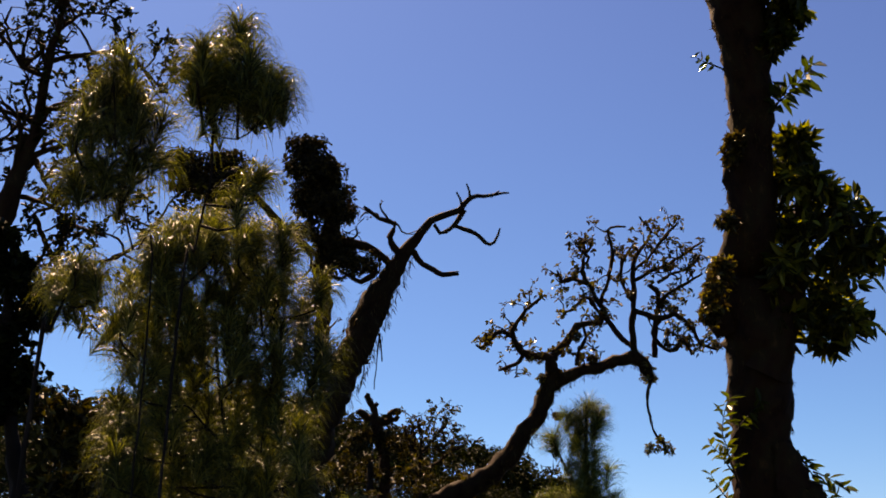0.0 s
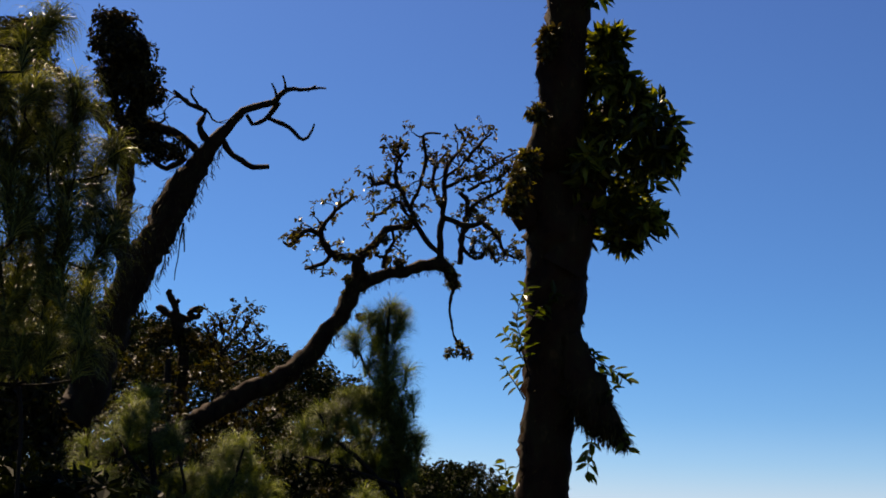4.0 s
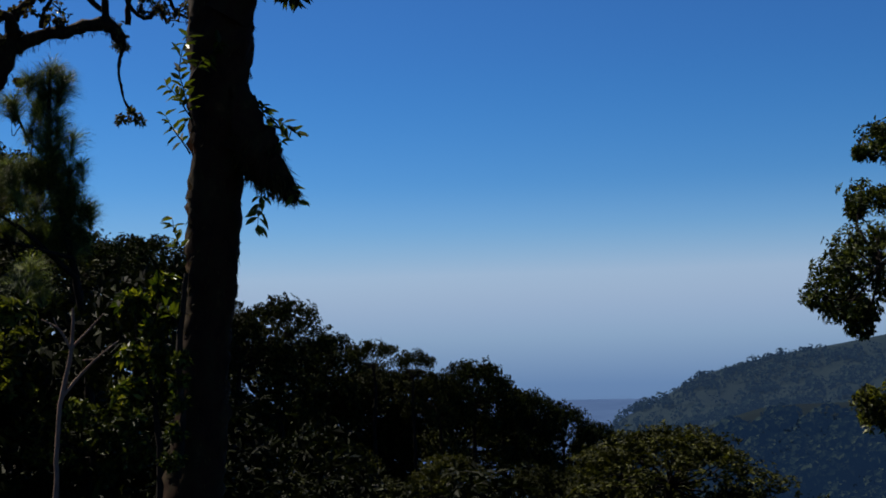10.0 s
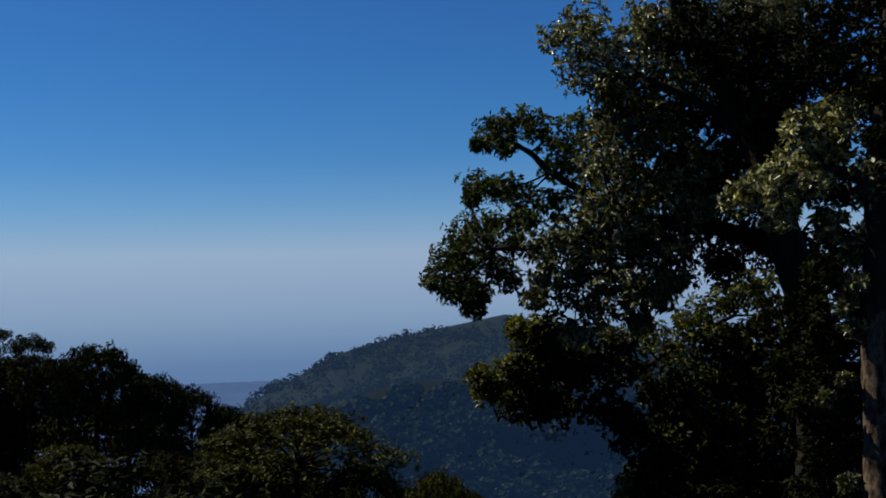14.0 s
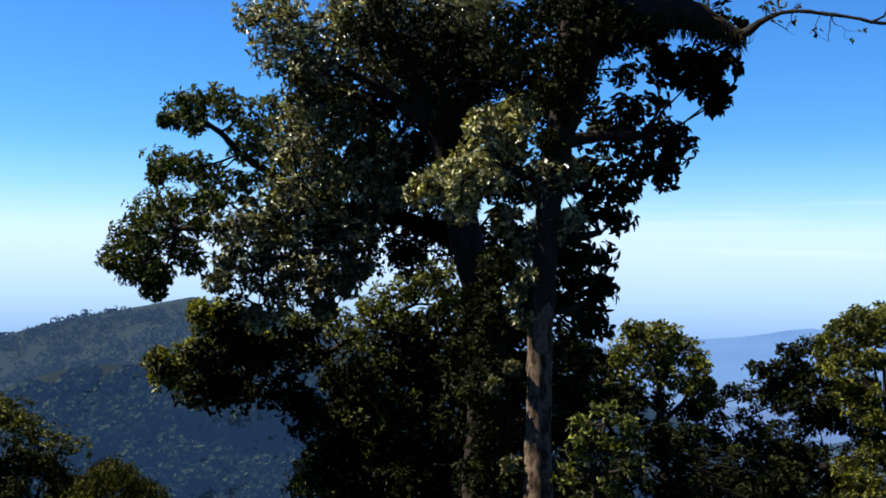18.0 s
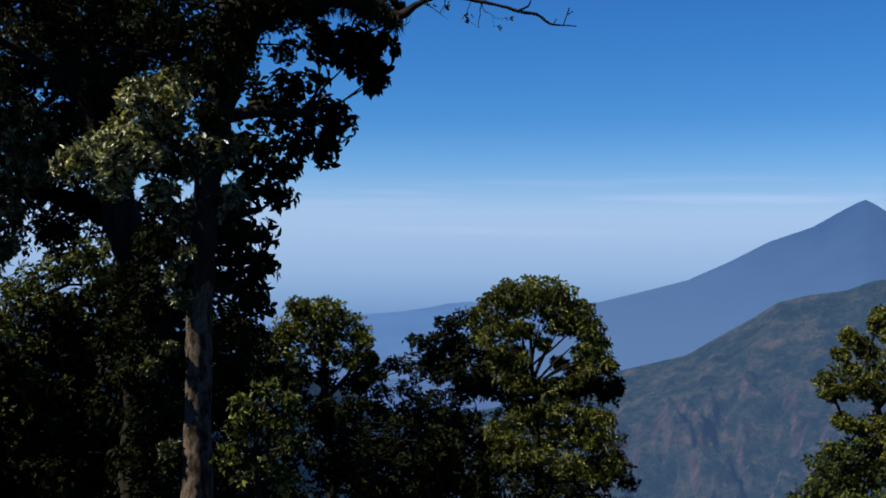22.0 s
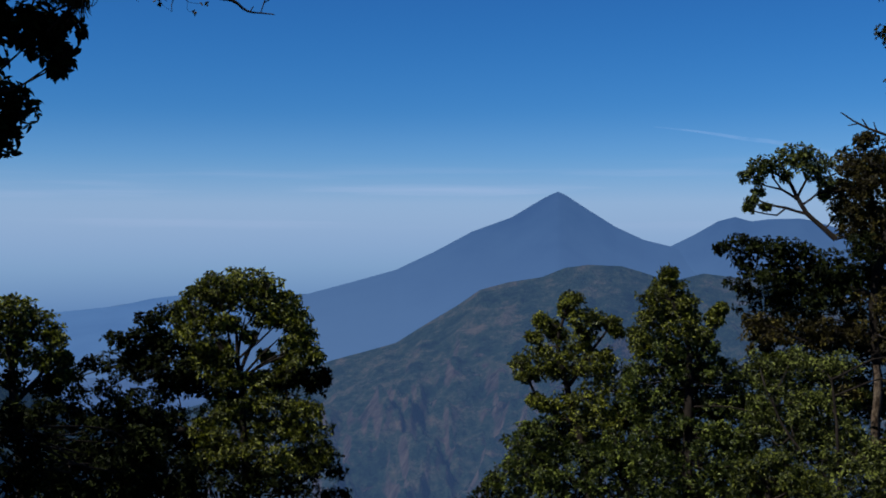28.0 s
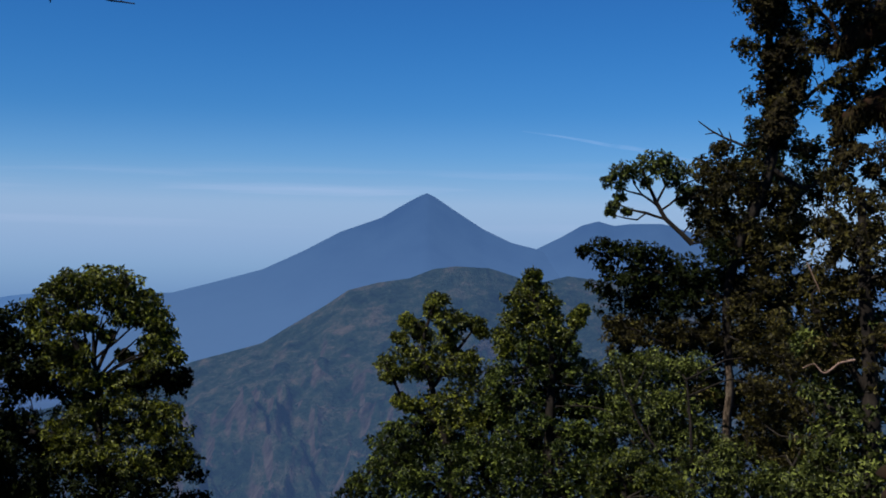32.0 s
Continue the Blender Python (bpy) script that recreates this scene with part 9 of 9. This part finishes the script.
    side_tree("tall_brown_tree", "tall tree with rusty leaves and pale bare trunk", (25.91, -11.52, -6.99), [[(25.86, -11.43, -7.24, 0.223), (26.45, -11.61, -4.94, 0.193), (26.76, -11.68, -3.32, 0.163), (26.84, -11.80, -2.49, 0.149), 
     (27.02, -11.76, -1.09, 0.163), (27.08, -11.82, 0.05, 0.163), (27.02, -12.00, 1.05, 0.178), (26.85, -12.36, 2.05, 0.193), 
     (26.64, -12.67, 3.18, 0.208), (26.52, -12.70, 4.30, 0.193), (26.45, -12.50, 5.54, 0.163), (26.24, -12.46, 6.76, 0.134), 
     (25.85, -12.46, 8.33, 0.104)], [(27.37, -10.95, 1.20, 0.106), (27.47, -10.72, 1.46, 0.095), (27.62, -10.32, 1.83, 0.085), (27.69, -10.12, 2.22, 0.072), (27.76, -9.86, 2.75, 0.051), (27.78, -9.73, 3.11, 0.032)], [(27.62, -10.32, 1.83, 0.055), (27.79, -9.86, 1.99, 0.047), (27.93, -9.47, 2.08, 0.038), (28.02, -9.19, 2.20, 0.025)], [(27.69, -10.12, 2.18, 0.051), (27.81, -9.75, 2.45, 0.042), (27.94, -9.39, 2.55, 0.030)], [(27.69, -10.10, 2.26, 0.051), (27.60, -10.29, 2.68, 0.042), (27.48, -10.55, 3.00, 0.030)], [(27.74, -9.93, 2.61, 0.047), (27.84, -9.61, 2.85, 0.034), (27.93, -9.34, 2.97, 0.025)], [(27.66, -10.21, 2.06, 0.047), (27.52, -10.55, 2.35, 0.038), (27.44, -10.69, 2.72, 0.025)], [(27.79, -9.86, 1.99, 0.034), (27.87, -9.63, 1.81, 0.030), (27.97, -9.36, 1.85, 0.021)], [(27.81, -9.75, 2.45, 0.034), (27.87, -9.55, 2.72, 0.027), (27.87, -9.50, 3.04, 0.021)], [(27.60, -10.29, 2.68, 0.034), (27.63, -10.16, 3.01, 0.027), (27.60, -10.21, 3.21, 0.021)], [(27.03, -11.88, -0.23, 0.104), (27.60, -10.60, 0.30, 0.074), (28.11, -9.27, 0.86, 0.045)], [(26.77, -12.08, 3.67, 0.055), (26.98, -11.58, 3.91, 0.042), (27.09, -11.28, 4.09, 0.032), (27.19, -10.99, 4.32, 0.021)], [(26.98, -11.58, 3.91, 0.030), (27.01, -11.45, 4.14, 0.021)], [(27.05, -11.38, 4.03, 0.027), (27.15, -11.16, 3.99, 0.017)], [(26.90, -11.77, 3.81, 0.030), (26.91, -11.69, 4.05, 0.017)], [(26.52, -12.70, 4.30, 0.104), (26.14, -13.32, 4.83, 0.074), (25.77, -13.85, 5.35, 0.045)], [(26.64, -12.67, 3.18, 0.119), (26.29, -13.42, 2.61, 0.089), (26.03, -13.87, 3.03, 0.059)]],
              [(LEAF_SLOPE, [(27.75, -8.94, 2.99, 0.192), (27.93, -9.19, 2.72, 0.178), (28.27, -8.94, 2.79, 0.148), (27.67, -9.32, 3.14, 0.222), (27.80, -9.66, 3.30, 0.237), (27.90, -10.05, 3.42, 0.237), (27.39, -10.22, 3.34, 0.237), (27.53, -10.54, 3.22, 0.222), (27.70, -10.82, 2.98, 0.207), (27.75, -9.50, 2.92, 0.192), (27.82, -9.98, 3.12, 0.192), (27.32, -10.13, 2.99, 0.178), (27.46, -10.47, 2.75, 0.178), (28.17, -9.27, 2.41, 0.133), (27.84, -8.98, 2.16, 0.118), (27.95, -9.40, 2.03, 0.104), (28.32, -9.07, 2.00, 0.118), (27.61, -9.75, 2.77, 0.133), (27.49, -10.74, 2.58, 0.192), (27.76, -10.75, 2.27, 0.148), (27.84, -9.23, 2.95, 0.178), (27.75, -10.14, 3.22, 0.178), (27.27, -10.29, 2.91, 0.148)], {"gap": 0.2, "swell": 1.2, "layers": 1, "clump": 0.4}),
               (LEAF_BROWN, [(27.32, -11.21, 3.05, 0.386), (27.10, -11.71, 3.04, 0.446), (27.45, -10.97, 2.47, 0.357), (27.23, -11.48, 2.47, 0.446), 
     (27.01, -11.98, 2.47, 0.476), (27.35, -11.24, 1.90, 0.416), (27.08, -11.87, 1.76, 0.505), (26.79, -12.49, 1.62, 0.505), 
     (26.77, -12.47, 2.62, 0.416), (27.12, -11.57, 3.61, 0.238), (26.55, -12.97, 1.77, 0.505), (27.30, -11.37, 1.47, 0.416), 
     (26.86, -12.21, 3.18, 0.386), (26.54, -12.96, 2.47, 0.446)]),
               (LEAF_BROWN, [(25.79, -11.45, 8.25, 0.241), (25.78, -12.10, 8.16, 0.201), (26.40, -11.37, 8.12, 0.226), (25.91, -11.55, 7.87, 0.254), (25.71, -12.50, 7.95, 0.277), (26.39, -11.64, 7.93, 0.307), (25.80, -12.03, 7.69, 0.281), (26.32, -11.48, 7.69, 0.270), (26.35, -11.92, 7.87, 0.307), (25.92, -12.04, 7.46, 0.309), (25.99, -12.51, 7.34, 0.244), (25.55, -12.45, 7.31, 0.316), (25.70, -12.67, 7.37, 0.210), (26.42, -11.87, 7.12, 0.250), (25.75, -12.28, 7.12, 0.259), (26.13, -12.06, 7.09, 0.270), (26.25, -12.48, 6.86, 0.282), (25.65, -12.79, 6.68, 0.323), (26.01, -12.54, 6.88, 0.306), (26.07, -13.10, 6.58, 0.267), (25.85, -12.55, 6.65, 0.302), (26.17, -12.48, 6.60, 0.200), (25.65, -12.73, 6.19, 0.204), (25.88, -12.76, 6.34, 0.212), (26.47, -12.17, 6.21, 0.308), (26.26, -11.64, 6.11, 0.198), (26.01, -12.72, 6.12, 0.309), (26.05, -13.22, 5.99, 0.324), (26.08, -12.21, 6.01, 0.271), (26.47, -11.98, 5.94, 0.246), (26.34, -12.83, 5.87, 0.197), (25.83, -12.98, 5.66, 0.319), (26.03, -13.14, 5.58, 0.253), (25.91, -12.51, 5.37, 0.271), (26.10, -12.68, 5.32, 0.317), (26.34, -12.73, 5.33, 0.287), (26.13, -12.23, 5.23, 0.322), (26.19, -12.70, 5.09, 0.193), (26.48, -12.69, 5.02, 0.194), (25.99, -12.77, 4.85, 0.200), (26.19, -12.91, 4.85, 0.282), (26.59, -12.69, 4.72, 0.290), (26.39, -12.09, 4.81, 0.282), (26.04, -13.38, 4.65, 0.252), (25.91, -12.76, 4.50, 0.240), (26.30, -12.53, 4.43, 0.271), (26.52, -12.64, 4.37, 0.294), (26.32, -12.13, 4.18, 0.289), (26.36, -12.60, 4.22, 0.299), (26.62, -12.63, 4.17, 0.250), (25.96, -13.02, 4.05, 0.235), (26.42, -12.70, 3.75, 0.250)], {"gap": 0.25, "swell": 1.25, "layers": 1, "depth": 1.2, "clump": 0.4}),
               (MOSS, [(25.22, -12.23, 8.10, 0.284), (25.56, -12.24, 7.85, 0.301), (25.92, -12.04, 7.91, 0.312), (25.62, -11.89, 7.50, 0.357), (25.84, -12.00, 7.49, 0.353), (25.93, -12.50, 7.24, 0.285), (25.75, -11.95, 7.11, 0.351), (25.94, -12.20, 6.97, 0.296), (26.12, -12.45, 6.82, 0.369), (25.85, -12.09, 6.66, 0.373), (25.85, -12.79, 6.29, 0.298), (25.47, -12.68, 6.05, 0.267), (25.77, -12.67, 5.94, 0.332), (26.07, -12.62, 5.93, 0.284), (25.82, -12.25, 5.74, 0.321), (26.04, -12.44, 5.44, 0.241), (26.04, -13.03, 5.30, 0.370), (25.69, -12.87, 5.02, 0.319), (26.24, -12.34, 4.93, 0.260), (26.35, -12.69, 4.79, 0.311), (25.95, -12.62, 4.50, 0.324), (26.19, -12.69, 4.49, 0.361), (25.78, -12.64, 4.15, 0.286), (26.10, -12.56, 4.05, 0.354), (26.34, -12.67, 3.84, 0.370), (25.73, -12.98, 3.60, 0.236)], {"swell": 1.1, "layers": 1, "clump": 0.5, "droop": 0.5, "rate": 2.2}),
               # Near-black groups paint a shaded core among the rusty leaves.
               (LEAF_PAINTED_SHADE, [(27.99, -8.33, 1.00, 0.234), (27.87, -8.73, 1.15, 0.264), (27.73, -9.14, 1.01, 0.352), (27.81, -8.87, 0.57, 0.381), 
     (27.59, -9.54, 0.87, 0.410), (27.44, -9.94, 0.88, 0.381), (27.62, -9.41, 0.30, 0.469), (27.38, -10.07, 0.31, 0.469), 
     (27.84, -8.74, 0.14, 0.322), (27.73, -9.01, -0.29, 0.410), (27.50, -9.67, -0.27, 0.498), (27.24, -10.46, 0.60, 0.440), 
     (27.16, -10.58, -0.10, 0.498), (27.29, -10.19, -0.54, 0.469), (27.02, -10.97, 0.33, 0.498), (26.88, -11.34, 0.90, 0.440)]),
               (LEAF_BROWN, [(26.93, -11.09, -0.37, 0.469), (26.77, -11.59, 1.05, 0.469), (26.48, -12.20, 0.92, 0.498), (26.41, -12.32, 0.22, 0.528), 
     (26.55, -11.95, -0.35, 0.498), (26.19, -12.80, 0.93, 0.528), (26.11, -12.91, 0.10, 0.557), (27.50, -9.53, -0.99, 0.469), 
     (27.24, -10.18, -1.11, 0.498), (26.99, -10.82, -1.08, 0.498), (27.61, -9.13, -1.28, 0.410), (27.69, -9.00, -0.86, 0.322), 
     (26.78, -11.32, -1.07, 0.352), (26.40, -12.19, -0.89, 0.498), (26.12, -12.78, -0.73, 0.557)]),
               (LEAF_PAINTED_SHADE, [(28.52, -13.30, 3.76, 0.699), (28.87, -12.67, 2.86, 0.731), (28.45, -13.60, 2.55, 0.794), (28.05, -14.35, 2.85, 0.731), 
     (29.02, -12.43, 1.79, 0.731), (28.59, -13.36, 1.34, 0.794), (28.15, -14.25, 1.50, 0.794), (29.18, -12.03, 0.25, 0.794), 
     (28.69, -13.10, -0.03, 0.858), (28.24, -14.00, -0.15, 0.858), (29.60, -10.92, -0.24, 0.794), (29.74, -10.33, -1.33, 0.731), 
     (29.20, -11.74, -1.29, 0.858)]),
               (LEAF_PAINTED_SHADE, [(27.89, -14.57, 3.59, 0.540), (27.88, -14.75, 1.81, 0.635), (27.85, -14.75, 0.02, 0.699), (28.77, -12.68, -1.55, 0.858), 
     (28.20, -13.84, -1.65, 0.858), (29.32, -11.15, -2.37, 0.794), (28.81, -12.23, -2.77, 0.858), (28.24, -13.40, -3.00, 0.858), 
     (27.82, -14.60, -1.46, 0.794), (29.71, -10.02, -2.57, 0.699), (27.88, -13.71, -4.13, 0.858), (28.48, -12.42, -4.23, 0.858), 
     (29.13, -11.10, -3.72, 0.858)])], 181, 0.14)
    bare = thing("pale_tree", (24.96, -10.93, -5.36), "pale bare trunk standing in the thicket", "tree")
    limb("trunk", rooted([(24.95, -10.94, -5.36, 0.099), (25.22, -11.03, -4.11, 0.085), (25.41, -11.07, -3.08, 0.085), (25.49, -11.17, -2.29, 0.085), 
     (25.57, -11.16, -1.70, 0.070)]), BARK_PALE, bare, "", 9, 0.2, 0.08, 0.012)
    side_tree("slope_thicket", "thick mixed foliage filling the slope", (21.89, -8.77, -5.52), [[(21.76, -8.84, -5.83, 0.221), (22.14, -8.92, -4.45, 0.184), (22.46, -8.97, -3.01, 0.135), (22.70, -8.93, -1.64, 0.086)], [(22.11, -8.94, -4.56, 0.148), (21.62, -10.55, -3.56, 0.123), (21.51, -11.20, -2.41, 0.086)], [(22.26, -8.98, -3.90, 0.123), (22.82, -8.13, -2.83, 0.098), (23.12, -7.73, -1.92, 0.061)]],
              [(LEAF_SLOPE, [(23.78, -7.82, -1.53, 0.378), (23.59, -8.40, -1.38, 0.403), (23.37, -8.95, -1.48, 0.403), (23.19, -9.39, -1.46, 0.353), 
     (23.63, -8.03, -2.12, 0.429), (23.42, -8.60, -2.10, 0.429), (23.19, -9.14, -2.19, 0.403), (23.61, -7.78, -2.73, 0.378), 
     (23.42, -8.35, -2.70, 0.454), (23.19, -8.89, -2.79, 0.454), (22.97, -9.44, -2.76, 0.378), (23.03, -9.58, -2.05, 0.227), 
     (23.32, -8.32, -3.29, 0.454)]),
               (LEAF_BROWN, [(22.75, -10.45, -1.18, 0.403), (22.50, -10.96, -1.15, 0.479), (22.69, -10.43, -1.77, 0.378), (22.43, -10.93, -1.85, 0.479), 
     (22.21, -11.45, -1.47, 0.504), (22.54, -10.50, -2.46, 0.403), (22.28, -10.99, -2.54, 0.504), (22.06, -11.50, -2.27, 0.529), 
     (22.55, -10.26, -3.05, 0.454), (22.27, -10.75, -3.24, 0.504), (21.99, -11.35, -3.08, 0.529), (21.82, -11.87, -2.47, 0.529), 
     (23.09, -9.48, -1.94, 0.252)]),
               (LEAF_SLOPE, [(22.50, -8.75, -3.25, 0.418), (22.31, -9.28, -3.11, 0.418), (22.13, -9.69, -3.08, 0.418), (22.33, -8.93, -3.69, 0.443), 
     (22.12, -9.45, -3.65, 0.467), (21.85, -10.05, -3.60, 0.492), (21.55, -10.63, -3.66, 0.517), (21.26, -11.20, -3.61, 0.517), 
     (21.96, -9.51, -4.19, 0.541), (22.30, -8.68, -4.25, 0.541), (21.58, -10.29, -4.23, 0.566), (21.18, -11.05, -4.26, 0.566), 
     (22.68, -7.85, -3.98, 0.369)])], 191, 0.12, slim=0.25)
    side_tree("edge_tree", "leafy tree with bare twigs among rusty foliage", (14.59, -8.31, -3.64), [[(14.52, -8.35, -3.77, 0.209), (14.90, -8.52, -2.18, 0.192), (15.14, -8.60, -0.64, 0.157), (15.28, -8.58, 0.95, 0.122), 
     (15.32, -8.50, 2.08, 0.087)], [(15.13, -8.59, -0.80, 0.087), (15.41, -8.23, -0.19, 0.061), (15.59, -7.98, 0.28, 0.035)], [(15.01, -8.55, -1.57, 0.087), (15.31, -8.19, -1.14, 0.061), (15.49, -7.94, -0.84, 0.035)]],
              [(LEAF_BROWN, [(15.48, -8.25, 1.19, 0.296), (15.33, -8.51, 1.35, 0.383), (15.54, -8.12, 0.78, 0.296), (15.39, -8.38, 0.62, 0.383), 
     (15.24, -8.64, 0.79, 0.436), (15.55, -8.05, 0.29, 0.279), (15.39, -8.31, 0.06, 0.383), (15.20, -8.63, -0.01, 0.436), 
     (15.43, -8.16, -0.35, 0.348), (15.26, -8.41, -0.58, 0.418), (15.46, -8.23, 2.24, 0.226), (15.36, -8.44, 1.92, 0.331), 
     (15.51, -8.18, 1.59, 0.209), (15.17, -8.77, 1.59, 0.436)]),
               (LEAF_SLOPE, [(15.42, -8.07, -0.84, 0.314), (15.20, -8.38, -1.13, 0.418), (15.30, -8.10, -1.46, 0.366), (15.08, -8.41, -1.66, 0.436), 
     (15.26, -8.00, -1.93, 0.366), (15.06, -8.23, -2.21, 0.436), (15.03, -8.71, -0.94, 0.436), (14.87, -8.63, -2.02, 0.523), 
     (15.34, -7.71, -2.26, 0.314), (15.59, -7.90, -0.21, 0.209), (15.05, -8.88, 0.01, 0.523), (15.19, -7.80, -2.63, 0.436)])], 201, 0.11)
    rng = np.random.default_rng(77)
    t = thing("bare_twig", (15.26, -8.20, -0.65), "pale dead twig caught in the foliage", "twig")
    limb("stem", [(14.92, -8.25, -0.34, 0.017), (15.02, -8.06, -0.40, 0.017), (15.10, -7.89, -0.55, 0.017), (15.18, -7.77, -0.42, 0.009), 
     (15.25, -7.63, -0.49, 0.009)], WOOD_DEAD, t, "", 5, 0.06, 0.1, 0.006)
    limb("fork", [(15.22, -7.86, 0.59, 0.009), (15.26, -7.80, 0.78, 0.009), (15.32, -7.70, 1.02, 0.009)], WOOD_DEAD, t, "", 5, 0.06, 0.1, 0.004)
    t = thing("mossy_branch", (10.56, -6.41, 3.37), "dark moss-hung branch reaching into view", "branch")
    arms = [[(10.36, -6.50, 3.99, 0.307), (10.59, -6.30, 3.59, 0.258), (10.77, -6.05, 3.45, 0.221), (10.89, -5.87, 3.40, 0.160), 
     (11.01, -5.70, 3.27, 0.049), (11.11, -5.51, 3.32, 0.018)], [(10.49, -6.74, 2.43, 0.246), (10.71, -6.40, 2.50, 0.209), (10.86, -6.12, 2.67, 0.160), (11.01, -5.90, 2.60, 0.086), 
     (11.09, -5.76, 2.50, 0.031)], [(10.60, -6.30, 3.54, 0.209), (10.69, -6.31, 3.00, 0.197), (10.76, -6.31, 2.56, 0.184)], [(10.98, -5.74, 3.30, 0.025), (11.00, -5.63, 3.53, 0.018), (11.05, -5.47, 3.70, 0.012), (11.07, -5.38, 3.81, 0.012)], [(10.26, -6.55, 4.18, 0.369), (10.37, -6.76, 3.13, 0.369), (10.45, -6.84, 2.04, 0.430), (10.43, -6.75, -0.17, 0.553), 
     (9.93, -6.40, -2.73, 0.676)]]
    for q in arms:
        limb("arm", q, BARK_MOSSY, t, "", 10, 0.06, 0.18, 0.01)
    for q in arms[:3]:
        v, f = strands(q, 2200, 0.12, 0.008, rng)
        part("moss_beard", mesh_of("moss_beard", v, f, MOSS), t, "hanging dark moss", "stuff")
    bl = [(10.76, -6.04, 3.55, 0.209), (10.86, -5.92, 3.40, 0.172), (10.72, -6.21, 3.22, 0.221), (10.86, -6.01, 3.12, 0.123), 
     (10.86, -6.11, 2.73, 0.172), (10.76, -6.30, 2.61, 0.221), (10.95, -5.99, 2.57, 0.098), (10.81, -6.28, 2.22, 0.160), 
     (10.95, -6.09, 2.05, 0.086), (10.88, -6.21, 1.88, 0.111)]
    foliage_part("moss_clump", bl, MOSS, t, 0.07, rate=2.0, seed=8, droop=0.6, clump=0.5)
    foliage_part("moss_clump", [(10.80, -5.68, 3.68, 0.156), (11.02, -5.86, 3.50, 0.175), (11.29, -5.94, 3.31, 0.125), (10.91, -5.84, 3.03, 0.156), (11.16, -5.94, 2.84, 0.138), (11.42, -6.00, 2.73, 0.125), (11.11, -5.72, 2.62, 0.088), (11.24, -5.99, 2.56, 0.175), (11.49, -6.07, 2.38, 0.125), (11.09, -5.95, 2.17, 0.188), (11.11, -5.96, 3.81, 0.188)], MOSS, t, 0.07, "dark shaggy moss on the stem", rate=2.0, seed=38, droop=0.6, clump=0.5)
    foliage_part("leaf_spray", [(10.97, -5.39, 3.63, 0.088), (11.15, -5.62, 3.51, 0.088), (11.27, -5.81, 3.78, 0.088), (11.05, -5.50, 3.31, 0.063), (11.20, -5.71, 3.36, 0.075), (11.45, -5.57, 3.87, 0.063), (11.04, -5.77, 2.93, 0.075), (11.32, -5.77, 2.91, 0.063), (11.54, -6.01, 2.23, 0.088), (11.21, -5.75, 2.03, 0.088), (11.37, -5.97, 1.93, 0.113)], LEAF_BROWN, t, 0.08, "thin sprays of small leaves", rate=0.7, seed=39, gap=0.55)
    # Unseen crown on an added arm, set sunward to shade the branch.
    crown = [(9.7, -3.9, 6.4, 0.55), (9.2, -4.6, 6.6, 0.55), (10.2, -4.4, 6.7, 0.55), (9.9, -5.2, 6.9, 0.6), (9.3, -3.4, 6.9, 0.5), (10.4, -3.6, 6.5, 0.5), (9.0, -5.4, 7.0, 0.6), (10.0, -4.4, 7.4, 0.6)]
    limb("arm", [(10.26, -6.55, 4.18, 0.25), (10.1, -5.8, 5.3, 0.17), (9.8, -4.9, 6.3, 0.1)], BARK_MOSSY, t, "", 10, 0.1, 0.15)
    foliage_part("crown", crown, LEAF_PAINTED_SHADE, t, 0.12, rate=0.9, seed=28, aspect=0.42)
    fine, tips = [], []
    for q, n in ((arms[3], 10), (arms[0][3:], 8)):
        c = spline(q, 0.05)
        for k in range(n):
            grow(c[rng.integers(len(c)), :3], unit(rng.normal(0, 1, 3)), 0.3, 0.006, 1, rng, 0.5, (1, 2), 0.1, tips, fine)
    v, f = join(fine)
    part("twig", mesh_of("twig", v, f, BARK_DARK, True), t, "", "stuff")
    v, f = rosettes(tips, 0.07, 0.5, 4, rng)
    part("foliage", mesh_of("foliage", v, f, LEAF_BROWN), t)


valley_trees()
